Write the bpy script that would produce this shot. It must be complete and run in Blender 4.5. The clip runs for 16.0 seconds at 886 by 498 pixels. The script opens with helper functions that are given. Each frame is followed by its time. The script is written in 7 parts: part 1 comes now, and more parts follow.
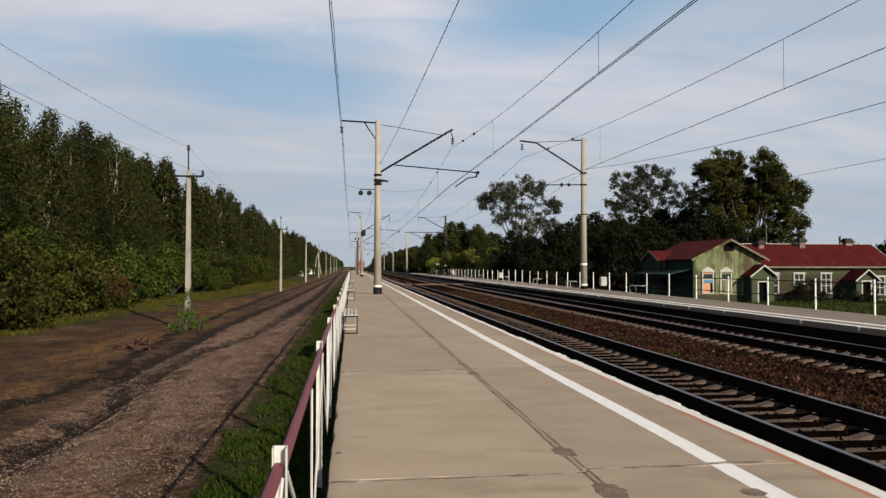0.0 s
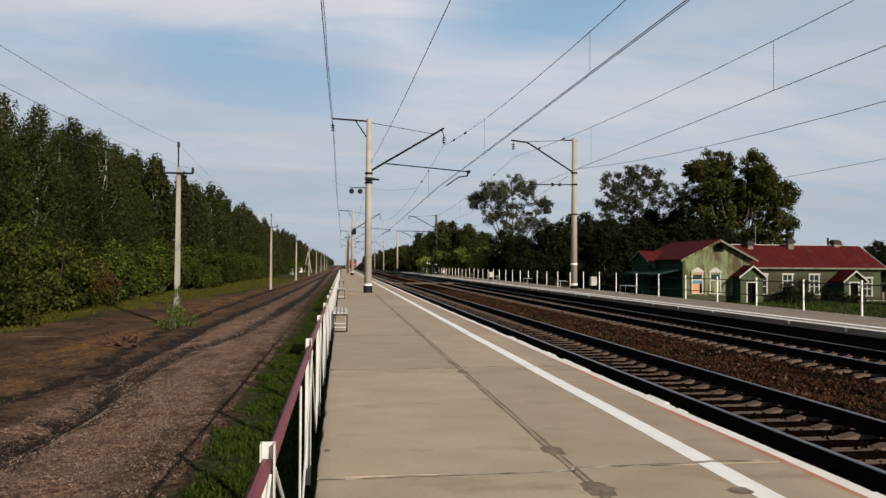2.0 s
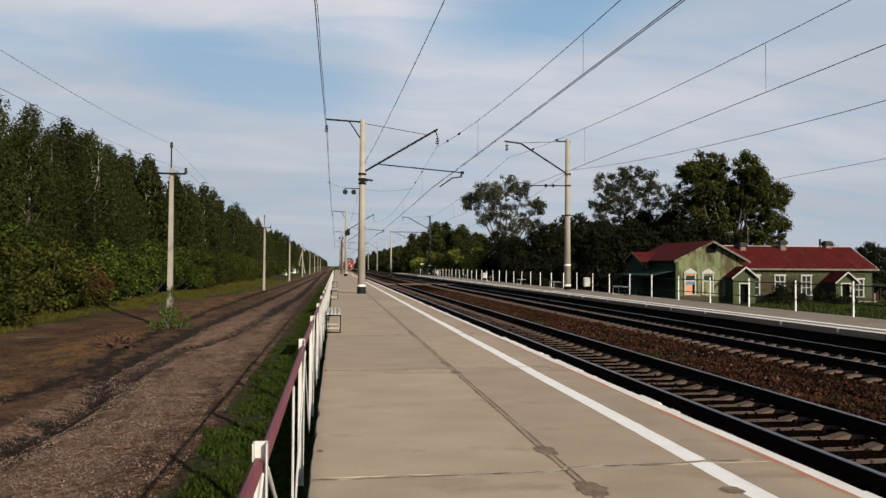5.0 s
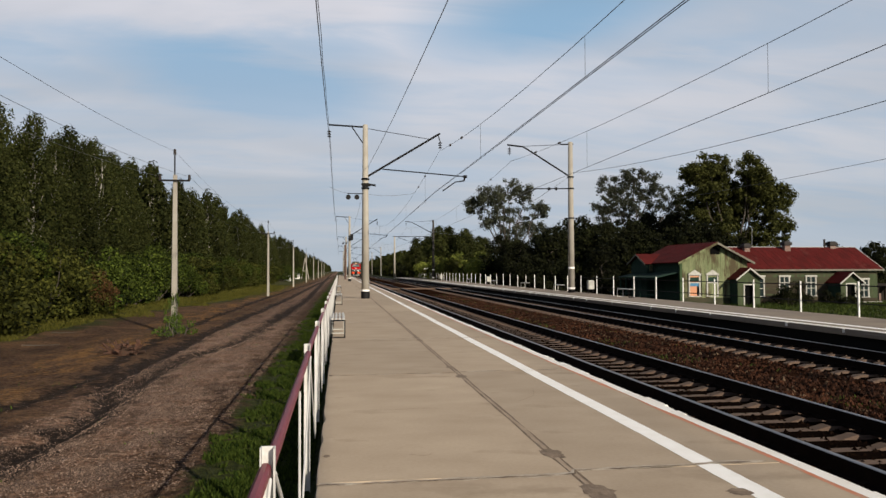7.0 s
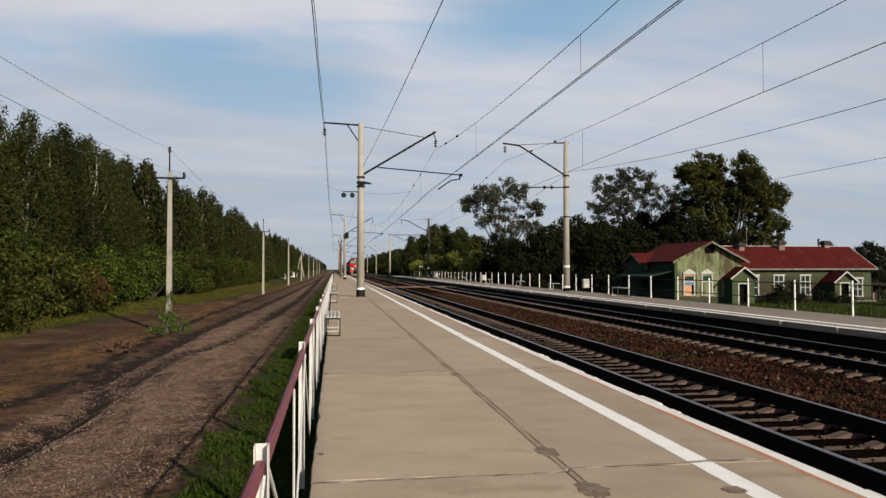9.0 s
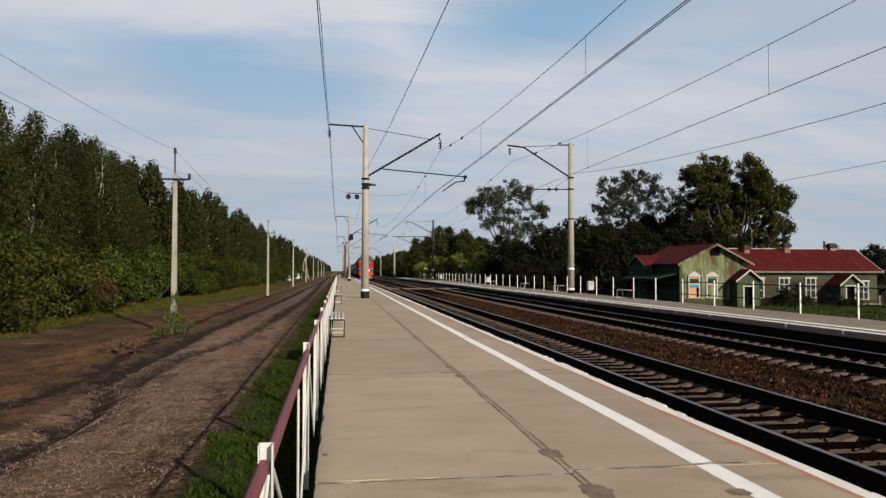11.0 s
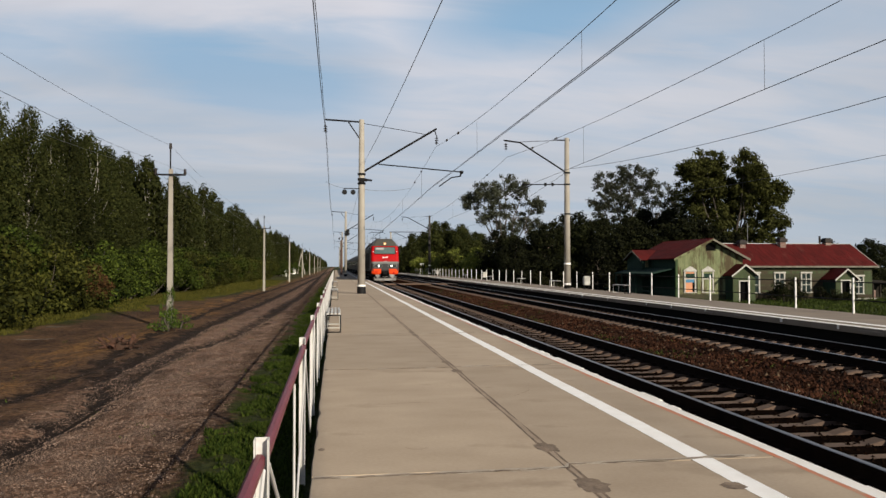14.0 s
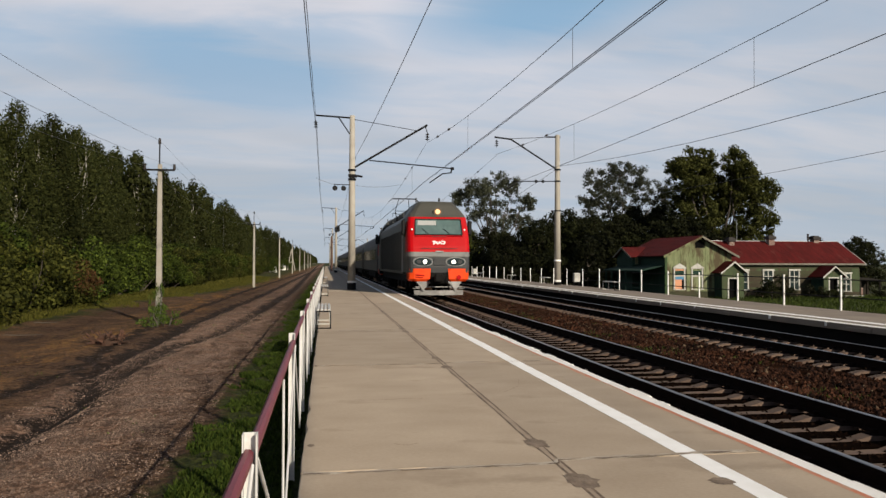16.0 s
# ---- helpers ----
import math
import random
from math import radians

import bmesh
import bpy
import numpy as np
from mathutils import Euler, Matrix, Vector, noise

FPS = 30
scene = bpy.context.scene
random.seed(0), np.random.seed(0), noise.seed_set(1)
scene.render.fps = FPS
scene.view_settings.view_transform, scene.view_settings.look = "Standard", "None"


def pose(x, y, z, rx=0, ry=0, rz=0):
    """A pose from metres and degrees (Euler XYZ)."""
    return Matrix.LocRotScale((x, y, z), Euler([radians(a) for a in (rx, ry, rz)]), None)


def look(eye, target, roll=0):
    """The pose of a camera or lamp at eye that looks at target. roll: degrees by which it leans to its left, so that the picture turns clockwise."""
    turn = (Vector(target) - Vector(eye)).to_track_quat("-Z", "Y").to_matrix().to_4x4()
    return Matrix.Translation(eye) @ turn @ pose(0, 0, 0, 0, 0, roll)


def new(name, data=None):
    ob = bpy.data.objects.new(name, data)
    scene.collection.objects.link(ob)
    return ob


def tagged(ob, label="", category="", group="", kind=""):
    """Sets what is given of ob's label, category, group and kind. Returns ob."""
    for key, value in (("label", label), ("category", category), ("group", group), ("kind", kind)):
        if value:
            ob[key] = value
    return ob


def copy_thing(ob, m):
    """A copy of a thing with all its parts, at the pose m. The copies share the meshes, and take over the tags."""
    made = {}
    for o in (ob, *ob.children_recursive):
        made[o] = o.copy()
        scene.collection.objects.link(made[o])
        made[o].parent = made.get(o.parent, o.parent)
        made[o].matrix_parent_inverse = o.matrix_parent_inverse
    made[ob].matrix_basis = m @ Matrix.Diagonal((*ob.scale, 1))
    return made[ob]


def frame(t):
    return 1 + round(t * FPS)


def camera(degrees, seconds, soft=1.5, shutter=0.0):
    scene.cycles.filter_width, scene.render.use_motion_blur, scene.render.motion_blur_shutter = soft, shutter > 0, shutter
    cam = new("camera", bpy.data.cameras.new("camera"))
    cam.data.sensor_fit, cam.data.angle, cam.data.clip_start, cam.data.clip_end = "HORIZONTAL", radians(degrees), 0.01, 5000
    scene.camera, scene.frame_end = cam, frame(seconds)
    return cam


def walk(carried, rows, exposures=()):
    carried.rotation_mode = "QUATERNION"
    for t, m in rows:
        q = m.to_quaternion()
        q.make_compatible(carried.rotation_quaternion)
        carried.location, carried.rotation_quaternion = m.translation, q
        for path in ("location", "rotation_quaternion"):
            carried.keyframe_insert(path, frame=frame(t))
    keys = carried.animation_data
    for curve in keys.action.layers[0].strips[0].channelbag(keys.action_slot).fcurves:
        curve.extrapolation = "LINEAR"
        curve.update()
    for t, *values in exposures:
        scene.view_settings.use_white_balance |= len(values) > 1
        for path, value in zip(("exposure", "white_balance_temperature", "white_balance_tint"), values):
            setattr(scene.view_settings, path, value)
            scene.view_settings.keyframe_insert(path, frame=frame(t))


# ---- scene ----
cam = camera(60.7, 16.0, 1.45)
walk(cam, [
    (0, pose(-0.000, 0.000, 1.640, 91.316, -0.000, -6.893)),
    (0.5, pose(0.001, -0.012, 1.642, 91.257, -0.689, -7.222)),
    (1, pose(0.004, -0.000, 1.633, 91.335, -0.492, -7.581)),
    (1.5, pose(0.004, -0.006, 1.633, 91.334, -0.391, -7.597)),
    (2, pose(0.004, -0.001, 1.632, 91.246, -0.334, -7.608)),
    (2.5, pose(0.007, -0.000, 1.631, 91.317, -0.063, -7.798)),
    (3, pose(0.009, -0.002, 1.629, 91.273, 0.029, -8.163)),
    (3.5, pose(0.008, -0.001, 1.627, 91.331, 0.137, -8.390)),
    (4, pose(0.008, -0.006, 1.629, 91.278, -0.541, -8.057)),
    (6.5, pose(0.002, -0.011, 1.623, 91.540, 0.148, -7.958)),
    (7, pose(-0.000, -0.007, 1.623, 91.639, 0.195, -7.809)),
    (7.5, pose(0.001, -0.010, 1.621, 91.673, 0.259, -7.864)),
    (8, pose(0.004, -0.010, 1.620, 91.657, 0.103, -8.015)),
    (8.5, pose(0.004, -0.018, 1.624, 91.541, 0.070, -8.152)),
    (9, pose(0.003, -0.004, 1.619, 91.519, 0.076, -8.162)),
    (11.5, pose(0.002, -0.005, 1.611, 91.681, -0.132, -7.750)),
    (12, pose(0.001, -0.004, 1.610, 91.599, -0.199, -7.749)),
    (12.5, pose(0.001, -0.016, 1.612, 91.454, -0.054, -7.737)),
    (13, pose(0.004, -0.016, 1.612, 91.354, 0.090, -7.848)),
    (13.5, pose(0.008, -0.018, 1.611, 91.313, 0.037, -8.005)),
    (14, pose(0.006, -0.006, 1.609, 91.307, 0.014, -8.099)),
    (14.5, pose(0.006, -0.008, 1.610, 91.263, -0.039, -8.139)),
    (15, pose(0.009, -0.006, 1.609, 91.306, 0.006, -8.215)),
    (15.5, pose(0.007, 0.001, 1.604, 91.209, -0.184, -8.443)),
    (16, pose(0.009, 0.002, 1.602, 91.048, -0.137, -8.824))
], exposures=[(0, 0.17), (16, 0.17)])

# ---- sky and sun ----
SUN_EL, SUN_AZ = radians(24.5), radians(153)   # azimuth clockwise from +y


def build_world():
    w = bpy.data.worlds.new("sky")
    scene.world = w
    w.use_nodes = True
    nt = w.node_tree
    nt.nodes.clear()
    N, L = nt.nodes.new, nt.links.new
    out, bg = N("ShaderNodeOutputWorld"), N("ShaderNodeBackground")
    sky = N("ShaderNodeTexSky")
    sky.sky_type, sky.sun_disc = "NISHITA", False
    sky.sun_elevation, sky.sun_rotation = SUN_EL, SUN_AZ
    sky.air_density, sky.dust_density, sky.ozone_density = 1.0, 0.6, 2.5
    tc, sep = N("ShaderNodeTexCoord"), N("ShaderNodeSeparateXYZ")
    L(tc.outputs["Generated"], sep.inputs[0])
    add = N("ShaderNodeMath"); add.operation = "ADD"; add.inputs[1].default_value = 0.16
    zmax = N("ShaderNodeMath"); zmax.operation = "MAXIMUM"; zmax.inputs[1].default_value = 0.0
    L(sep.outputs[2], zmax.inputs[0]); L(zmax.outputs[0], add.inputs[0])
    comb = N("ShaderNodeCombineXYZ")
    for i in (0, 1):
        d = N("ShaderNodeMath"); d.operation = "DIVIDE"
        L(sep.outputs[i], d.inputs[0]); L(add.outputs[0], d.inputs[1]); L(d.outputs[0], comb.inputs[i])
    def calc(op, a, b=None, c=None):
        n = N("ShaderNodeMath"); n.operation = op
        for i, v in enumerate((a, b, c)):
            if isinstance(v, (int, float)):
                n.inputs[i].default_value = v
            elif v is not None:
                L(v, n.inputs[i])
        return n.outputs[0]

    def ease(v, lo, hi, a=0.0, b=1.0):
        n = N("ShaderNodeMapRange"); n.interpolation_type = "SMOOTHSTEP"
        n.inputs["From Min"].default_value, n.inputs["From Max"].default_value = lo, hi
        n.inputs["To Min"].default_value, n.inputs["To Max"].default_value = a, b
        L(v, n.inputs["Value"])
        return n.outputs[0]

    def tint(fac, c1, c2):
        n = N("ShaderNodeMixRGB")
        L(fac, n.inputs[0])
        for i, c in ((1, c1), (2, c2)):
            if isinstance(c, tuple):
                n.inputs[i].default_value = (*c, 1)
            else:
                L(c, n.inputs[i])
        return n.outputs[0]

    def wisps(scale, loc, turn, stretch, detail, rough):
        mp, n = N("ShaderNodeMapping"), N("ShaderNodeTexNoise")
        mp.inputs["Location"].default_value, mp.inputs["Rotation"].default_value, mp.inputs["Scale"].default_value = loc, (0, 0, radians(turn)), stretch
        n.inputs["Scale"].default_value, n.inputs["Detail"].default_value, n.inputs["Roughness"].default_value = scale, detail, rough
        n.inputs["Distortion"].default_value = 0.5
        L(comb.outputs[0], mp.inputs[0]); L(mp.outputs[0], n.inputs["Vector"])
        return n.outputs["Fac"]

    up = sep.outputs[2]
    az = calc("MULTIPLY", calc("ARCTAN2", sep.outputs[0], sep.outputs[1]), 57.2958)
    el = calc("MULTIPLY", calc("ARCSINE", up), 57.2958)
    broad = wisps(1.0, (1.1, 2.3, 0), -14, (0.45, 1.0, 1), 5, 0.5)
    fine = wisps(2.6, (4.7, 0.4, 0), -20, (0.4, 1.3, 1), 7, 0.6)
    az_w = calc("MULTIPLY_ADD", broad, 14.0, calc("SUBTRACT", az, 7.0))
    el_w = calc("MULTIPLY_ADD", fine, 5.0, calc("SUBTRACT", el, 2.5))
    # openings in the cloud sheet: azimuth, elevation, half widths, slant
    gap = None
    for a0, e0, wa, we, slant, deep in ((-7.5, 13.9, 13.0, 3.0, -0.13, 0.95), (16.0, 18.6, 11.0, 3.2, 0.1, 1.0), (-1.0, 16.4, 8.0, 1.6, 0.05, 0.5), (-21.0, 14.0, 7.0, 1.6, -0.1, 0.4), (26.0, 14.6, 5.0, 0.9, 0.05, 0.25)):
        da = calc("DIVIDE", calc("SUBTRACT", az_w, a0), wa)
        de = calc("DIVIDE", calc("SUBTRACT", calc("SUBTRACT", el_w, e0), calc("MULTIPLY", calc("SUBTRACT", az_w, a0), slant)), we)
        r = calc("SQRT", calc("ADD", calc("MULTIPLY", da, da), calc("MULTIPLY", de, de)))
        g = ease(r, 0.15, 1.35, deep, 0.0)
        gap = g if gap is None else calc("MAXIMUM", gap, g)
    sheet = calc("MULTIPLY", ease(fine, 0.3, 0.62, 0.62, 0.95), calc("SUBTRACT", 1.0, gap))
    # thin haze thickens to the horizon
    haze = calc("MULTIPLY", calc("SUBTRACT", 1.0, calc("MINIMUM", calc("DIVIDE", calc("MAXIMUM", up, 0.0), 0.30), 1.0)), 0.92)
    cloud = tint(ease(broad, 0.36, 0.62), (9.0, 9.5, 10.7), (12.8, 12.6, 13.5))
    low = tint(haze, cloud, (7.9, 8.75, 9.65))
    # clear air is pale blue low down and deepens towards the zenith
    clear = tint(ease(up, 0.30, 0.5), (5.0, 8.0, 11.3), sky.outputs[0])
    # the cloud sheet thins overhead
    cover = calc("MULTIPLY", calc("MAXIMUM", sheet, haze), ease(up, 0.34, 0.55, 1.0, 0.06))
    L(tint(cover, clear, low), bg.inputs[0])
    bg.inputs[1].default_value = 0.05
    L(bg.outputs[0], out.inputs[0])


build_world()
sun = new("sun", bpy.data.lights.new("sun", "SUN"))
sun.data.energy, sun.data.angle, sun.data.color = 5.0, radians(0.7), (1.0, 0.89, 0.73)
sun_way = Vector((math.sin(SUN_AZ) * math.cos(SUN_EL), math.cos(SUN_AZ) * math.cos(SUN_EL), math.sin(SUN_EL)))
sun.matrix_basis = look(sun_way * 200, (0, 0, 0))


# ---- materials ----
def mat(name, color, rough=0.7, metal=0.0, color2=None, scale=6.0, fine=60.0, bump=0.15, amount=0.6, island=0.0, obj_rand=0.0,
        emit=0.0, stretch=(1, 1, 1), spec=0.5, dirt=None, dirt_scale=1.5, dirt_at=0.55):
    m = bpy.data.materials.new(name)
    m.use_nodes = True
    nt = m.node_tree
    N, L = nt.nodes.new, nt.links.new
    b = nt.nodes["Principled BSDF"]
    b.inputs["Roughness"].default_value, b.inputs["Metallic"].default_value = rough, metal
    b.inputs["Specular IOR Level"].default_value = spec
    c2 = color2 or tuple(c * 0.7 for c in color)
    tc, mp = N("ShaderNodeTexCoord"), N("ShaderNodeMapping")
    mp.inputs["Scale"].default_value = stretch
    L(tc.outputs["Object"], mp.inputs[0])
    n1, n2 = N("ShaderNodeTexNoise"), N("ShaderNodeTexNoise")
    n1.inputs["Scale"].default_value, n1.inputs["Detail"].default_value = scale, 5
    n2.inputs["Scale"].default_value, n2.inputs["Detail"].default_value = fine, 3
    L(mp.outputs[0], n1.inputs["Vector"]); L(mp.outputs[0], n2.inputs["Vector"])
    avg = N("ShaderNodeMath"); avg.operation = "MULTIPLY_ADD"
    avg.inputs[1].default_value = 0.45
    L(n2.outputs["Fac"], avg.inputs[0]); L(n1.outputs["Fac"], avg.inputs[2])
    mr = N("ShaderNodeMapRange")
    mr.inputs["From Min"].default_value, mr.inputs["From Max"].default_value = 0.5, 0.95
    mr.inputs["To Max"].default_value = amount if not color2 else 1.0
    L(avg.outputs[0], mr.inputs["Value"])
    mix = N("ShaderNodeMixRGB")
    mix.inputs[1].default_value, mix.inputs[2].default_value = (*color, 1), (*c2, 1)
    L(mr.outputs[0], mix.inputs[0])
    last = mix.outputs[0]
    if dirt:
        n3 = N("ShaderNodeTexNoise"); n3.inputs["Scale"].default_value = dirt_scale; n3.inputs["Detail"].default_value = 8
        n3.inputs["Roughness"].default_value = 0.65
        L(mp.outputs[0], n3.inputs["Vector"])
        r3 = N("ShaderNodeMapRange")
        r3.inputs["From Min"].default_value, r3.inputs["From Max"].default_value = dirt_at, dirt_at + 0.12
        L(n3.outputs["Fac"], r3.inputs["Value"])
        dm = N("ShaderNodeMixRGB"); dm.inputs[2].default_value = (*dirt, 1)
        L(r3.outputs[0], dm.inputs[0]); L(last, dm.inputs[1])
        last = dm.outputs[0]
    for strength, node, sock in ((island, "ShaderNodeNewGeometry", "Random Per Island"), (obj_rand, "ShaderNodeObjectInfo", "Random")):
        if strength:
            g, r, h = N(node), N("ShaderNodeMapRange"), N("ShaderNodeMixRGB")
            r.inputs["To Min"].default_value, r.inputs["To Max"].default_value = 1 - strength, 1 + strength
            L(g.outputs[sock], r.inputs["Value"])
            h.blend_type = "MULTIPLY"; h.inputs[0].default_value = 1
            L(last, h.inputs[1]); L(r.outputs[0], h.inputs[2])
            last = h.outputs[0]
    L(last, b.inputs["Base Color"])
    if bump:
        bp = N("ShaderNodeBump"); bp.inputs["Strength"].default_value = bump; bp.inputs["Distance"].default_value = 0.02
        L(avg.outputs[0], bp.inputs["Height"]); L(bp.outputs[0], b.inputs["Normal"])
    if emit:
        b.inputs["Emission Color"].default_value = (*color, 1)
        b.inputs["Emission Strength"].default_value = emit
    return m


def leaf_mat(name, color, color2, through_light=0.25):
    m = bpy.data.materials.new(name)
    m.use_nodes = True
    nt = m.node_tree
    N, L = nt.nodes.new, nt.links.new
    b = nt.nodes["Principled BSDF"]
    b.inputs["Roughness"].default_value = 0.75
    b.inputs["Specular IOR Level"].default_value = 0.1
    geo, info, r = N("ShaderNodeNewGeometry"), N("ShaderNodeObjectInfo"), N("ShaderNodeMixRGB")
    r.inputs[1].default_value, r.inputs[2].default_value = (*color, 1), (*color2, 1)
    L(geo.outputs["Random Per Island"], r.inputs[0])
    s = N("ShaderNodeMapRange"); s.inputs["To Min"].default_value, s.inputs["To Max"].default_value = 0.6, 1.4
    L(info.outputs["Random"], s.inputs["Value"])
    mul = N("ShaderNodeMixRGB"); mul.blend_type = "MULTIPLY"; mul.inputs[0].default_value = 1
    L(r.outputs[0], mul.inputs[1]); L(s.outputs[0], mul.inputs[2])
    L(mul.outputs[0], b.inputs["Base Color"])
    tr, ms = N("ShaderNodeBsdfTranslucent"), N("ShaderNodeMixShader")
    L(mul.outputs[0], tr.inputs[0])
    ms.inputs[0].default_value = through_light
    L(b.outputs[0], ms.inputs[1]); L(tr.outputs[0], ms.inputs[2])
    L(ms.outputs[0], nt.nodes["Material Output"].inputs[0])
    return m


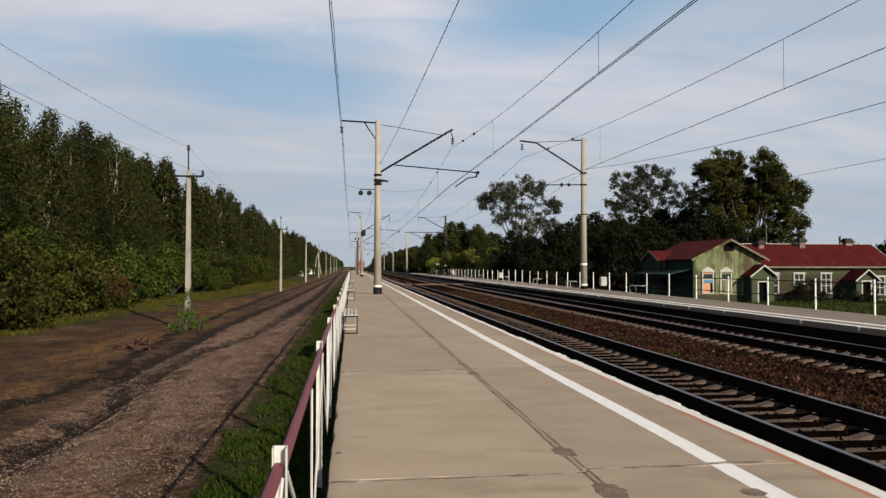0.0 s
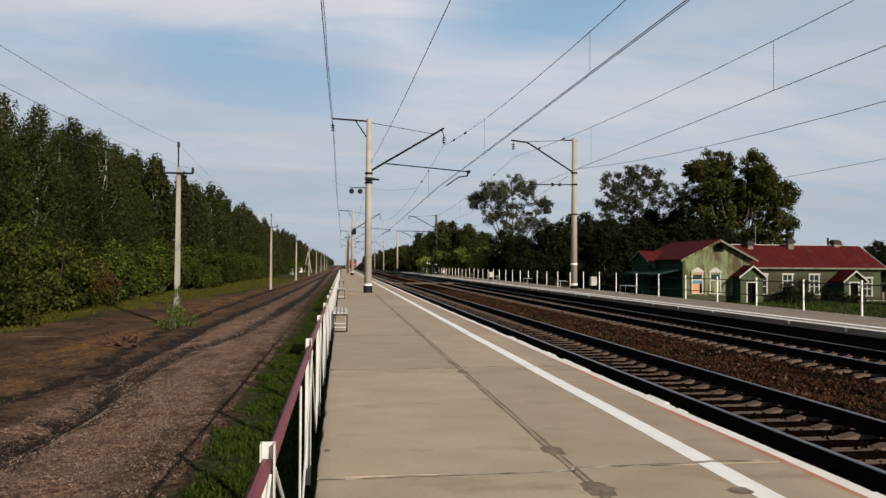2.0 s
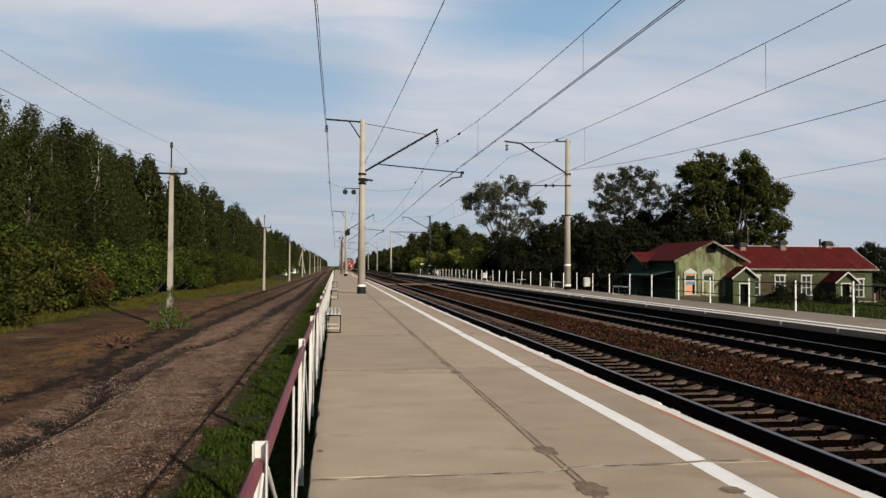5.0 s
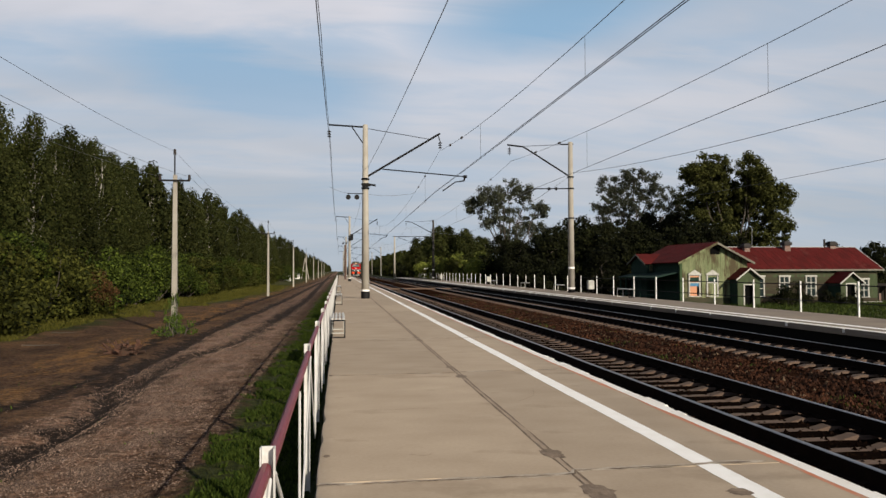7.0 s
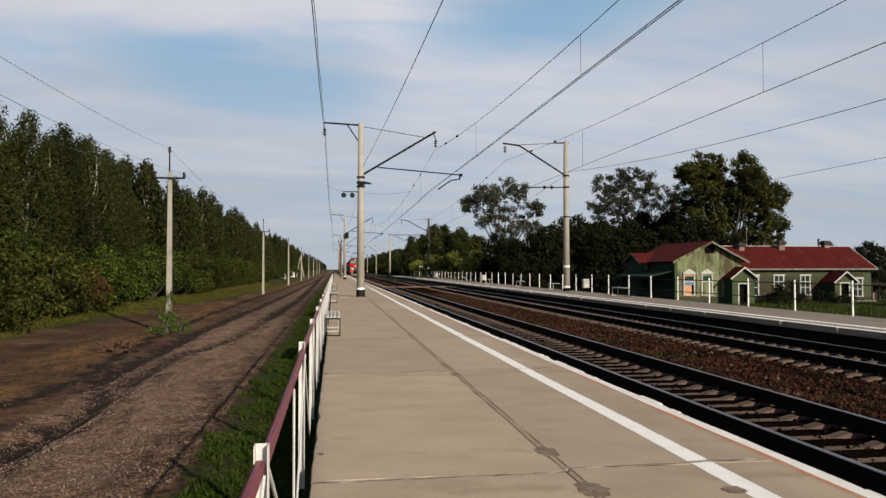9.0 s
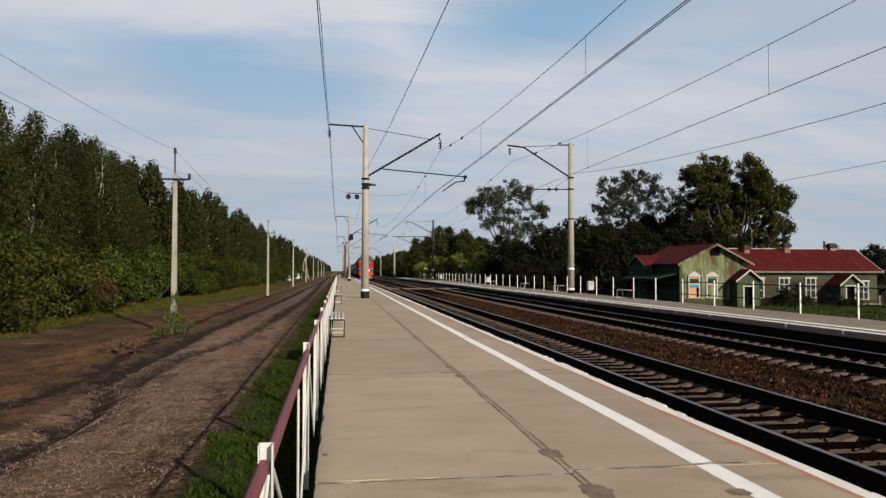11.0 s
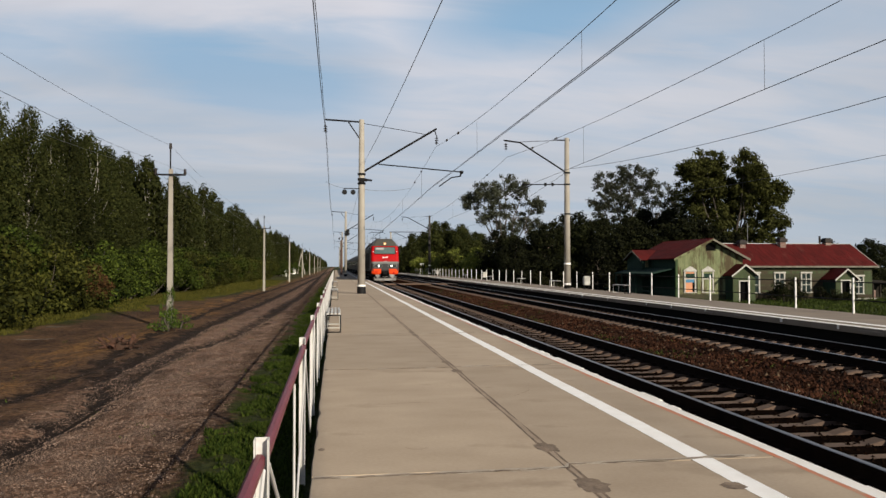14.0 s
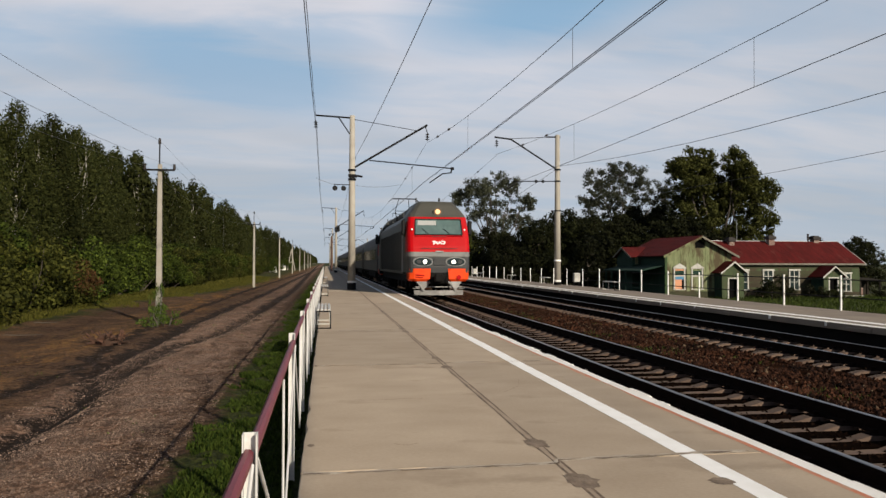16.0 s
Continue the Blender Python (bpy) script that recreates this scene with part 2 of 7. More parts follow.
M = {
    "concrete": mat("worn_concrete", (0.415, 0.33, 0.24), 0.9, color2=(0.33, 0.256, 0.18), scale=1.3, fine=38, bump=0.25, obj_rand=0.08, stretch=(0.7, 1.1, 1), dirt=(0.275, 0.21, 0.145), dirt_scale=0.9, dirt_at=0.56),
    "joint": mat("joint_mortar", (0.055, 0.043, 0.031), 0.95, color2=(0.43, 0.38, 0.30), scale=5.0, fine=40, bump=0.5),
    "mortar": mat("pale_mortar", (0.47, 0.405, 0.325), 0.95, color2=(0.28, 0.225, 0.165), scale=7, fine=45, bump=0.6),
    "hole_fill": mat("brown_hole_filling", (0.105, 0.075, 0.053), 0.95, color2=(0.25, 0.185, 0.13), scale=9, fine=50, bump=0.5),
    "patch": mat("dark_patch", (0.07, 0.048, 0.034), 0.95, color2=(0.22, 0.155, 0.105), scale=9, fine=50, bump=0.5),
    "white_old": mat("weathered_white_paint", (0.476, 0.4675, 0.4335), 0.8, color2=(0.306, 0.2975, 0.2635), scale=3, fine=20, bump=0.2),
    "line_white": mat("road_marking_paint", (0.93, 0.92, 0.90), 0.7, color2=(0.84, 0.82, 0.78), scale=5, fine=60, bump=0.1, dirt=(0.62, 0.56, 0.48), dirt_scale=6, dirt_at=0.68),
    "rail_white": mat("weathered_railing_paint", (0.60, 0.595, 0.58), 0.6, color2=(0.47, 0.46, 0.43), scale=5, fine=60, bump=0.1, dirt=(0.33, 0.27, 0.21), dirt_scale=4, dirt_at=0.66),
    "white": mat("white_paint", (0.86, 0.85, 0.83), 0.6, color2=(0.76, 0.74, 0.70), scale=5, fine=60, bump=0.1),
    "edge_paint": mat("edge_paint", (0.84, 0.83, 0.80), 0.7, color2=(0.72, 0.68, 0.62), scale=3, fine=40, bump=0.2, dirt=(0.4, 0.34, 0.27), dirt_scale=2.5, dirt_at=0.62),
    "orange": mat("orange_line", (0.54, 0.14, 0.06), 0.8, color2=(0.44, 0.24, 0.15), scale=3, fine=40, dirt=(0.40, 0.30, 0.21), dirt_scale=2.2, dirt_at=0.52),
    "black_paint": mat("black_paint", (0.008, 0.008, 0.009), 0.6, spec=0.2, scale=4, fine=30),
    # near-black; on the far platform wall it stands in for shade
    "face_dark": mat("near_black_surface", (0.009, 0.0085, 0.0085), 0.9, spec=0.1, scale=3, fine=30, bump=0.3),
    "ballast": mat("ballast", spec=0.0, color=(0.027, 0.012, 0.0065), rough=0.95, color2=(0.009, 0.005, 0.0035), scale=3.0, fine=30, bump=1.0, dirt=(0.05, 0.024, 0.013), dirt_scale=14, dirt_at=0.6),
    # oil-stained ballast; the black also paints in shade between the sleepers
    "oily": mat("oily_shaded_ballast", (0.007, 0.0042, 0.003), 0.95, color2=(0.0035, 0.0024, 0.002), scale=3.0, fine=30, bump=1.0, spec=0.0),
    "oily_shaded_stones": mat("oily_shaded_stones", (0.010, 0.0052, 0.0032), 0.95, color2=(0.004, 0.0026, 0.002), scale=3.0, fine=30, spec=0.0, island=0.6),
    "concrete_far": mat("dark_concrete", (0.245, 0.198, 0.15), 0.95, color2=(0.18, 0.142, 0.108), scale=1.2, fine=20, bump=0.3),
    "stones": mat("ballast_stones", (0.046, 0.018, 0.009), 0.95, color2=(0.009, 0.0048, 0.0035), spec=0.1, scale=0.7, fine=25, bump=0.3, island=0.85),
    "pale_stones": mat("pale_ballast_stones", (0.11, 0.075, 0.047), 0.95, color2=(0.035, 0.024, 0.016), spec=0.1, scale=0.9, fine=25, bump=0.3, island=0.7),
    "sleeper": mat("sleeper_concrete", (0.135, 0.086, 0.058), 0.9, color2=(0.06, 0.037, 0.025), scale=2, fine=30, bump=0.3, obj_rand=0.15),
    # rust taken down to near-black, shade of the rail web included
    "rail_side": mat("rusty_shaded_rail", (0.006, 0.004, 0.003), 0.95, color2=(0.012, 0.007, 0.005), spec=0.05, scale=6, fine=40),
    "rail_top": mat("polished_rail", (0.29, 0.275, 0.265), 0.4, 0.9, scale=3, fine=80, bump=0.03),
    "mast": mat("mast_concrete", (0.375, 0.35, 0.30), 0.85, color2=(0.29, 0.26, 0.215), scale=1.4, fine=25, bump=0.15, dirt=(0.30, 0.26, 0.2), dirt_scale=1.0, dirt_at=0.6, obj_rand=0.12),
    "steel": mat("dark_steel", (0.013, 0.0125, 0.013), 0.75, spec=0.1, scale=5, fine=40),
    "galv": mat("weathered_zinc", (0.33, 0.33, 0.33), 0.5, 0.6, scale=5, fine=50),
    "wire": mat("wire_metal", (0.075, 0.075, 0.08), 0.5, 0.5, scale=4, fine=30, bump=0),
    "insul": mat("brown_glaze", (0.016, 0.010, 0.008), 0.5, spec=0.2, scale=4, fine=30),
    "maroon": mat("maroon_paint", (0.185, 0.030, 0.042), 0.5, color2=(0.14, 0.028, 0.036), scale=4, fine=50, bump=0.1, dirt=(0.25, 0.10, 0.09), dirt_scale=5, dirt_at=0.66),
    "loco_red": mat("loco_red", (0.42, 0.0025, 0.005), 0.45, spec=0.1, scale=1.2, fine=20, bump=0.02),
    "loco_orange": mat("loco_orange", (0.78, 0.062, 0.006), 0.45, spec=0.25, scale=2, fine=20, bump=0.02),
    "loco_grey": mat("loco_grey", (0.068, 0.066, 0.056), 0.5, spec=0.25, scale=1, fine=15, bump=0.03),
    "loco_dark": mat("loco_dark_grey", (0.042, 0.043, 0.044), 0.5, spec=0.25, scale=1, fine=15, bump=0.03),
    "loco_light": mat("loco_light_grey", (0.32, 0.32, 0.31), 0.4, scale=1, fine=15, bump=0.03),
    "loco_band": mat("loco_band_grey", (0.17, 0.17, 0.165), 0.5, color2=(0.13, 0.13, 0.125), scale=1, fine=15, bump=0.03),
    "car_grey": mat("coach_grey", (0.10, 0.10, 0.098), 0.6, spec=0.25, color2=(0.07, 0.071, 0.07), scale=0.8, fine=10, bump=0.03),
    "bogie": mat("bogie_black", (0.009, 0.0085, 0.008), 0.9, spec=0.15, scale=3, fine=20),
    "plow": mat("plow_grey", (0.30, 0.29, 0.275), 0.7, color2=(0.13, 0.125, 0.115), scale=2, fine=20),
    "lamp_glass": mat("lamp_glow", (1.0, 0.95, 0.85), 0.2, emit=3.0, bump=0),
    "lamp_warm": mat("lamp_glow_warm", (1.0, 0.56, 0.26), 0.2, emit=0.9, bump=0),
    "reflector": mat("halo_brown_reflector", (0.22, 0.13, 0.07), 0.35, 0.5, bump=0),
    "glass": mat("dark_glass", (0.02, 0.03, 0.03), 0.06, scale=1, fine=5, bump=0),
    "windshield": mat("windshield_glass", (0.10, 0.15, 0.145), 0.08, color2=(0.06, 0.095, 0.09), scale=1.2, fine=5, bump=0),
    "wall_yellow": mat("peeling_pale_green_boards", (0.2068, 0.2288, 0.1232), 0.9, color2=(0.1144, 0.1364, 0.066), spec=0.2, scale=1.4, fine=12, stretch=(3, 3, 0.7), dirt=(0.0748, 0.05984, 0.03344), dirt_scale=0.55, dirt_at=0.46, bump=0.3),
    "wall_green": mat("faded_green_boards", (0.05, 0.082, 0.036), 0.9, color2=(0.03, 0.054, 0.024), spec=0.2, scale=1.4, fine=12, stretch=(3, 3, 0.7), dirt=(0.075, 0.062, 0.04), dirt_scale=1.0, dirt_at=0.56, bump=0.3),
    "wall_bare": mat("bare_weathered_boards", (0.05616, 0.04896, 0.03024), 0.9, color2=(0.03024, 0.036, 0.01872), spec=0.2, scale=1.2, fine=12, stretch=(0.5, 0.5, 3), dirt=(0.0432, 0.0612, 0.02448), dirt_scale=0.9, dirt_at=0.55, bump=0.3),
    "wall_mint": mat("mint_green_boards", (0.06396, 0.0819, 0.04056), 0.9, color2=(0.0351, 0.05148, 0.02496), spec=0.2, scale=1.4, fine=12, stretch=(3, 3, 0.7), dirt=(0.0546, 0.04368, 0.02808), dirt_scale=0.9, dirt_at=0.5, bump=0.3),
    "wall_brown": mat("bare_brown_boards", (0.0544, 0.0424, 0.028), 0.9, color2=(0.032, 0.028, 0.0184), spec=0.2, scale=1.2, fine=12, stretch=(0.5, 0.5, 3), dirt=(0.048, 0.064, 0.0288), dirt_scale=0.8, dirt_at=0.58, bump=0.3),
    "wall_teal": mat("dark_teal_boards", (0.018, 0.042, 0.03), 0.9, color2=(0.011, 0.027, 0.02), spec=0.2, scale=1.4, fine=12, stretch=(3, 3, 0.7), bump=0.3),
    "roof_red": mat("red_iron_roof", (0.092, 0.0105, 0.0095), 0.8, spec=0.1, color2=(0.048, 0.0075, 0.0065), scale=0.9, fine=9, stretch=(2, 0.5, 1), bump=0.1, dirt=(0.09, 0.024, 0.02), dirt_scale=0.7, dirt_at=0.58),
    "brick": mat("chimney_brick", (0.12, 0.05, 0.036), 0.9, color2=(0.26, 0.21, 0.18), scale=4, fine=20, bump=0.3),
    "grey_wood": mat("grey_weathered_wood", (0.19, 0.18, 0.145), 0.9, color2=(0.11, 0.10, 0.08), scale=3, fine=20, spec=0.2),
    "soot": mat("soot", (0.03, 0.026, 0.024), 0.9),
    "board_orange": mat("orange_board", (0.55, 0.26, 0.14), 0.85, color2=(0.48, 0.22, 0.12), scale=3, fine=20),
    "blue": mat("blue_board", (0.06, 0.20, 0.34), 0.8),
    "dark_room": mat("dark_interior", (0.004, 0.004, 0.004), 0.95, spec=0.05),
    "bark": mat("bark", (0.09, 0.075, 0.06), 0.95, color2=(0.05, 0.04, 0.03), scale=6, fine=30, bump=0.6),
    "birch": mat("birch_bark", (0.36, 0.34, 0.30), 0.85, color2=(0.24, 0.22, 0.19), scale=3, fine=20, stretch=(1, 1, 4), dirt=(0.05, 0.045, 0.04), dirt_scale=4, dirt_at=0.6),
    "leaf_birch": leaf_mat("birch_leaves", (0.019, 0.026, 0.0065), (0.056, 0.060, 0.016), 0.38),
    "leaf_bush": leaf_mat("bush_leaves", (0.006, 0.013, 0.002), (0.066, 0.088, 0.013)),
    "leaf_olive": leaf_mat("olive_bush_leaves", (0.009, 0.013, 0.0025), (0.068, 0.070, 0.013)),
    # pale leaves with sunlight put into the colour
    "leaf_sunny": leaf_mat("sunlit_green_leaves", (0.045, 0.062, 0.011), (0.165, 0.18, 0.034)),
    "leaf_shrub": leaf_mat("shrub_leaves", (0.018, 0.036, 0.005), (0.085, 0.12, 0.02)),
    "leaf_rust": leaf_mat("rusty_bush_leaves", (0.045, 0.028, 0.01), (0.10, 0.048, 0.02)),
    # near-black leaves that carry the thicket's shade in their colour
    "leaf_shaded": leaf_mat("dark_shaded_leaves", (0.004, 0.006, 0.0015), (0.019, 0.021, 0.006), 0.15),
    "leaf_poplar": leaf_mat("poplar_leaves", (0.007, 0.010, 0.002), (0.098, 0.102, 0.026), 0.3),
    "leaf_grey": leaf_mat("silvery_leaves", (0.020, 0.024, 0.013), (0.082, 0.086, 0.056)),
    "grass": leaf_mat("grass_blades", (0.014, 0.034, 0.004), (0.085, 0.118, 0.018), 0.3),
    "grass_lawn": leaf_mat("lawn_blades", (0.012, 0.024, 0.004), (0.05, 0.066, 0.012), 0.2),
    "grass_dry": leaf_mat("dry_grass_blades", (0.032, 0.035, 0.006), (0.108, 0.099, 0.019), 0.3),
}


# wheel ruts of the earth road: (y, x) along their middle
RUT_A = ((0, -4.7), (10, -4.4), (13.4, -4.1), (17, -4.28), (22, -4.3), (27, -3.45), (34, -3.25), (45, -3.1), (60, -2.8), (80, -2.8))
RUT_B = ((0, -4.2), (12, -4.1), (14, -4.2), (18, -4.95), (23, -5.05), (30, -5.1), (38, -5.0), (52, -4.7), (80, -4.4))
RUT_C = ((0, -7.2), (10, -6.5), (14, -6.0), (17, -5.6), (24, -6.2), (40, -6.6), (80, -6.4))


def ground_mat():
    m = bpy.data.materials.new("earth_road_and_grass")
    m.use_nodes = True
    nt = m.node_tree
    N, L = nt.nodes.new, nt.links.new
    b = nt.nodes["Principled BSDF"]
    b.inputs["Roughness"].default_value = 0.95
    b.inputs["Specular IOR Level"].default_value = 0.12
    tc, sep = N("ShaderNodeTexCoord"), N("ShaderNodeSeparateXYZ")
    L(tc.outputs["Object"], sep.inputs[0])
    # grass closes in on the road further off

    def noise_of(scale, detail=5, rough=0.6, st=(1, 1, 1)):
        mp, n = N("ShaderNodeMapping"), N("ShaderNodeTexNoise")
        mp.inputs["Scale"].default_value = st
        L(tc.outputs["Object"], mp.inputs[0]); L(mp.outputs[0], n.inputs["Vector"])
        n.inputs["Scale"].default_value, n.inputs["Detail"].default_value, n.inputs["Roughness"].default_value = scale, detail, rough
        return n.outputs["Fac"]

    def math_node(op, a, b_=None, c=None):
        n = N("ShaderNodeMath"); n.operation = op
        for i, v in enumerate((a, b_, c)):
            if v is None:
                continue
            if isinstance(v, (int, float)):
                n.inputs[i].default_value = v
            else:
                L(v, n.inputs[i])
        return n.outputs[0]

    def step(v, lo, hi):
        n = N("ShaderNodeMapRange"); n.interpolation_type = "SMOOTHSTEP"
        n.inputs["From Min"].default_value, n.inputs["From Max"].default_value = lo, hi
        L(v, n.inputs["Value"])
        return n.outputs[0]

    def blend(fac, c1, c2):
        n = N("ShaderNodeMixRGB")
        L(fac, n.inputs[0])
        for i, c in ((1, c1), (2, c2)):
            if isinstance(c, tuple):
                n.inputs[i].default_value = (*c, 1)
            else:
                L(c, n.inputs[i])
        return n.outputs[0]

    big, mid, fine = noise_of(0.5), noise_of(1.6), noise_of(9, 6, 0.75)
    grit = noise_of(48, 2, 0.8)
    x = math_node("ADD", sep.outputs[0], math_node("MULTIPLY_ADD", mid, 1.8, -0.9))
    pebbles = blend(step(grit, 0.48, 0.66), (0.10, 0.063, 0.044), (0.46, 0.315, 0.235))
    gravel = blend(step(mid, 0.38, 0.62), pebbles, blend(step(fine, 0.45, 0.6), (0.10, 0.056, 0.035), (0.30, 0.18, 0.12)))
    soil = blend(step(fine, 0.38, 0.64), (0.038, 0.021, 0.0125), (0.135, 0.077, 0.044))
    dry = blend(step(big, 0.45, 0.6), soil, blend(step(fine, 0.4, 0.62), (0.085, 0.048, 0.026), (0.19, 0.108, 0.055)))
    grass = blend(step(fine, 0.35, 0.65), (0.018, 0.026, 0.005), (0.058, 0.066, 0.014))
    wet = blend(step(fine, 0.4, 0.7), (0.015, 0.0095, 0.0065), (0.040, 0.026, 0.018))
    # from the platform outwards: grass, soil, gravel road, soil, earth, grass verge
    col = blend(step(x, -1.9, -1.5), soil, grass)
    col = blend(step(x, -2.6, -2.1), gravel, col)
    col = blend(step(x, -5.4, -4.4), dry, col)
    far_grass = blend(step(noise_of(0.09, 3), 0.42, 0.6), (0.03, 0.034, 0.008), (0.075, 0.068, 0.019))
    col = blend(step(math_node("SUBTRACT", math_node("ADD", x, math_node("MULTIPLY_ADD", big, 4.0, -2.0)), math_node("MULTIPLY", step(sep.outputs[1], 35.0, 85.0), 4.0)), -11.6, -10.2), blend(step(fine, 0.3, 0.7), grass, far_grass), col)
    # straw-coloured dead grass beside the road
    straw_x = math_node("ABSOLUTE", math_node("ADD", x, 7.3))
    straw = math_node("MULTIPLY", math_node("SUBTRACT", 1.0, step(straw_x, 0.4, 1.8)), step(noise_of(0.8, 5, 0.65, (1.6, 0.5, 1)), 0.46, 0.6))
    col = blend(math_node("MULTIPLY", straw, 0.85), col, blend(step(fine, 0.38, 0.62), (0.10, 0.05, 0.018), (0.33, 0.175, 0.06)))
    # wet wheel ruts that wander along the road
    for ruts, wide, hide in ((RUT_A, 0.36, 0.1), (RUT_B, 0.33, 0.26), (RUT_C, 0.22, 0.36)):
        fc = N("ShaderNodeFloatCurve")
        pts = fc.mapping.curves[0].points
        for i, (yy, xx) in enumerate(ruts):
            p = (yy / 80, (xx + 10) / 10)
            if i < 2:
                pts[i].location = p
            else:
                pts.new(*p)
        fc.mapping.update()
        L(math_node("DIVIDE", sep.outputs[1], 80.0), fc.inputs["Value"])
        centre = math_node("MULTIPLY_ADD", fc.outputs[0], 10.0, -10.0)
        dist = math_node("ABSOLUTE", math_node("SUBTRACT", sep.outputs[0], math_node("ADD", centre, math_node("ADD", math_node("MULTIPLY_ADD", mid, 1.3, -0.65), math_node("MULTIPLY_ADD", fine, 0.5, -0.25)))))
        near = math_node("SUBTRACT", 1.0, step(dist, wide * 0.45, wide * 1.5))
        col = blend(math_node("MULTIPLY", math_node("MULTIPLY", near, step(big, hide - 0.07, hide + 0.06)), 0.97), col, wet)
    # lawn on the far side of the line
    col = blend(step(sep.outputs[0], 3.0, 3.2), col, blend(step(big, 0.4, 0.6), (0.026, 0.036, 0.008), (0.06, 0.06, 0.016)))
    # damp streaks along the road
    streak = noise_of(1.5, 7, 0.65, (1.0, 0.3, 1.0))
    left = math_node("SUBTRACT", 1.0, step(sep.outputs[0], -2.4, -1.6))
    damp = math_node("MULTIPLY", math_node("SUBTRACT", 1.0, step(streak, 0.36, 0.5)), math_node("MULTIPLY", left, 0.5))
    col = blend(math_node("MULTIPLY", damp, step(sep.outputs[0], -11.0, -9.0)), col, blend(step(fine, 0.4, 0.7), (0.014, 0.008, 0.005), (0.045, 0.024, 0.014)))
    L(col, b.inputs["Base Color"])
    bp = N("ShaderNodeBump"); bp.inputs["Strength"].default_value, bp.inputs["Distance"].default_value = 1.0, 0.09
    L(math_node("ADD", math_node("MULTIPLY", grit, 0.6), math_node("ADD", fine, mid)), bp.inputs["Height"])
    L(bp.outputs[0], b.inputs["Normal"])
    return m


# ---- mesh helpers ----
def box(bm, x0, x1, y0, y1, z0, z1, bevel=0.0):
    m = Matrix.LocRotScale(((x0 + x1) / 2, (y0 + y1) / 2, (z0 + z1) / 2), None, (x1 - x0, y1 - y0, z1 - z0))
    g = bmesh.ops.create_cube(bm, size=1, matrix=m)
    if bevel:
        es = {e for v in g["verts"] for e in v.link_edges}
        bmesh.ops.bevel(bm, geom=list(es), offset=bevel, segments=1, affect="EDGES")
    return bm


def rod(bm, a, b, r0, r1=None, seg=8):
    a, b = Vector(a), Vector(b)
    r1 = r0 if r1 is None else r1
    way = b - a
    m = Matrix.Translation((a + b) / 2) @ way.to_track_quat("Z", "Y").to_matrix().to_4x4()
    bmesh.ops.create_cone(bm, cap_ends=True, segments=seg, radius1=r0, radius2=r1, depth=way.length, matrix=m)
    return bm


def prism(bm, outline, y0, y1):
    """Extrudes an outline of (x, z) along y."""
    a = [bm.verts.new((x, y0, z)) for x, z in outline]
    b = [bm.verts.new((x, y1, z)) for x, z in outline]
    n = len(a)
    bm.faces.new(a), bm.faces.new(b[::-1])
    for i in range(n):
        bm.faces.new((a[i], b[i], b[(i + 1) % n], a[(i + 1) % n]))
    bmesh.ops.recalc_face_normals(bm, faces=bm.faces)
    return bm


def slab_quad(bm, pts, thick):
    """A plate of that thickness below four corner points."""
    top = [bm.verts.new(p) for p in pts]
    low = [bm.verts.new((p[0], p[1], p[2] - thick)) for p in pts]
    bm.faces.new(top), bm.faces.new(low[::-1])
    n = len(top)
    for i in range(n):
        bm.faces.new((top[i], low[i], low[(i + 1) % n], top[(i + 1) % n]))
    bmesh.ops.recalc_face_normals(bm, faces=bm.faces)
    return bm


def part(name, bm, material, parent=None, label="", smooth=False):
    me = bpy.data.meshes.new(name)
    if isinstance(bm, bmesh.types.BMesh):
        bm.to_mesh(me)
        bm.free()
    else:
        me = bm
    if not me.materials:
        me.materials.append(material)
    if smooth:
        me.shade_smooth()
    ob = new(name, me)
    ob.parent = parent
    if label:
        ob["label"] = label
    return ob


def again(name, me, parent, x=0, y=0, z=0, turn=None):
    """One more object on a mesh that exists."""
    ob = new(name, me)
    ob.parent = parent
    ob.matrix_basis = Matrix.Translation((x, y, z)) @ (turn or Matrix())
    return ob


def thing(name, x, y, z, label, category, group="", kind="", rz=0):
    e = new(name)
    e.empty_display_size = 0.2
    e.matrix_basis = pose(x, y, z, 0, 0, rz)
    return tagged(e, label, category, group, kind)


B = bmesh.new

# ---- ground ----
RAIL_Z = -0.21
TRACK = (5.68, 11.08)


def ground_height(x, y):
    if x > 16.5:
        z = -0.25 - 1.3 * min(1, (x - 16.5) / 9)
    elif x > -0.3:
        z = -0.78
    else:
        z = -0.8
        if y < 90:
            z += 0.05 * noise.noise((x * 0.5, y * 0.22, 0)) + 0.045 * noise.noise((x * 1.9, y * 0.9, 3)) + 0.02 * noise.noise((x * 4.1, y * 2.3, 7))
            # shallow wheel ruts
            for ruts, deep in ((RUT_A, 0.085), (RUT_B, 0.06), (RUT_C, 0.04)):
                d = x - np.interp(y, [p[0] for p in ruts], [p[1] for p in ruts])
                z -= deep * math.exp(-(d / 0.25) ** 2)
        if x < -9:
            z += 0.25 * min(1, (-9 - x) / 5)
    return z


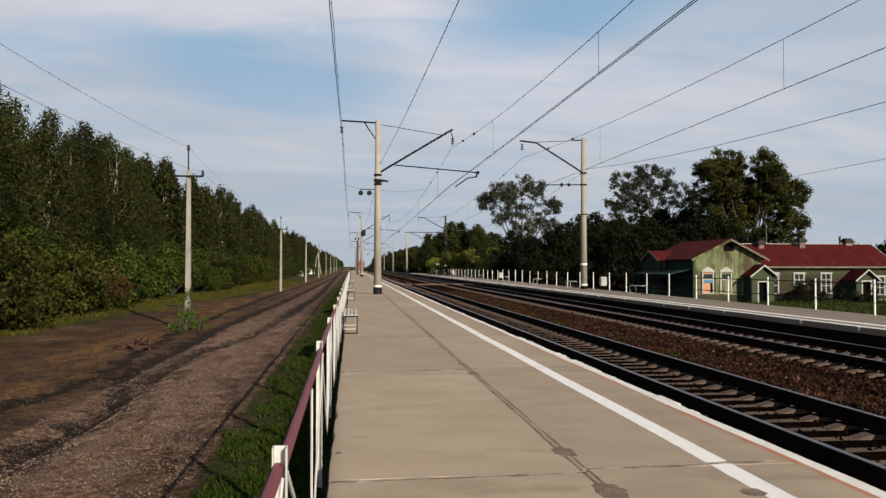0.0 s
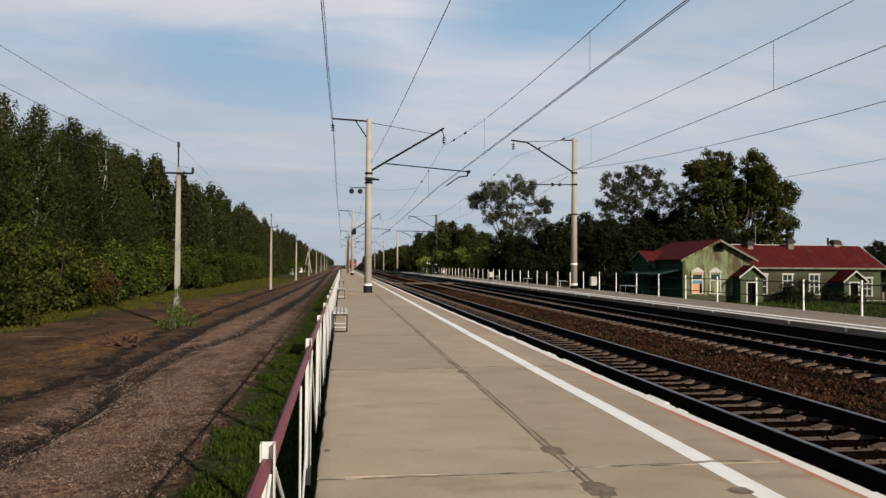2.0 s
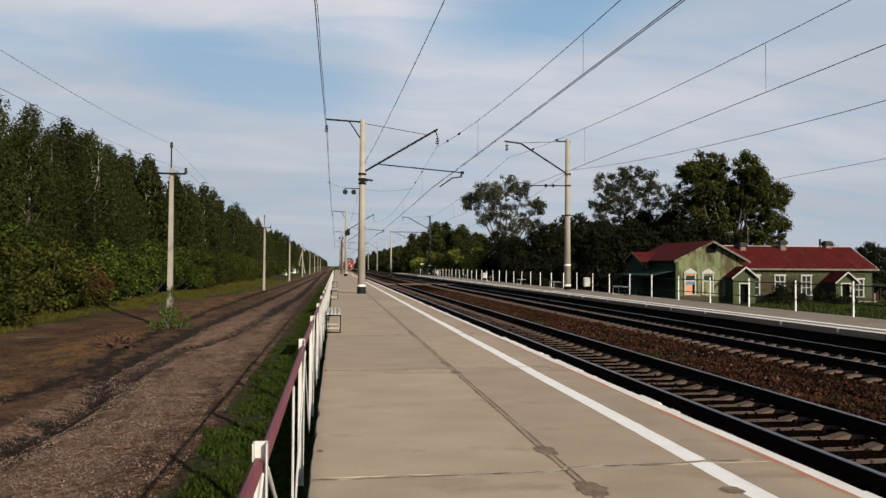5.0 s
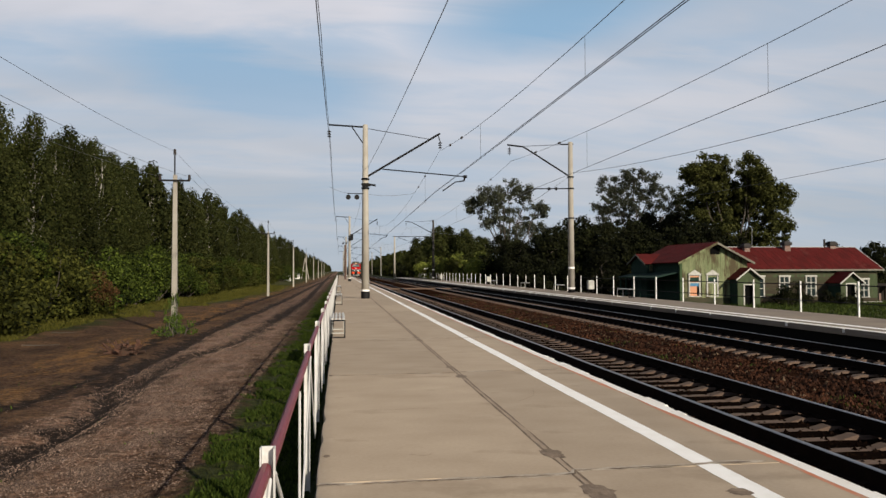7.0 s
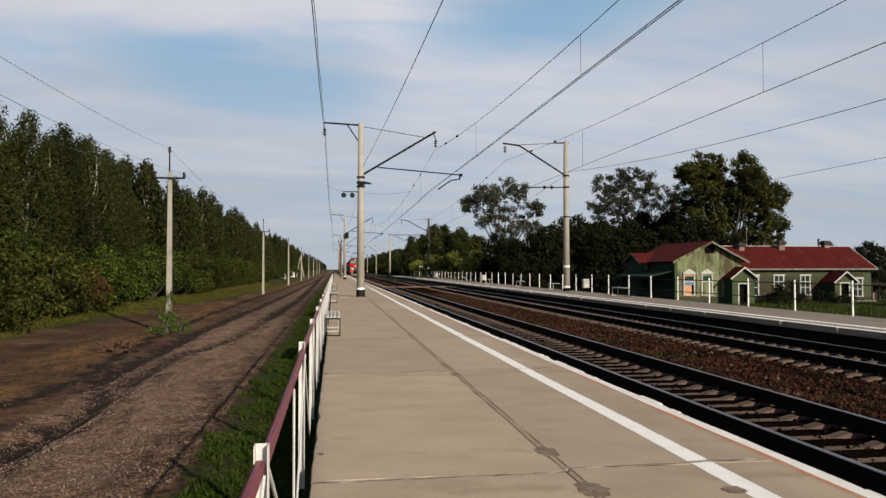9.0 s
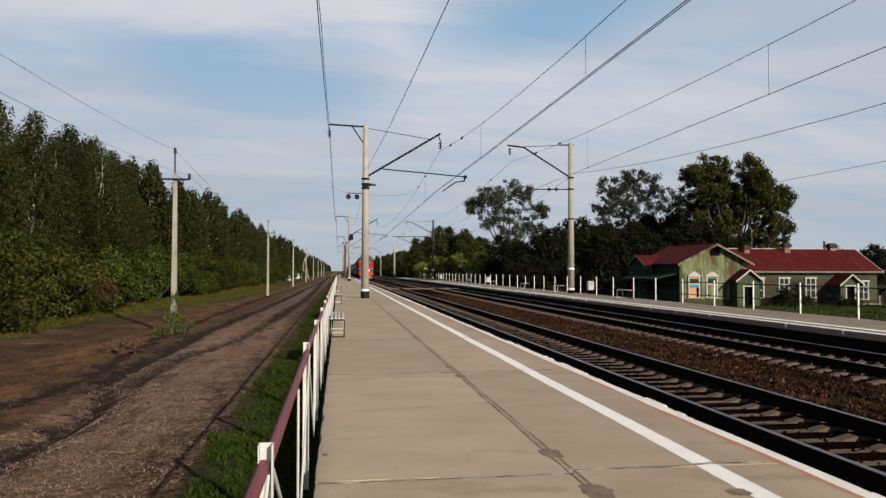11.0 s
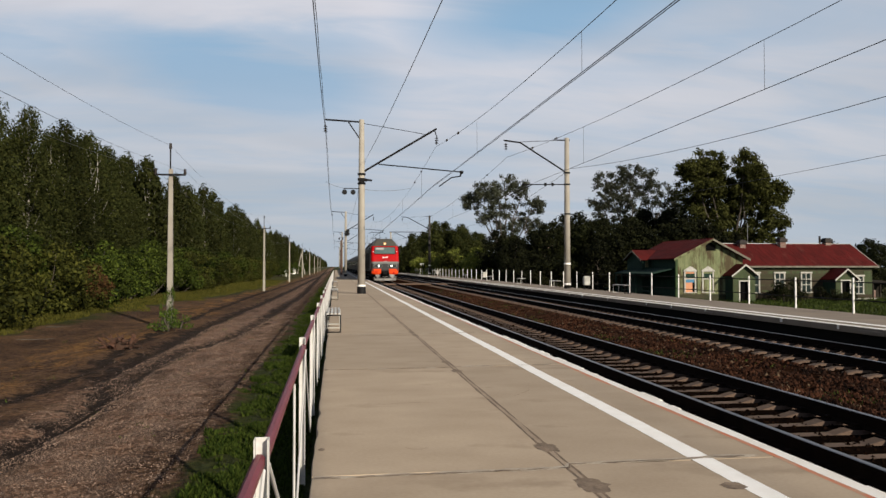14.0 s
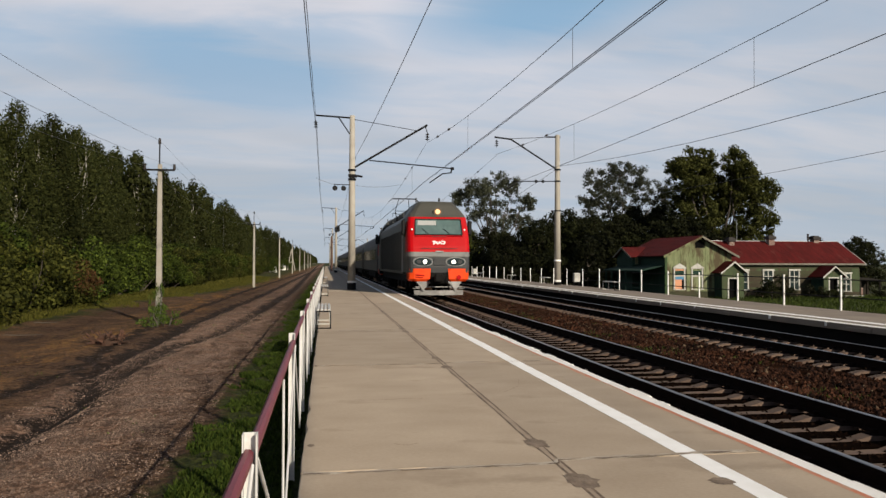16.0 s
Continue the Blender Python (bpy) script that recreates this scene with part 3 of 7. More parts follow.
def build_ground():
    xs = [-3000, -1200, -500, -200, -100, -60, -40, -30, -25, -20, -17, -15, -13, -12, -11, -10] + [-9 + 0.16 * i for i in range(55)] + [-0.15, 0.5, 4, 9, 14, 16.4, 17, 18.5, 20, 23, 26, 30, 40, 60, 100, 200, 500, 1200, 3000]
    ys = [-3000, -1000, -300, -100, -40, -15, -5, 0] + [1 + 0.3 * i for i in range(100)] + [31 + i for i in range(40)] + [75, 80, 90, 110, 140, 180, 240, 320, 450, 700, 1200, 2000, 4000]
    me = bpy.data.meshes.new("ground")
    verts = [(x, y, ground_height(x, y)) for y in ys for x in xs]
    n = len(xs)
    me.from_pydata(verts, [], [(j * n + i, j * n + i + 1, (j + 1) * n + i + 1, (j + 1) * n + i) for j in range(len(ys) - 1) for i in range(n - 1)])
    me.materials.append(ground_mat())
    me.shade_smooth()
    tagged(new("ground", me), "bare brown earth, gravel track and grass beside the railway", "ground", kind="structure")


build_ground()


def build_ballast():
    bm = B()
    prism(bm, [(3.7, -0.79), (3.75, -0.47), (7.2, -0.47), (7.9, -0.52), (8.6, -0.50), (9.4, -0.47), (12.8, -0.47), (12.9, -0.79)], -30, 700)
    bed = tagged(part("ballast_bed", bm, M["ballast"]), "dark brown stone ballast bed under two tracks", "ballast", kind="structure")
    # track beds, near-black to hold the shade between sleepers
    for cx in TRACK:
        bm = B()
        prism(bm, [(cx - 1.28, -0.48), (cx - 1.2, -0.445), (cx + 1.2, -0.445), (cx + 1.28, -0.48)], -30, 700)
        tagged(part("track_bed", bm, M["oily"]), "oily ballast between the rails, blackened for the shade between sleepers", "ballast", kind="structure")
    # loose stones, joined
    rng = np.random.default_rng(4)
    count = 34000
    ys = 5 + 60 * rng.random(count) ** 1.7
    xs = 3.8 + 8.9 * rng.random(count)
    xs[: count // 2] = 7.0 + 2.6 * rng.random(count // 2)
    s = rng.uniform(0.02, 0.045, count) * np.where(rng.random(count) < 0.06, 1.35, 0.9)
    base = np.array([(1, 0, 0), (-1, 0, 0), (0, 1, 0), (0, -1, 0), (0, 0, 1), (0, 0, -1)], float)
    faces = np.array([(0, 2, 4), (2, 1, 4), (1, 3, 4), (3, 0, 4), (2, 0, 5), (1, 2, 5), (3, 1, 5), (0, 3, 5)])
    jit = base[None] * s[:, None, None] * rng.uniform(0.6, 1.4, (count, 6, 3)) + rng.normal(0, 0.006, (count, 6, 3))
    ang = rng.uniform(0, 6.28, count)
    c, sn = np.cos(ang)[:, None], np.sin(ang)[:, None]
    jx, jy = jit[..., 0] * c - jit[..., 1] * sn, jit[..., 0] * sn + jit[..., 1] * c
    lump = np.array([noise.noise((a * 2.2, b * 1.3, 6)) for a, b in zip(xs, ys)])
    zb = np.where((xs > 7.2) & (xs < 9.4), -0.47 + 0.06 * lump, -0.452)
    v = np.stack([jx + xs[:, None], jy + ys[:, None], jit[..., 2] + zb[:, None]], -1).reshape(-1, 3)
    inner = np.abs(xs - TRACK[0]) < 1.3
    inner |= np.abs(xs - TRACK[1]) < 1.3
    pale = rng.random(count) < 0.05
    for pick, key, label in ((~inner & ~pale, "stones", "loose reddish brown ballast stones between the tracks"), (~inner & pale, "pale_stones", "paler grey brown ballast stones between the tracks"), (inner, "oily_shaded_stones", "oily ballast stones between the rails, blackened for shade")):
        me = bpy.data.meshes.new("ballast_stones")
        cells = v.reshape(-1, 6, 3)[pick]
        fp = (faces[None] + (np.arange(len(cells)) * 6)[:, None, None]).reshape(-1, 3)
        me.from_pydata(cells.reshape(-1, 3).tolist(), [], fp.tolist())
        me.materials.append(M[key])
        tagged(new("ballast_stones", me), label, "stones", kind="stuff")
    return bed


build_ballast()

SLEEPER = bpy.data.meshes.new("sleeper")


def sleeper_mesh():
    # tapered concrete sleeper, deeper rail seats and a lower waist
    bm = B()
    xs = [-1.35, -1.2, -0.55, -0.35, 0.35, 0.55, 1.2, 1.35]
    top = [0.0, 0.035, 0.05, 0.0, 0.0, 0.05, 0.035, 0.0]
    rings = []
    for x, t in zip(xs, top):
        rings.append([bm.verts.new(p) for p in ((x, -0.15, -0.16), (x, -0.10, t - 0.02), (x, -0.085, t), (x, 0.085, t), (x, 0.10, t - 0.02), (x, 0.15, -0.16))])
    for a, b in zip(rings, rings[1:]):
        for i in range(6):
            bm.faces.new((a[i], b[i], b[(i + 1) % 6], a[(i + 1) % 6]))
    bm.faces.new(rings[0]), bm.faces.new(rings[-1][::-1])
    bmesh.ops.recalc_face_normals(bm, faces=bm.faces)
    bm.to_mesh(SLEEPER)
    bm.free()
    SLEEPER.materials.append(M["sleeper"])


sleeper_mesh()


def build_track(cx, name, y_near):
    t = thing(name, cx, 0, RAIL_Z, "broad gauge railway track with dark rusty rails on concrete sleepers", "railway track", "tracks", "structure")
    for side in (-1, 1):
        x = side * 0.797
        bm = B()
        prism(bm, [(x - 0.075, -0.18), (x + 0.075, -0.18), (x + 0.07, -0.165), (x + 0.012, -0.15), (x + 0.012, -0.045), (x + 0.036, -0.035), (x + 0.037, -0.006),
                   (x - 0.037, -0.006), (x - 0.036, -0.035), (x - 0.012, -0.045), (x - 0.012, -0.15), (x - 0.07, -0.165)], -30, 700)
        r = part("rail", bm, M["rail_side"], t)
        bm = B()
        prism(bm, [(x - 0.035, -0.006), (x + 0.035, -0.006), (x + 0.028, 0.0), (x - 0.028, 0.0)], -30, 700)
        part("running_surface", bm, M["rail_top"], r, "polished steel rail head")
    for i in range(150):
        again("sleeper", SLEEPER, t, random.uniform(-0.015, 0.015), y_near + 0.543 * i, -0.232, pose(0, 0, 0, 0, 0, random.uniform(-0.6, 0.6)))
    bm = B()
    for i in range(500):
        y = y_near + 0.543 * (150 + i)
        box(bm, -1.35, 1.35, y - 0.1, y + 0.1, -0.34, -0.2)
    tagged(part("far_sleepers", bm, M["sleeper"], t), kind="stuff")
    # rail fastenings
    me = bpy.data.meshes.new("fastening")
    bm = B()
    box(bm, -0.19, 0.19, -0.07, 0.07, -0.19, -0.165)
    box(bm, -0.15, -0.08, -0.035, 0.035, -0.165, -0.12)
    box(bm, 0.08, 0.15, -0.035, 0.035, -0.165, -0.12)
    bm.to_mesh(me)
    bm.free()
    me.materials.append(M["rail_side"])
    for i in range(60):
        for side in (-1, 1):
            again("fastening", me, t, side * 0.797, y_near + 0.543 * i, 0)
    return t


build_track(TRACK[0], "railway_track", 5.3)
build_track(TRACK[1], "railway_track", 9.6)


# ---- platforms ----
def slab_mesh(name, w, ln, thick, seed, material):
    """A concrete slab with a chipped, uneven rim."""
    rnd = random.Random(seed)
    bm = B()
    nx, ny = 10, 24
    rim = []
    for i in range(nx):
        rim.append((w * i / nx, 0))
    for i in range(ny):
        rim.append((w, ln * i / ny))
    for i in range(nx):
        rim.append((w - w * i / nx, ln))
    for i in range(ny):
        rim.append((0, ln - ln * i / ny))
    pts = []
    for k, (x, y) in enumerate(rim):
        deep = rnd.uniform(0.0, 0.008) + (0.022 if rnd.random() < 0.05 else 0)
        pts.append((min(max(x, deep), w - deep), min(max(y, deep), ln - deep)))
    top = [bm.verts.new((x, y, 0)) for x, y in pts]
    shoulder = [bm.verts.new((x + (0.008 if x > w / 2 else -0.008), y + (0.008 if y > ln / 2 else -0.008), -0.012)) for x, y in pts]
    low = [bm.verts.new((v.co.x, v.co.y, -thick)) for v in shoulder]
    bm.faces.new(top)
    n = len(pts)
    for a, b in ((top, shoulder), (shoulder, low)):
        for i in range(n):
            bm.faces.new((a[i], b[i], b[(i + 1) % n], a[(i + 1) % n]))
    bmesh.ops.recalc_face_normals(bm, faces=bm.faces)
    me = bpy.data.meshes.new(name)
    bm.to_mesh(me)
    bm.free()
    me.materials.append(material)
    return me


def ribbon(bm, x_of, wide_of, y0, y1, step, z):
    """A flat strip that follows x_of(y) with width wide_of(y)."""
    y, last = y0, None
    while y <= y1 + 1e-6:
        c, w = x_of(y), wide_of(y) / 2
        now = (bm.verts.new((c - w, y, z)), bm.verts.new((c + w, y, z)))
        if last:
            bm.faces.new((last[0], last[1], now[1], now[0]))
        last, y = now, y + step
    return bm


def build_near_platform():
    p = thing("platform_near", 0, 0, 0, "low concrete railway platform of worn slabs with painted edge", "platform", kind="structure")
    x0, xm, x1 = -0.17, 1.865, 3.85
    bm = B()
    box(bm, x0 + 0.06, x1 - 0.05, -18, 330, -0.8, -0.035)
    part("foundation", bm, M["joint"], p, "mortar bed between the slabs")
    shapes = [(slab_mesh("slab", xm - x0 - 0.012, 6.04, 0.2, s, M["concrete"]), slab_mesh("slab", x1 - xm - 0.012, 6.04, 0.2, s + 50, M["concrete"])) for s in range(4)]
    rnd = random.Random(8)
    for i in range(-3, 26):
        y = 5.9 + 6.06 * (i - 1)
        for k, xx in ((0, x0), (1, xm + 0.006)):
            turn = pose(0, 0, 0, 0, 0, rnd.uniform(-0.05, 0.05))
            again("slab", rnd.choice(shapes)[k], p, xx, y + 0.005 + (0.07 if k else 0), rnd.uniform(-0.0006, 0.0), turn)
    bm = B()
    box(bm, x0, x1, 157.5, 330, -0.2, -0.002)
    part("far_slabs", bm, M["concrete"], p)
    # mortar seams, pale, with an open crack
    rnd = random.Random(3)

    def seam_y(x, y):
        return y + (0.015 * (x - x0) if x < xm else 0.13 + 0.035 * (x - xm))

    for i in range(0, 12):
        y = 5.85 + 6.06 * i
        for key, n, name, z in (("mortar", 64, "mortar_seam", 0.0008), ("patch", 130, "crack", 0.0)):
            bm = B()
            last = None
            for k in range(n + 1):
                x = x0 + 0.02 + (x1 - x0 - 0.28) * k / n
                drift = 0.02 * noise.noise((x * 1.7, i * 5.1, 1)) + 0.012 * noise.noise((x * 6.3, i * 3.3, 2))
                yy = seam_y(x, y) + drift
                if key == "mortar":
                    w = max(0.006, 0.04 + 0.05 * noise.noise((x * 2.3, i * 2.7, 8)) + rnd.uniform(-0.01, 0.012))
                    now = [bm.verts.new((x, yy - w, z)), bm.verts.new((x, yy, z + 0.003)), bm.verts.new((x, yy + w, z))]
                else:
                    yy += -0.02 + rnd.uniform(-0.006, 0.006)
                    w = max(0.0, 0.008 + 0.024 * noise.noise((x * 5.0, i * 1.9, 12)) + rnd.uniform(-0.002, 0.003))
                    now = [bm.verts.new((x, yy - w, 0.0046)), bm.verts.new((x, yy + w, 0.0046))]
                if last and (key == "mortar" or w):
                    for c in range(len(now) - 1):
                        bm.faces.new((last[c], now[c], now[c + 1], last[c + 1]))
                last = now
            part(name, bm, M[key], p)
    # long seam between the slab rows: two broken cracks with filled holes
    for off, ln, ph in ((-0.026, 120, 0.0), (0.03, 70, 1.7)):
        bm = B()
        last, y = None, 2.0
        while y < ln:
            w = 0.010 + 0.011 * noise.noise((y * 1.9, ph, 3))
            c = xm - 0.003 + off + 0.010 * noise.noise((y * 0.8, ph, 5)) + 0.006 * noise.noise((y * 4.0, ph, 6))
            now = None
            if w > 0.001:
                now = (bm.verts.new((c - w, y, 0.0014)), bm.verts.new((c + w, y, 0.0014)))
                if last:
                    bm.faces.new((last[0], last[1], now[1], now[0]))
            last, y = now, y + 0.07
        part("long_seam", bm, M["patch"], p, "dark cracked seam")
    bm = B()
    ribbon(bm, lambda y: xm, lambda y: 0.06 + 0.03 * noise.noise((y * 1.5, 0, 9)), 2, 120, 0.15, 0.0006)
    part("seam_filling", bm, mat("seam_filling", (0.37, 0.29, 0.21), 0.95, color2=(0.25, 0.19, 0.135), scale=4, fine=40, bump=0.4), p, "brownish cement filling")
    for hx, hy, rx, ry in ((1.868, 6.55, 0.10, 0.17), (1.885, 5.38, 0.115, 0.2), (1.845, 12.6, 0.07, 0.16), (1.857, 11.5, 0.085, 0.18), (1.855, 17.6, 0.08, 0.2), (1.855, 18.4, 0.08, 0.2), (2.9, 5.22, 0.09, 0.09), (1.86, 23.8, 0.08, 0.25), (1.86, 24.7, 0.08, 0.25), (-0.11, 6.75, 0.03, 0.05), (-0.13, 11.9, 0.03, 0.08)):
        bm = B()
        ring = []
        for k in range(36):
            a = k * math.pi / 18
            q = 1 + 0.35 * noise.noise((3 * math.cos(a) + hx * 9, 3 * math.sin(a) + hy, 0)) + random.uniform(-0.06, 0.06)
            ring.append(bm.verts.new((hx + rx * q * math.cos(a), hy + ry * q * math.sin(a), 0.0021)))
        bm.faces.new(ring)
        part("filled_hole", bm, M["hole_fill"], p)
    # painted lines
    bm = B()
    ribbon(bm, lambda y: 3.045 + 0.006 * math.sin(y), lambda y: 0.195 + 0.012 * noise.noise((y * 3, 1, 1)) + 0.012 * noise.noise((y * 9, 1, 2)), -6, 330, 0.12, 0.0016)
    part("white_line", bm, M["line_white"], p, "white painted safety line")
    bm = B()
    ribbon(bm, lambda y: 3.788 + 0.008 * math.sin(y * 1.3), lambda y: 0.125 + 0.03 * noise.noise((y * 1.2, 4, 1)), -6, 330, 0.15, 0.0022)
    part("edge_line", bm, M["edge_paint"], p, "white painted platform edge")
    bm = B()
    ribbon(bm, lambda y: 3.715 + 0.02 * noise.noise((y * 0.7, 2, 2)), lambda y: 0.075 + 0.06 * noise.noise((y * 0.8, 7, 3)), -6, 330, 0.2, 0.0012)
    part("orange_line", bm, M["orange"], p, "faded orange line")
    # hairline cracks and a small chipped arc
    for pts in (((0.35, 8.9), (0.62, 8.86), (0.9, 8.93), (1.15, 8.9)), ((0.62, 6.72), (0.68, 6.66), (0.76, 6.65), (0.82, 6.7)), ((0.2, 14.6), (0.7, 14.5), (1.4, 14.62)), ((2.2, 9.2), (2.5, 9.6), (2.65, 10.2)), ((0.1, 4.6), (0.5, 4.75), (1.0, 4.7), (1.5, 4.82))):
        bm = B()
        for a, b in zip(pts, pts[1:]):
            w = 0.004
            bm.faces.new([bm.verts.new((a[0], a[1] - w, 0.0012)), bm.verts.new((b[0], b[1] - w, 0.0012)), bm.verts.new((b[0], b[1] + w, 0.0012)), bm.verts.new((a[0], a[1] + w, 0.0012))])
        part("crack", bm, M["patch"], p)
    # chipped edge lip
    rnd = random.Random(5)
    bm = B()
    y = 2.0
    while y < 70:
        ln = rnd.choice((0.1, 0.18, 0.3, 0.55, 0.8, 1.0)) * rnd.uniform(0.8, 1.2)
        box(bm, x1 - 0.012, x1 + rnd.choice((0.0, 0.004, 0.02, 0.035, 0.05, 0.065)), y, y + ln - rnd.choice((0.0, 0.0, 0.05)), -0.09, 0.0012, 0.006)
        y += ln
    part("edge_lip", bm, M["edge_paint"], p, "chipped white painted lip")


build_near_platform()


def build_far_platform():
    p = thing("platform_far", 0, 0, 0.12, "low concrete platform across the tracks with white edge line", "platform", kind="structure")
    x0, x1 = 12.65, 16.35
    # recessed wall, shade under the slab edge put into its black
    bm = B()
    box(bm, x0 + 0.22, x1, -10, 170, -1.2, -0.15)
    part("foundation", bm, M["face_dark"], p, "platform wall with its shade painted near-black")
    me = slab_mesh("slab", x1 - x0, 5.98, 0.15, 77, M["concrete_far"])
    for i in range(30):
        again("slab", me, p, x0 + random.uniform(-0.02, 0.02), -8 + 6.0 * i, random.uniform(-0.008, 0))
    bm = B()
    ribbon(bm, lambda y: x0 + 0.14 + 0.02 * noise.noise((y * 0.5, 3, 3)), lambda y: 0.26 + 0.04 * noise.noise((y * 1.1, 5, 3)), -6, 170, 0.3, 0.006)
    part("edge_line", bm, M["edge_paint"], p, "white painted platform edge")
    bm = B()
    ribbon(bm, lambda y: x0 + 0.82 + 0.02 * noise.noise((y * 0.3, 1, 3)), lambda y: 0.28 + 0.05 * noise.noise((y * 0.9, 2, 3)), -6, 170, 0.3, 0.006)
    part("white_line", bm, M["line_white"], p, "white painted safety line")
    # paint runs and broken lumps along the lip
    rnd = random.Random(21)
    bm = B()
    for i in range(26):
        y = 14 + 3.3 * i + rnd.uniform(-1, 1)
        box(bm, x0 - 0.03, x0 + 0.02, y, y + rnd.uniform(0.05, 0.12), -0.1, 0.004, 0.004)
    part("paint_run", bm, M["edge_paint"], p, "white paint runs over the lip")
    bm = B()
    for i in range(20):
        y = 12 + 4.4 * i + rnd.uniform(-1.5, 1.5)
        box(bm, x0 - rnd.uniform(0.02, 0.05), x0 + 0.05, y, y + rnd.uniform(0.4, 1.6), -0.16, -0.05, 0.02)
    part("broken_lip", bm, M["concrete_far"], p, "broken concrete under the edge")


build_far_platform()


def build_crossing():
    c = thing("track_crossing", 0, 80.0, RAIL_Z, "worn timber walkway across both tracks", "crossing")
    wood = mat("crossing_timber", (0.20, 0.125, 0.08), 0.9, color2=(0.12, 0.075, 0.05), scale=2, fine=20, stretch=(0.4, 3, 1), bump=0.3)
    me = bpy.data.meshes.new("plank")
    bm = B(); box(bm, -0.12, 0.12, -1.1, 1.1, -0.12, -0.012, 0.01); bm.to_mesh(me); bm.free(); me.materials.append(wood)
    for x0, x1 in ((4.0, 4.75), (5.02, 6.35), (6.62, 10.15), (10.42, 11.75), (12.02, 12.9)):
        n = int((x1 - x0) / 0.26)
        for i in range(n):
            again("plank", me, c, x0 + 0.13 + 0.26 * i, random.uniform(-0.05, 0.05), 0)


build_crossing()


# ---- railings ----
def build_near_railing():
    r = thing("platform_railing", -0.27, 0, 0, "white steel platform railing with maroon handrail and thin cross braces", "railing")
    bm = B()
    # U-shaped steel post bolted to the platform side
    box(bm, -0.026, 0.026, 0.036, 0.042, -0.25, 1.0)
    box(bm, -0.026, -0.021, -0.004, 0.036, -0.25, 1.0)
    box(bm, 0.021, 0.026, -0.004, 0.036, -0.25, 1.0)
    post = bpy.data.meshes.new("post"); bm.to_mesh(post); bm.free(); post.materials.append(M["rail_white"])
    step = 3.18
    bm = B()
    box(bm, -0.02, 0.02, 0.043, step + 0.03, 0.895, 0.945, 0.012)
    rail = bpy.data.meshes.new("handrail"); bm.to_mesh(rail); bm.free(); rail.materials.append(M["maroon"])
    braces = []
    for a, b in (((0.02, 0.05, 0.9), (0.02, step / 2, -0.12)), ((0.02, step - 0.03, 0.9), (0.02, step / 2, -0.12)), ((0.02, step / 2, 0.9), (0.02, step / 2, -0.12))):
        bm = B()
        rod(bm, a, b, 0.008, seg=6)
        me = bpy.data.meshes.new("brace"); bm.to_mesh(me); bm.free(); me.materials.append(M["rail_white"])
        braces.append(me)
    def place(i):
        """Where a post stands: the first ones are set a little out of line."""
        return {0: 0.02, -1: 0.004}.get(i, 0.0), 3.2 + step * i + {0: -0.47, -1: -0.47, 1: 0.18}.get(i, 0.0)

    for i in range(-1, 36):
        (x, y), (x2, y2) = place(i), place(i + 1)
        bay = Matrix.Diagonal((1, (y2 - y) / step, 1, 1))
        bay[0][1] = (x2 - x) / step
        again("post", post, r, x, y, 0)
        again("handrail", rail, r, x, y, 0, bay)
        for me in braces:
            again("brace", me, r, x, y, 0, bay)


build_near_railing()


def build_far_fence():
    r = thing("platform_fence", 16.2, 0, 0.12, "white post fence with dark rails on the far platform", "fence")
    bm = B()
    box(bm, -0.023, 0.023, -0.023, 0.023, -0.1, 1.12, 0.005)
    post = bpy.data.meshes.new("post"); bm.to_mesh(post); bm.free(); post.materials.append(M["white"])
    step = 3.07
    bm = B()
    rod(bm, (0, 0, 0), (0, step, 0), 0.018, seg=6)
    rail = bpy.data.meshes.new("rail"); bm.to_mesh(rail); bm.free(); rail.materials.append(M["steel"])
    for i in range(-2, 44):
        y = 21.8 + step * i
        again("post", post, r, random.uniform(-0.03, 0.03), y, random.uniform(-0.03, 0.03))
        if i < 9:
            again("rail", rail, r, 0, y, 0.98)
            again("rail", rail, r, 0, y, 0.42)


build_far_fence()


# ---- catenary masts ----
def insulator(parent, x, y, z, n=3, r=0.125):
    bm = B()
    for i in range(n):
        bmesh.ops.create_cone(bm, cap_ends=True, segments=10, radius1=r, radius2=r * 0.35, depth=0.07, matrix=Matrix.Translation((x, y, z - 0.14 * i)))
    rod(bm, (x, y, z + 0.12), (x, y, z - 0.14 * n), 0.018)
    return part("insulator", bm, M["insul"], parent, "brown glazed insulator")


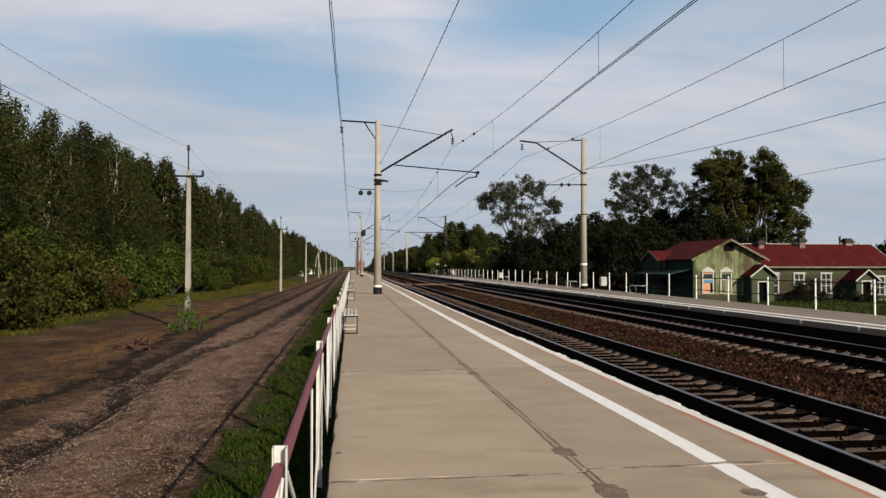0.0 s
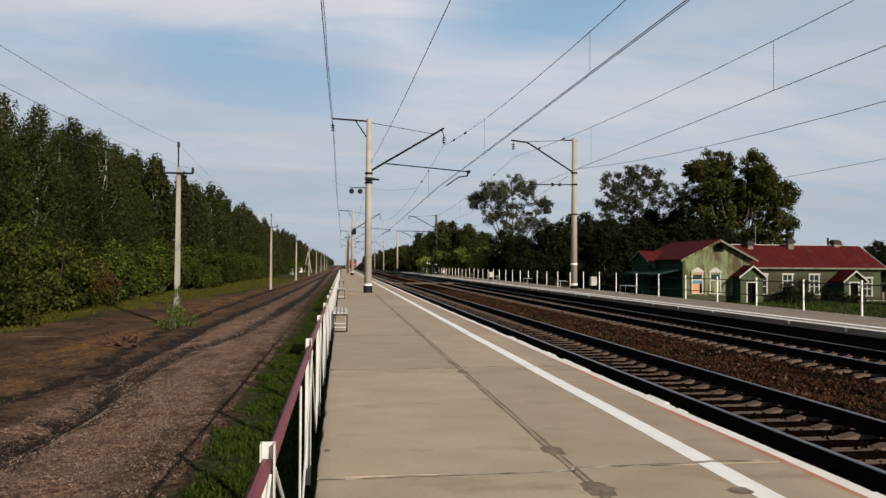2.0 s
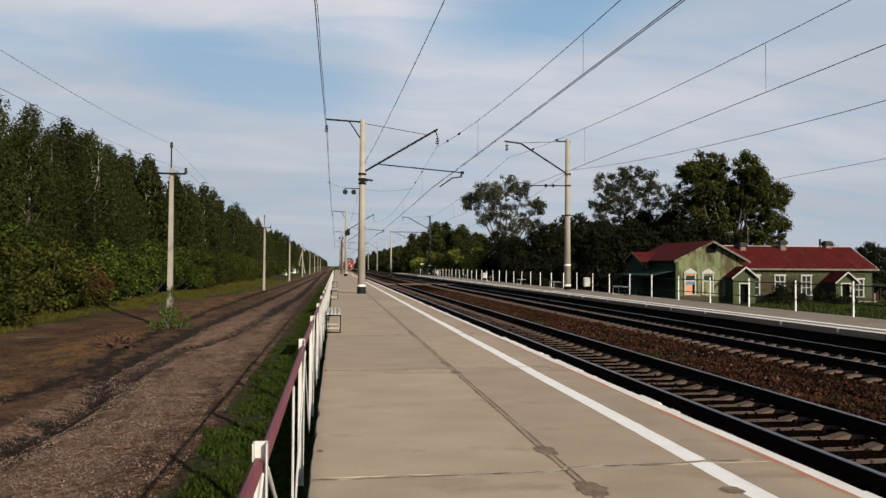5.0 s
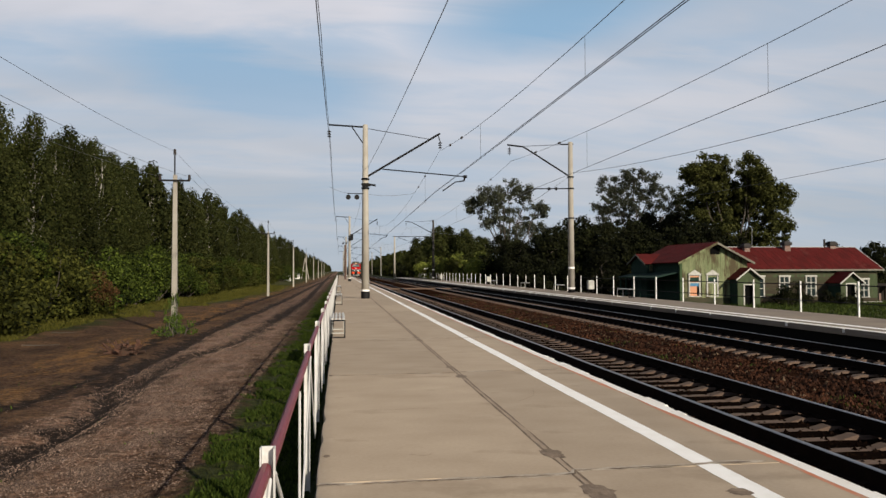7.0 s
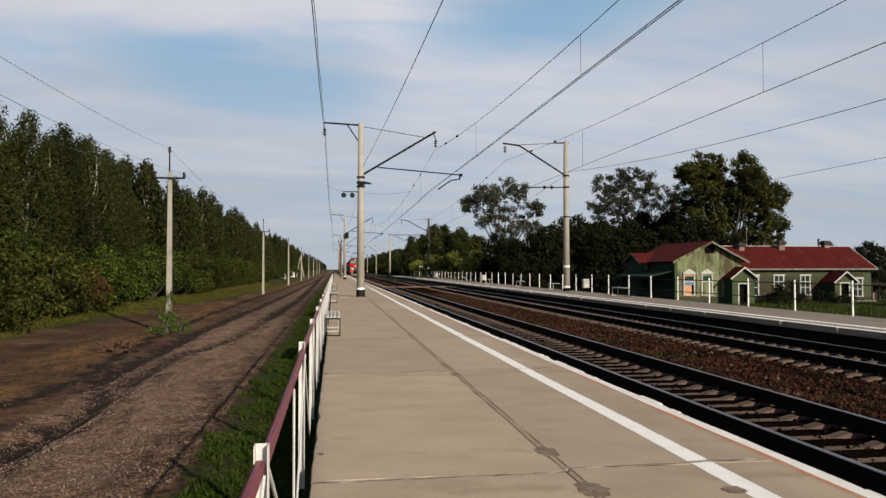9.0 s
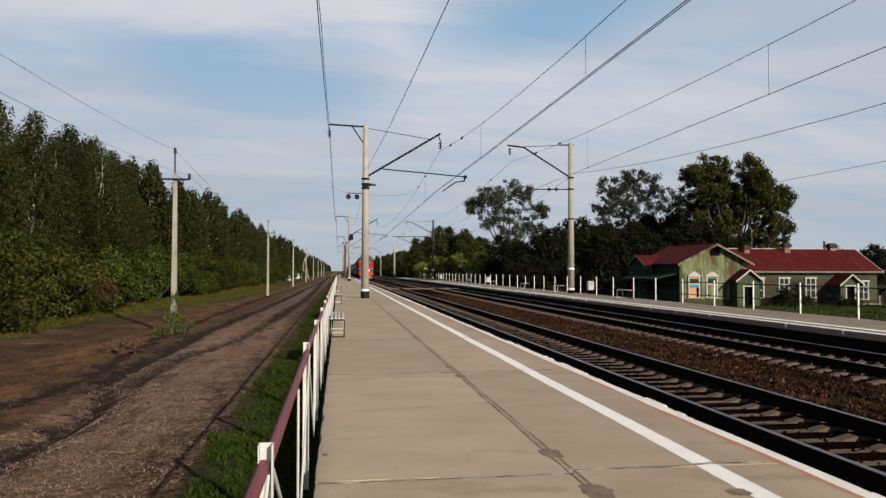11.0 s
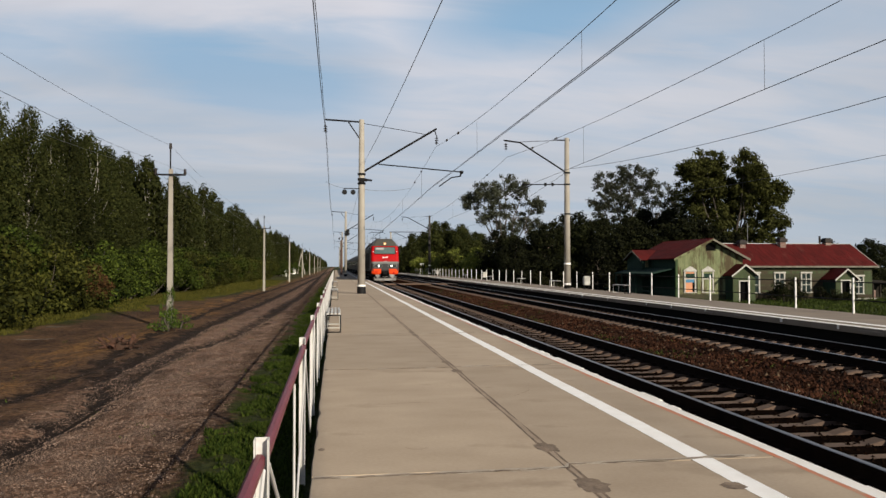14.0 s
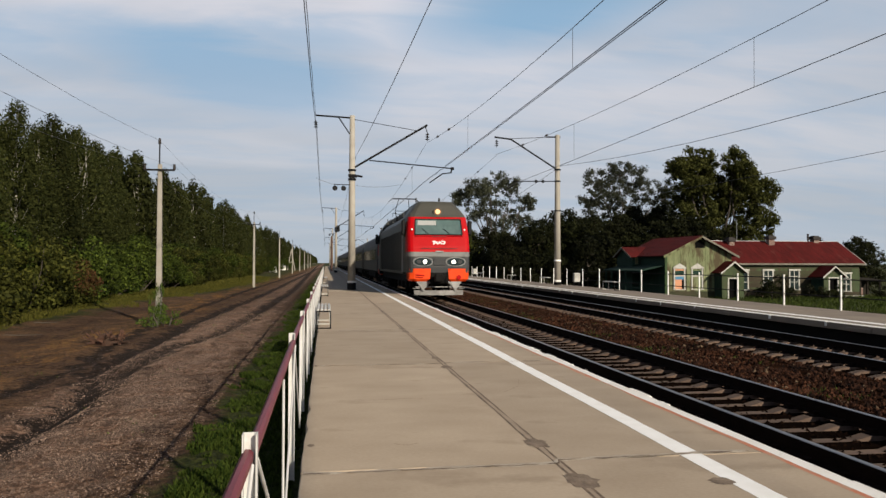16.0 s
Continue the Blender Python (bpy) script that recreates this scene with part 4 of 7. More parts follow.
def mast_left(y, x=1.53, lamps=False, reach=6.0):
    m = thing("catenary_mast", x, y, 0, "tapered concrete catenary mast with black base and steel cantilever", "catenary mast", "masts")
    bm = B(); rod(bm, (0, 0, -0.3), (0, 0, 10.28), 0.235, 0.15, 20)
    part("pole", bm, M["mast"], m, "pale concrete pole", True)
    bm = B(); rod(bm, (0, 0, -0.01), (0, 0, 0.42), 0.262, 0.255, 20)
    part("base_band", bm, M["black_paint"], m, "black painted base band")
    bm = B(); rod(bm, (0, 0, 0.42), (0, 0, 0.53), 0.258, 0.254, 20)
    part("white_ring", bm, M["white"], m, "white painted ring")
    # feeder arm towards the field
    bm = B()
    rod(bm, (0.1, 0, 10.14), (-2.15, 0, 10.24), 0.05)
    rod(bm, (-0.15, 0, 9.2), (-0.8, 0, 10.16), 0.035)
    part("feeder_arm", bm, M["steel"], m)
    insulator(m, -2.12, 0, 9.85)
    # cantilever over the track
    e = reach - x
    bm = B()
    rod(bm, (0.1, 0, 7.2), (e, 0, 9.86), 0.06)
    rod(bm, (e - 0.12, 0, 9.75), (e + 0.02, 0, 9.35), 0.03)
    part("cantilever", bm, M["steel"], m)
    bm = B(); rod(bm, (0.12, 0, 10.06), (e - 0.6, 0, 9.5), 0.018)
    part("stay", bm, M["steel"], m)
    insulator(m, e, 0, 9.3, 3)
    bm = B()
    rod(bm, (1.0, 0, 7.66), (e + 1.5, 0, 7.28), 0.035)
    rod(bm, (e + 1.5, 0, 7.3), (e + 1.44, 0, 7.0), 0.05)
    rod(bm, (e + 1.46, 0, 7.03), (e + 0.95, 0, 6.95), 0.035)
    rod(bm, (e + 0.95, 0, 6.97), (e + 0.15, 0, 6.4), 0.035)
    rod(bm, (e + 1.42, 0, 7.28), (e + 1.62, 0, 7.28), 0.09)
    part("registration_arm", bm, M["steel"], m)
    for z in (7.05, 6.75, 6.5):
        bm = B(); rod(bm, (0, 0, z - 0.05), (0, 0, z + 0.05), 0.24, 0.24, 14)
        part("clamp", bm, M["steel"], m)
    bm = B()
    box(bm, -0.22, 0.3, -0.3, -0.2, 6.6, 6.76)
    rod(bm, (0.2, -0.2, 6.72), (0.6, -0.2, 6.66), 0.06)
    part("bracket", bm, M["steel"], m)
    if lamps:
        bm = B(); rod(bm, (0, -0.1, 6.18), (-1.05, -0.1, 6.18), 0.025)
        part("lamp_bracket", bm, M["steel"], m)
        for lx in (-1.0, -0.5):
            bm = B()
            bmesh.ops.create_uvsphere(bm, u_segments=14, v_segments=8, radius=0.125, matrix=Matrix.Translation((lx, -0.12, 6.0)))
            bmesh.ops.create_cone(bm, cap_ends=True, segments=14, radius1=0.15, radius2=0.125, depth=0.1, matrix=Matrix.Translation((lx, -0.24, 5.96)) @ pose(0, 0, 0, 90))
            part("floodlight", bm, M["black_paint"], m, "black round floodlight")
    if y > 100 and lamps:
        bm = B()
        for zz in (6.75, 7.15):
            rod(bm, (0.3, -0.1, zz), (0.3, -0.55, zz), 0.26, 0.3, 12)
        box(bm, 0.05, 0.55, -0.12, 0.12, 6.45, 7.45, 0.06)
        part("signal_head", bm, M["black_paint"], m, "black two-lens signal head")
    return m


LEFT_MASTS = [(-24, 1.55), (44.85, 1.53), (120.5, 1.62), (192, 1.7), (262, 1.75), (335, 1.8)]
for my, mx in LEFT_MASTS:
    mast_left(my, mx, lamps=my in (44.85, 120.5))


def mast_right(y, x=15.5):
    m = thing("catenary_mast", x, y, 0.12, "concrete catenary mast with steel cantilever on the far platform", "catenary mast", "masts")
    bm = B(); rod(bm, (0, 0, -0.3), (0, 0, 10.14), 0.225, 0.15, 20)
    part("pole", bm, M["mast"] if y < 100 or y > 150 else mat("dark_brown_pole", (0.05, 0.045, 0.04), 0.9, color2=(0.03, 0.027, 0.024), scale=2, fine=20), m, "pale concrete pole" if y < 100 or y > 150 else "dark brown pole", True)
    bm = B(); rod(bm, (0, 0, 0.02), (0, 0, 0.2), 0.245, 0.24, 16)
    part("base_band", bm, M["face_dark"], m, "dark stained base band")
    bm = B(); rod(bm, (0, 0, 0.24), (0, 0, 0.36), 0.24, 0.238, 16)
    rod(bm, (0, 0, 1.6), (0, 0, 1.72), 0.23, 0.229, 16)
    part("white_ring", bm, M["white"], m, "white painted ring")
    e = 11.25 - x
    bm = B()
    rod(bm, (0, 0, 7.78), (e + 0.95, 0, 9.77), 0.055)
    rod(bm, (e + 0.97, 0, 9.76), (e - 0.15, 0, 9.88), 0.055)
    part("cantilever", bm, M["steel"], m)
    bm = B(); rod(bm, (0, 0, 10.0), (e + 0.9, 0, 9.8), 0.018)
    rod(bm, (0.2, 0, 10.0), (-0.7, 0, 9.98), 0.045)
    part("stay", bm, M["steel"], m)
    insulator(m, e, 0, 9.62, 3)
    bm = B()
    rod(bm, (0, 0, 7.0), (e + 1.1, 0, 6.95), 0.035)
    rod(bm, (e + 1.7, 0, 6.9), (e + 0.2, 0, 6.2), 0.03)
    for k in (-1.5, -1.0):
        rod(bm, (k - 0.06, 0, 6.98), (k + 0.06, 0, 6.98), 0.11)
    part("registration_arm", bm, M["steel"], m)
    for z in (7.0, 7.78, 5.0):
        bm = B(); rod(bm, (0, 0, z - 0.04), (0, 0, z + 0.04), 0.225, 0.225, 14)
        part("clamp", bm, M["steel"], m)
    bm = B(); rod(bm, (-0.45, 0, 5.0), (0.45, 0, 5.0), 0.03)
    part("step_bar", bm, M["steel"], m)


RIGHT_MASTS = [(-24, 15.5), (49.2, 15.45), (128, 15.9), (200, 15.0), (275, 15.0), (350, 15.0)]
for my, mx in RIGHT_MASTS:
    if my != 200:
        mast_right(my, mx)


def beam_mast(x, y):
    m = thing("catenary_mast", x, y, -0.3, "slim concrete mast with a long steel cross beam", "catenary mast", "masts")
    bm = B(); rod(bm, (0, 0, 0), (0, 0, 10.3), 0.24, 0.17, 16)
    part("pole", bm, M["mast"], m, "pale concrete pole", True)
    bm = B()
    for d in (-0.2, 0.2):
        rod(bm, (-0.4, d, 10.35), (7.8, d, 10.35), 0.07)
    for k in range(9):
        rod(bm, (-0.3 + k, -0.2, 10.35), (0.2 + k, 0.2, 10.35), 0.04)
    rod(bm, (0.9, 0, 10.2), (3.4, 0, 9.2), 0.06)
    rod(bm, (7.8, 0, 10.3), (8.6, 0, 9.7), 0.06)
    part("cross_beam", bm, M["steel"], m, "dark steel cross beam")


beam_mast(13.5, 186)


# ---- wires ----
def wire(name, pts, r, label, category="wire", group="overhead wires"):
    bm = B()
    last = None
    for k, p in enumerate(pts):
        ring = [bm.verts.new((p[0] + r * math.cos(a * 1.2566), p[1], p[2] + r * math.sin(a * 1.2566))) for a in range(5)]
        if last:
            for a in range(5):
                bm.faces.new((last[a], last[(a + 1) % 5], ring[(a + 1) % 5], ring[a]))
        last = ring
    return tagged(part(name, bm, M["wire"]), label, category, group)


def spans(nodes, sag, n=16):
    out = []
    for (x0, y0, z0), (x1, y1, z1) in zip(nodes, nodes[1:]):
        for i in range(n):
            s = i / n
            out.append((x0 + (x1 - x0) * s, y0 + (y1 - y0) * s, z0 + (z1 - z0) * s - sag * 4 * s * (1 - s)))
    return out + [nodes[-1]]


def build_wires():
    for cx, masts, zz, arms in ((5.9, LEFT_MASTS, 0.0, (0.25, -0.2)), (11.3, RIGHT_MASTS, 0.12, (0.15, -0.1))):
        mess = [(cx + 0.05, y, 8.78 + zz) for y, x in masts]
        cont = [(cx + arms[i % 2], y, 6.36 + zz * 0.3) for i, (y, x) in enumerate(masts)]
        mp = spans(mess, 1.5 if cx < 8 else 1.27)
        wire("messenger_wire", mp, 0.010, "dark steel messenger wire sagging between masts")
        wire("contact_wire", spans(cont, 0.08), 0.011, "straight dark copper contact wire")
        if cx < 8:
            wire("contact_wire", [(x + 0.06, y, z) for x, y, z in spans(cont, 0.08)], 0.010, "second dark copper contact wire")
        for i, y in enumerate((36.5, 40.3, 52.5, 57.0) if cx < 8 else (38.0, 42.8, 56.0, 61.5)):
            q = min(range(len(mp)), key=lambda k: abs(mp[k][1] - y))
            k = q if mp[q][1] <= y else q - 1
            u = (y - mp[k][1]) / (mp[k + 1][1] - mp[k][1])
            z = mp[k][2] + (mp[k + 1][2] - mp[k][2]) * u
            bm = B(); rod(bm, (cx + 0.05, y - 0.12, z), (cx + 0.05, y + 0.12, z), 0.055, seg=8)
            tagged(part("wire_clamp", bm, M["insul"]), "small dark insulator clamp on the messenger wire", "clamp", "wire clamps")
        for (y0, x0), (y1, x1) in zip(masts[:3], masts[1:4]):
            first = (-10.0, 3.9, 17.7, 31.5) if cx < 8 else (-11.0, 3.8, 18.7, 33.6)
            for y in (first if y0 < 0 else [y0 + (y1 - y0) * (k + 0.5) / 5 for k in range(5)]):
                s = (y - y0) / (y1 - y0)
                top = 8.78 + zz - (1.5 if cx < 8 else 1.27) * 4 * s * (1 - s)
                bm = B(); rod(bm, (cx + 0.05, y, 6.34), (cx + 0.05, y, top), 0.006, seg=5)
                tagged(part("dropper", bm, M["wire"]), "thin wire dropper between messenger and contact wire", "dropper", "droppers")
    wire("feeder_wire", spans([(x - 2.1, y, 9.4) for y, x in LEFT_MASTS], 1.3), 0.014, "twisted dark feeder cable on the mast arms")
    wire("feeder_wire", [(x + 0.05 + 0.01 * math.sin(i), y, z + 0.02) for i, (x, y, z) in enumerate(spans([(x - 2.1, y, 9.4) for y, x in LEFT_MASTS], 1.3, 60))], 0.01, "second strand of the feeder cable")
    wire("earth_wire", spans([(2.9, -24, 8.1)] + [(x + 0.22, y, 7.9) for y, x in LEFT_MASTS[1:]], 0.75), 0.011, "dark wire along the mast row")
    wire("jumper_wire", spans([(1.75, 44.85, 6.15), (4.5, 44.95, 6.28)], 0.12), 0.009, "thin jumper wire from a mast")
    wire("jumper_wire", spans([(-0.55, 44.75, 6.55), (0.6, 44.8, 6.2)], 0.06), 0.008, "thin jumper wire from a mast")
    wire("feeder_wire", spans([(x + 0.3, y, 8.2) for y, x in RIGHT_MASTS], 1.75), 0.012, "dark sagging feeder wire on the far masts")
    wire("power_line", spans([(25.5, -10, 7.1), (25.5, 60, 7.1), (25.5, 130, 7.1)], 0.3), 0.012, "thin dark power line beyond the far platform")


build_wires()


# ---- roadside poles ----
def roadside_pole(x, y, tall=7.3):
    m = thing("power_pole", x, y, -0.85, "pale concrete power pole with steel crossarm and dark insulators", "power pole", "roadside poles")
    bm = B()
    bm2 = bmesh.ops.create_cone(bm, cap_ends=True, segments=4, radius1=0.16, radius2=0.105, depth=6.35, matrix=Matrix.Translation((0, 0, 3.15)) @ pose(0, 0, 0, 0, 0, 45))
    bmesh.ops.bevel(bm, geom=[e for e in bm.edges], offset=0.018, segments=1, affect="EDGES")
    part("pole", bm, M["mast"], m, "square tapered concrete pole")
    bm = B()
    rod(bm, (-0.02, 0, 6.2), (-0.02, 0, 7.2), 0.028)
    part("spike", bm, M["steel"], m)
    bm = B(); box(bm, -0.58, 0.58, -0.14, -0.09, 6.05, 6.12)
    part("crossarm", bm, M["steel"], m)
    for px, pz in ((-0.02, 7.25), (-0.56, 6.22), (0.56, 6.22)):
        bm = B()
        rod(bm, (px, -0.1 if px + 0.02 else 0, pz - 0.12), (px, -0.1 if px + 0.02 else 0, pz + 0.1), 0.06, 0.045, 10)
        part("insulator", bm, M["insul"], m, "dark glazed pin insulator")


POLES = [(-6.2, -11), (-6.47, 31.2), (-6.77, 74.5), (-7.0, 119), (-7.0, 165), (-7.0, 212), (-7.0, 260), (-7.0, 310), (-7.0, 360)]
for px, py in POLES:
    roadside_pole(px, py)
for dx, z in ((-0.02, 6.42), (-0.56, 5.4), (0.56, 5.4)):
    wire("power_wire", spans([(x + dx, y, z) for x, y in POLES], 0.75), 0.0048, "thin wire between the roadside poles", group="power wires")


# ---- plants ----
def leaf_cloud(name, clumps, per, size, material, seed, flat=0.75, ragged=False):
    """Many small bent leaves scattered in a shell around the clump centres (x, y, z, radius)."""
    rng = np.random.default_rng(seed)
    n_all = [max(12, int(per * c[3] ** 2)) for c in clumps]
    cen = np.concatenate([np.repeat([c[:3]], n, 0) for c, n in zip(clumps, n_all)])
    rad = np.concatenate([np.repeat(c[3], n) for c, n in zip(clumps, n_all)])
    n = len(cen)
    d = rng.normal(size=(n, 3))
    d /= np.linalg.norm(d, axis=1)[:, None]
    reach = np.minimum(0.3 + 0.5 * np.abs(rng.normal(size=n)), rng.uniform(1.0, 1.2, n)) if ragged else rng.uniform(0.45, 1.08, n) ** 0.7
    p = cen + d * (rad * reach)[:, None] * np.array([1, 1, flat])
    a = rng.normal(size=(n, 3)) * 0.75 + d * 1.5
    a /= np.linalg.norm(a, axis=1)[:, None]
    b = np.cross(a, rng.normal(size=(n, 3)))
    b /= np.linalg.norm(b, axis=1)[:, None]
    c = np.cross(a, b)
    s = (size * rng.uniform(0.6, 1.35, n))[:, None]
    quad = np.stack([p + b * s, p + c * s * 0.6 + a * s * 0.2, p - b * s * 0.9, p - c * s * 0.6 + a * s * 0.2], 1).reshape(-1, 3)
    me = bpy.data.meshes.new(name)
    me.vertices.add(n * 4)
    me.vertices.foreach_set("co", quad.ravel())
    me.loops.add(n * 4)
    me.loops.foreach_set("vertex_index", np.arange(n * 4, dtype=np.int32))
    me.polygons.add(n)
    me.polygons.foreach_set("loop_start", np.arange(0, n * 4, 4, dtype=np.int32))
    me.update(calc_edges=True)
    me.materials.append(material)
    return me


def limb(bm, a, b, r0, r1, bend, rnd, n=4):
    a, b = Vector(a), Vector(b)
    last, r = a, r0
    for i in range(1, n + 1):
        s = i / n
        p = a.lerp(b, s) + Vector((rnd.uniform(-1, 1), rnd.uniform(-1, 1), rnd.uniform(-0.4, 0.4))) * bend * (1 if i < n else 0.3)
        rr = r0 + (r1 - r0) * s
        rod(bm, last, p, r, rr, 7)
        last, r = p, rr
    return last


def tree_meshes(kind, seed, tall, wide, bark, leaves, per, leaf, crown_from=0.25, clump=(0.7, 1.5), count=34, lean=0.3, trunk_r=0.16, point=0.0, weep=False, flat=0.75, ragged=False):
    rnd = random.Random(seed)
    bm = B()
    limb(bm, (0, 0, -0.4), (rnd.uniform(-lean, lean), rnd.uniform(-lean, lean), tall * 0.93), trunk_r, 0.025, tall * 0.012, rnd, 7)
    clumps = []
    for i in range(count):
        s = crown_from + (1 - crown_from) * (i + rnd.random()) / count
        prof = math.sin(math.pi * min(1, ((s - crown_from) / (1 - crown_from)) * 0.86 + 0.14)) ** 0.7
        prof *= 1 - point * (s - crown_from) / (1 - crown_from)
        r = wide * prof * rnd.uniform(0.25, 1.0)
        ang = i * 2.4 + rnd.uniform(-0.5, 0.5)
        p = (r * math.cos(ang), r * math.sin(ang), tall * s)
        root = max(0.15, s - rnd.uniform(0.12, 0.22))
        if i % 2 == 0:
            limb(bm, (0, 0, tall * root), p, 0.03 + 0.05 * (1 - s), 0.012, 0.12, rnd, 3)
        rad = rnd.uniform(*clump) * (0.55 + 0.6 * prof)
        clumps.append((*p, rad))
        if weep:
            for k in range(2):
                q = rnd.uniform(0.6, 1.0)
                clumps.append((p[0] * (1.0 + 0.12 * k) + rnd.uniform(-0.4, 0.4), p[1] * (1.0 + 0.12 * k) + rnd.uniform(-0.4, 0.4), p[2] - rad * (0.9 + 0.7 * k), rad * 0.55 * q))
    wood = bpy.data.meshes.new("trunk")
    bm.to_mesh(wood)
    bm.free()
    wood.materials.append(bark)
    return wood, leaf_cloud("crown", clumps, per, leaf, leaves, seed, flat, ragged)


def broad_tree(seed, lobes, bark, leaves, per, leaf, trunk_r=0.4, split=26):
    """A spreading tree: lobes (x, z, radius) filled with smaller clumps round a forked trunk."""
    rnd = random.Random(seed)
    bm = B()
    clumps = []
    fork = min(z - r for x, z, r in lobes) * 0.75
    limb(bm, (0, 0, -0.4), (0, 0, fork), trunk_r, trunk_r * 0.75, 0.1, rnd, 4)
    for x, z, r in lobes:
        r *= 1.2
        y = rnd.uniform(-0.9, 0.9) * r
        limb(bm, (0, 0, fork), (x, y, z), trunk_r * 0.4, 0.04, 0.35, rnd, 5)
        for k in range(split):
            d = Vector((rnd.gauss(0, 1), rnd.gauss(0, 1), rnd.gauss(0, 1))).normalized() * r * rnd.random() ** 0.42
            c = (x + d.x, y + d.y, z + d.z * 0.85)
            clumps.append((*c, rnd.uniform(0.32, 0.85)))
            if k % 6 == 0:
                limb(bm, (x * 0.8, y * 0.8, z - 0.4 * r), c, 0.05, 0.012, 0.15, rnd, 3)
    wood = bpy.data.meshes.new("trunk")
    bm.to_mesh(wood)
    bm.free()
    wood.materials.append(bark)
    return wood, leaf_cloud("crown", clumps, per, leaf, leaves, seed, 0.85, True)


def plant(name, meshes, x, y, label, category, group, scale=1.0, rz=0.0, z=None, sz=None):
    z = ground_height(x, y) if z is None else z
    e = thing(name, x, y, z, label, category, group, rz=rz)
    e.scale = (scale, scale, sz or scale)
    wood, leaves = meshes
    if wood:
        again("trunk", wood, e)
    again("crown", leaves, e)
    return e


def bush_meshes(seed, tall, wide, leaves, per, leaf, count=16):
    rnd = random.Random(seed)
    bm = B()
    clumps = []
    for i in range(count):
        ang, r = rnd.uniform(0, 6.28), wide * rnd.random() ** 0.6
        h = tall * rnd.uniform(0.18, 0.98) * (1 - 0.35 * (r / wide) ** 2)
        rad = rnd.uniform(0.5, 1.0) * tall * 0.24
        clumps.append((r * math.cos(ang), r * math.sin(ang), max(rad * 0.6, h - rad * 0.5), rad))
        if i % 2:
            limb(bm, (0.2 * math.cos(ang), 0.2 * math.sin(ang), -0.2), clumps[-1][:3], 0.035, 0.012, 0.12, rnd, 3)
    wood = bpy.data.meshes.new("stems")
    bm.to_mesh(wood)
    bm.free()
    wood.materials.append(M["bark"])
    return wood, leaf_cloud("crown", clumps, per, leaf, leaves, seed)


def build_left_wood():
    near = [tree_meshes("birch", s, 12.2, 2.4, M["birch"], M["leaf_birch"], 400, 0.085, 0.1, (0.55, 1.1), 54, point=0.4, weep=True, flat=1.25) for s in (11, 12, 13, 14, 17)]
    far = [tree_meshes("birch", s, 12.2, 2.5, M["birch"], M["leaf_birch"], 150, 0.17, 0.14, (0.55, 1.15), 40, point=0.5, weep=True, flat=1.2) for s in (21, 22, 23)]
    open_birch = [tree_meshes("birch", s, 11.4, 1.9, M["birch"], M["leaf_birch"], 230, 0.09, 0.3, (0.45, 0.95), 40, 0.5, 0.13, weep=True, flat=1.2) for s in (15, 16)]
    for i, (bx, by, bs) in enumerate(((-18.0, 59.5, 1.0), (-18.4, 82, 0.98))):
        plant("birch_tree", open_birch[i % 2], bx, by, "slender birch with white trunk and sparse crown", "tree", "birch wood", bs, 70 * i)
    for bx, by, bs in ((-18.6, 56.5, 0.93), (-19.0, 60.5, 0.98), (-18.8, 66.0, 0.98), (-20.5, 43.5, 1.12)):
        plant("birch_tree", near[int(by) % 5], bx, by, "tall birch with dense dark green foliage and pale trunk", "tree", "birch wood", bs, 50 * by)
    rnd = random.Random(2)
    y = 26.0
    while y < 1700:
        close = y < 95
        for row in range(3 if close else 2):
            x = -19.5 - row * 2.6 + rnd.uniform(-1.0, 1.0)
            s = rnd.uniform(0.8, 1.13) + 0.04 * row if y > 75 else rnd.uniform(0.84, 1.0) + 0.02 * row + (0.13 if y < 46 else 0)
            plant("birch_tree", rnd.choice(near if y < 75 and row < 2 else far), x, y + rnd.uniform(-1, 1) + row, "tall birch with dense dark green foliage and pale trunk", "tree", "birch wood",
                  s, rnd.uniform(0, 360))
        y += 2.7 if close else (3.6 if y < 200 else (6.0 if y < 420 else 14.0))
    # undergrowth along the wood
    kinds = [("leaf_bush", "dense green roadside bush"), ("leaf_olive", "yellowish green roadside bush"), ("leaf_bush", "dense green roadside bush"), ("leaf_rust", "small bush with rusty brown leaves")]
    shapes = [bush_meshes(31 + i, 4.3, 2.3, M[k], 430, 0.095, 22) for i, (k, l) in enumerate(kinds)]
    y, i = 20.0, 0
    while y < 130:
        k = rnd.choice((0, 0, 1, 1, 2))
        s = rnd.uniform(0.75, 1.08) * (0.55 if k == 3 else 1)
        plant("bush", shapes[k], -13.9 + rnd.uniform(-0.8, 0.8), y, kinds[k][1], "bush", "roadside bushes", s, rnd.uniform(0, 360))
        if rnd.random() < 0.75:
            plant("bush", shapes[rnd.choice((0, 2))], -17.2 + rnd.uniform(-0.8, 0.8), y + 1.2, "dense green roadside bush", "bush", "roadside bushes", rnd.uniform(0.8, 1.1), rnd.uniform(0, 360))
        y += rnd.uniform(2.0, 3.2)
    while y < 380:
        plant("bush", shapes[rnd.choice((0, 1, 2))], -14.0 + rnd.uniform(-2, 2), y, "dense green roadside bush", "bush", "roadside bushes", rnd.uniform(0.6, 1.0), rnd.uniform(0, 360))
        y += 5.5
    plant("bush", shapes[3], -13.0, 41.0, kinds[3][1], "bush", "roadside bushes", 0.62, 30)
    # shrub round the pole foot
    small = bush_meshes(55, 1.0, 0.75, M["leaf_shrub"], 1300, 0.045, 18)
    plant("shrub", small, -6.2, 29.8, "small leafy shrub at the foot of a pole", "shrub", "", 1.0)
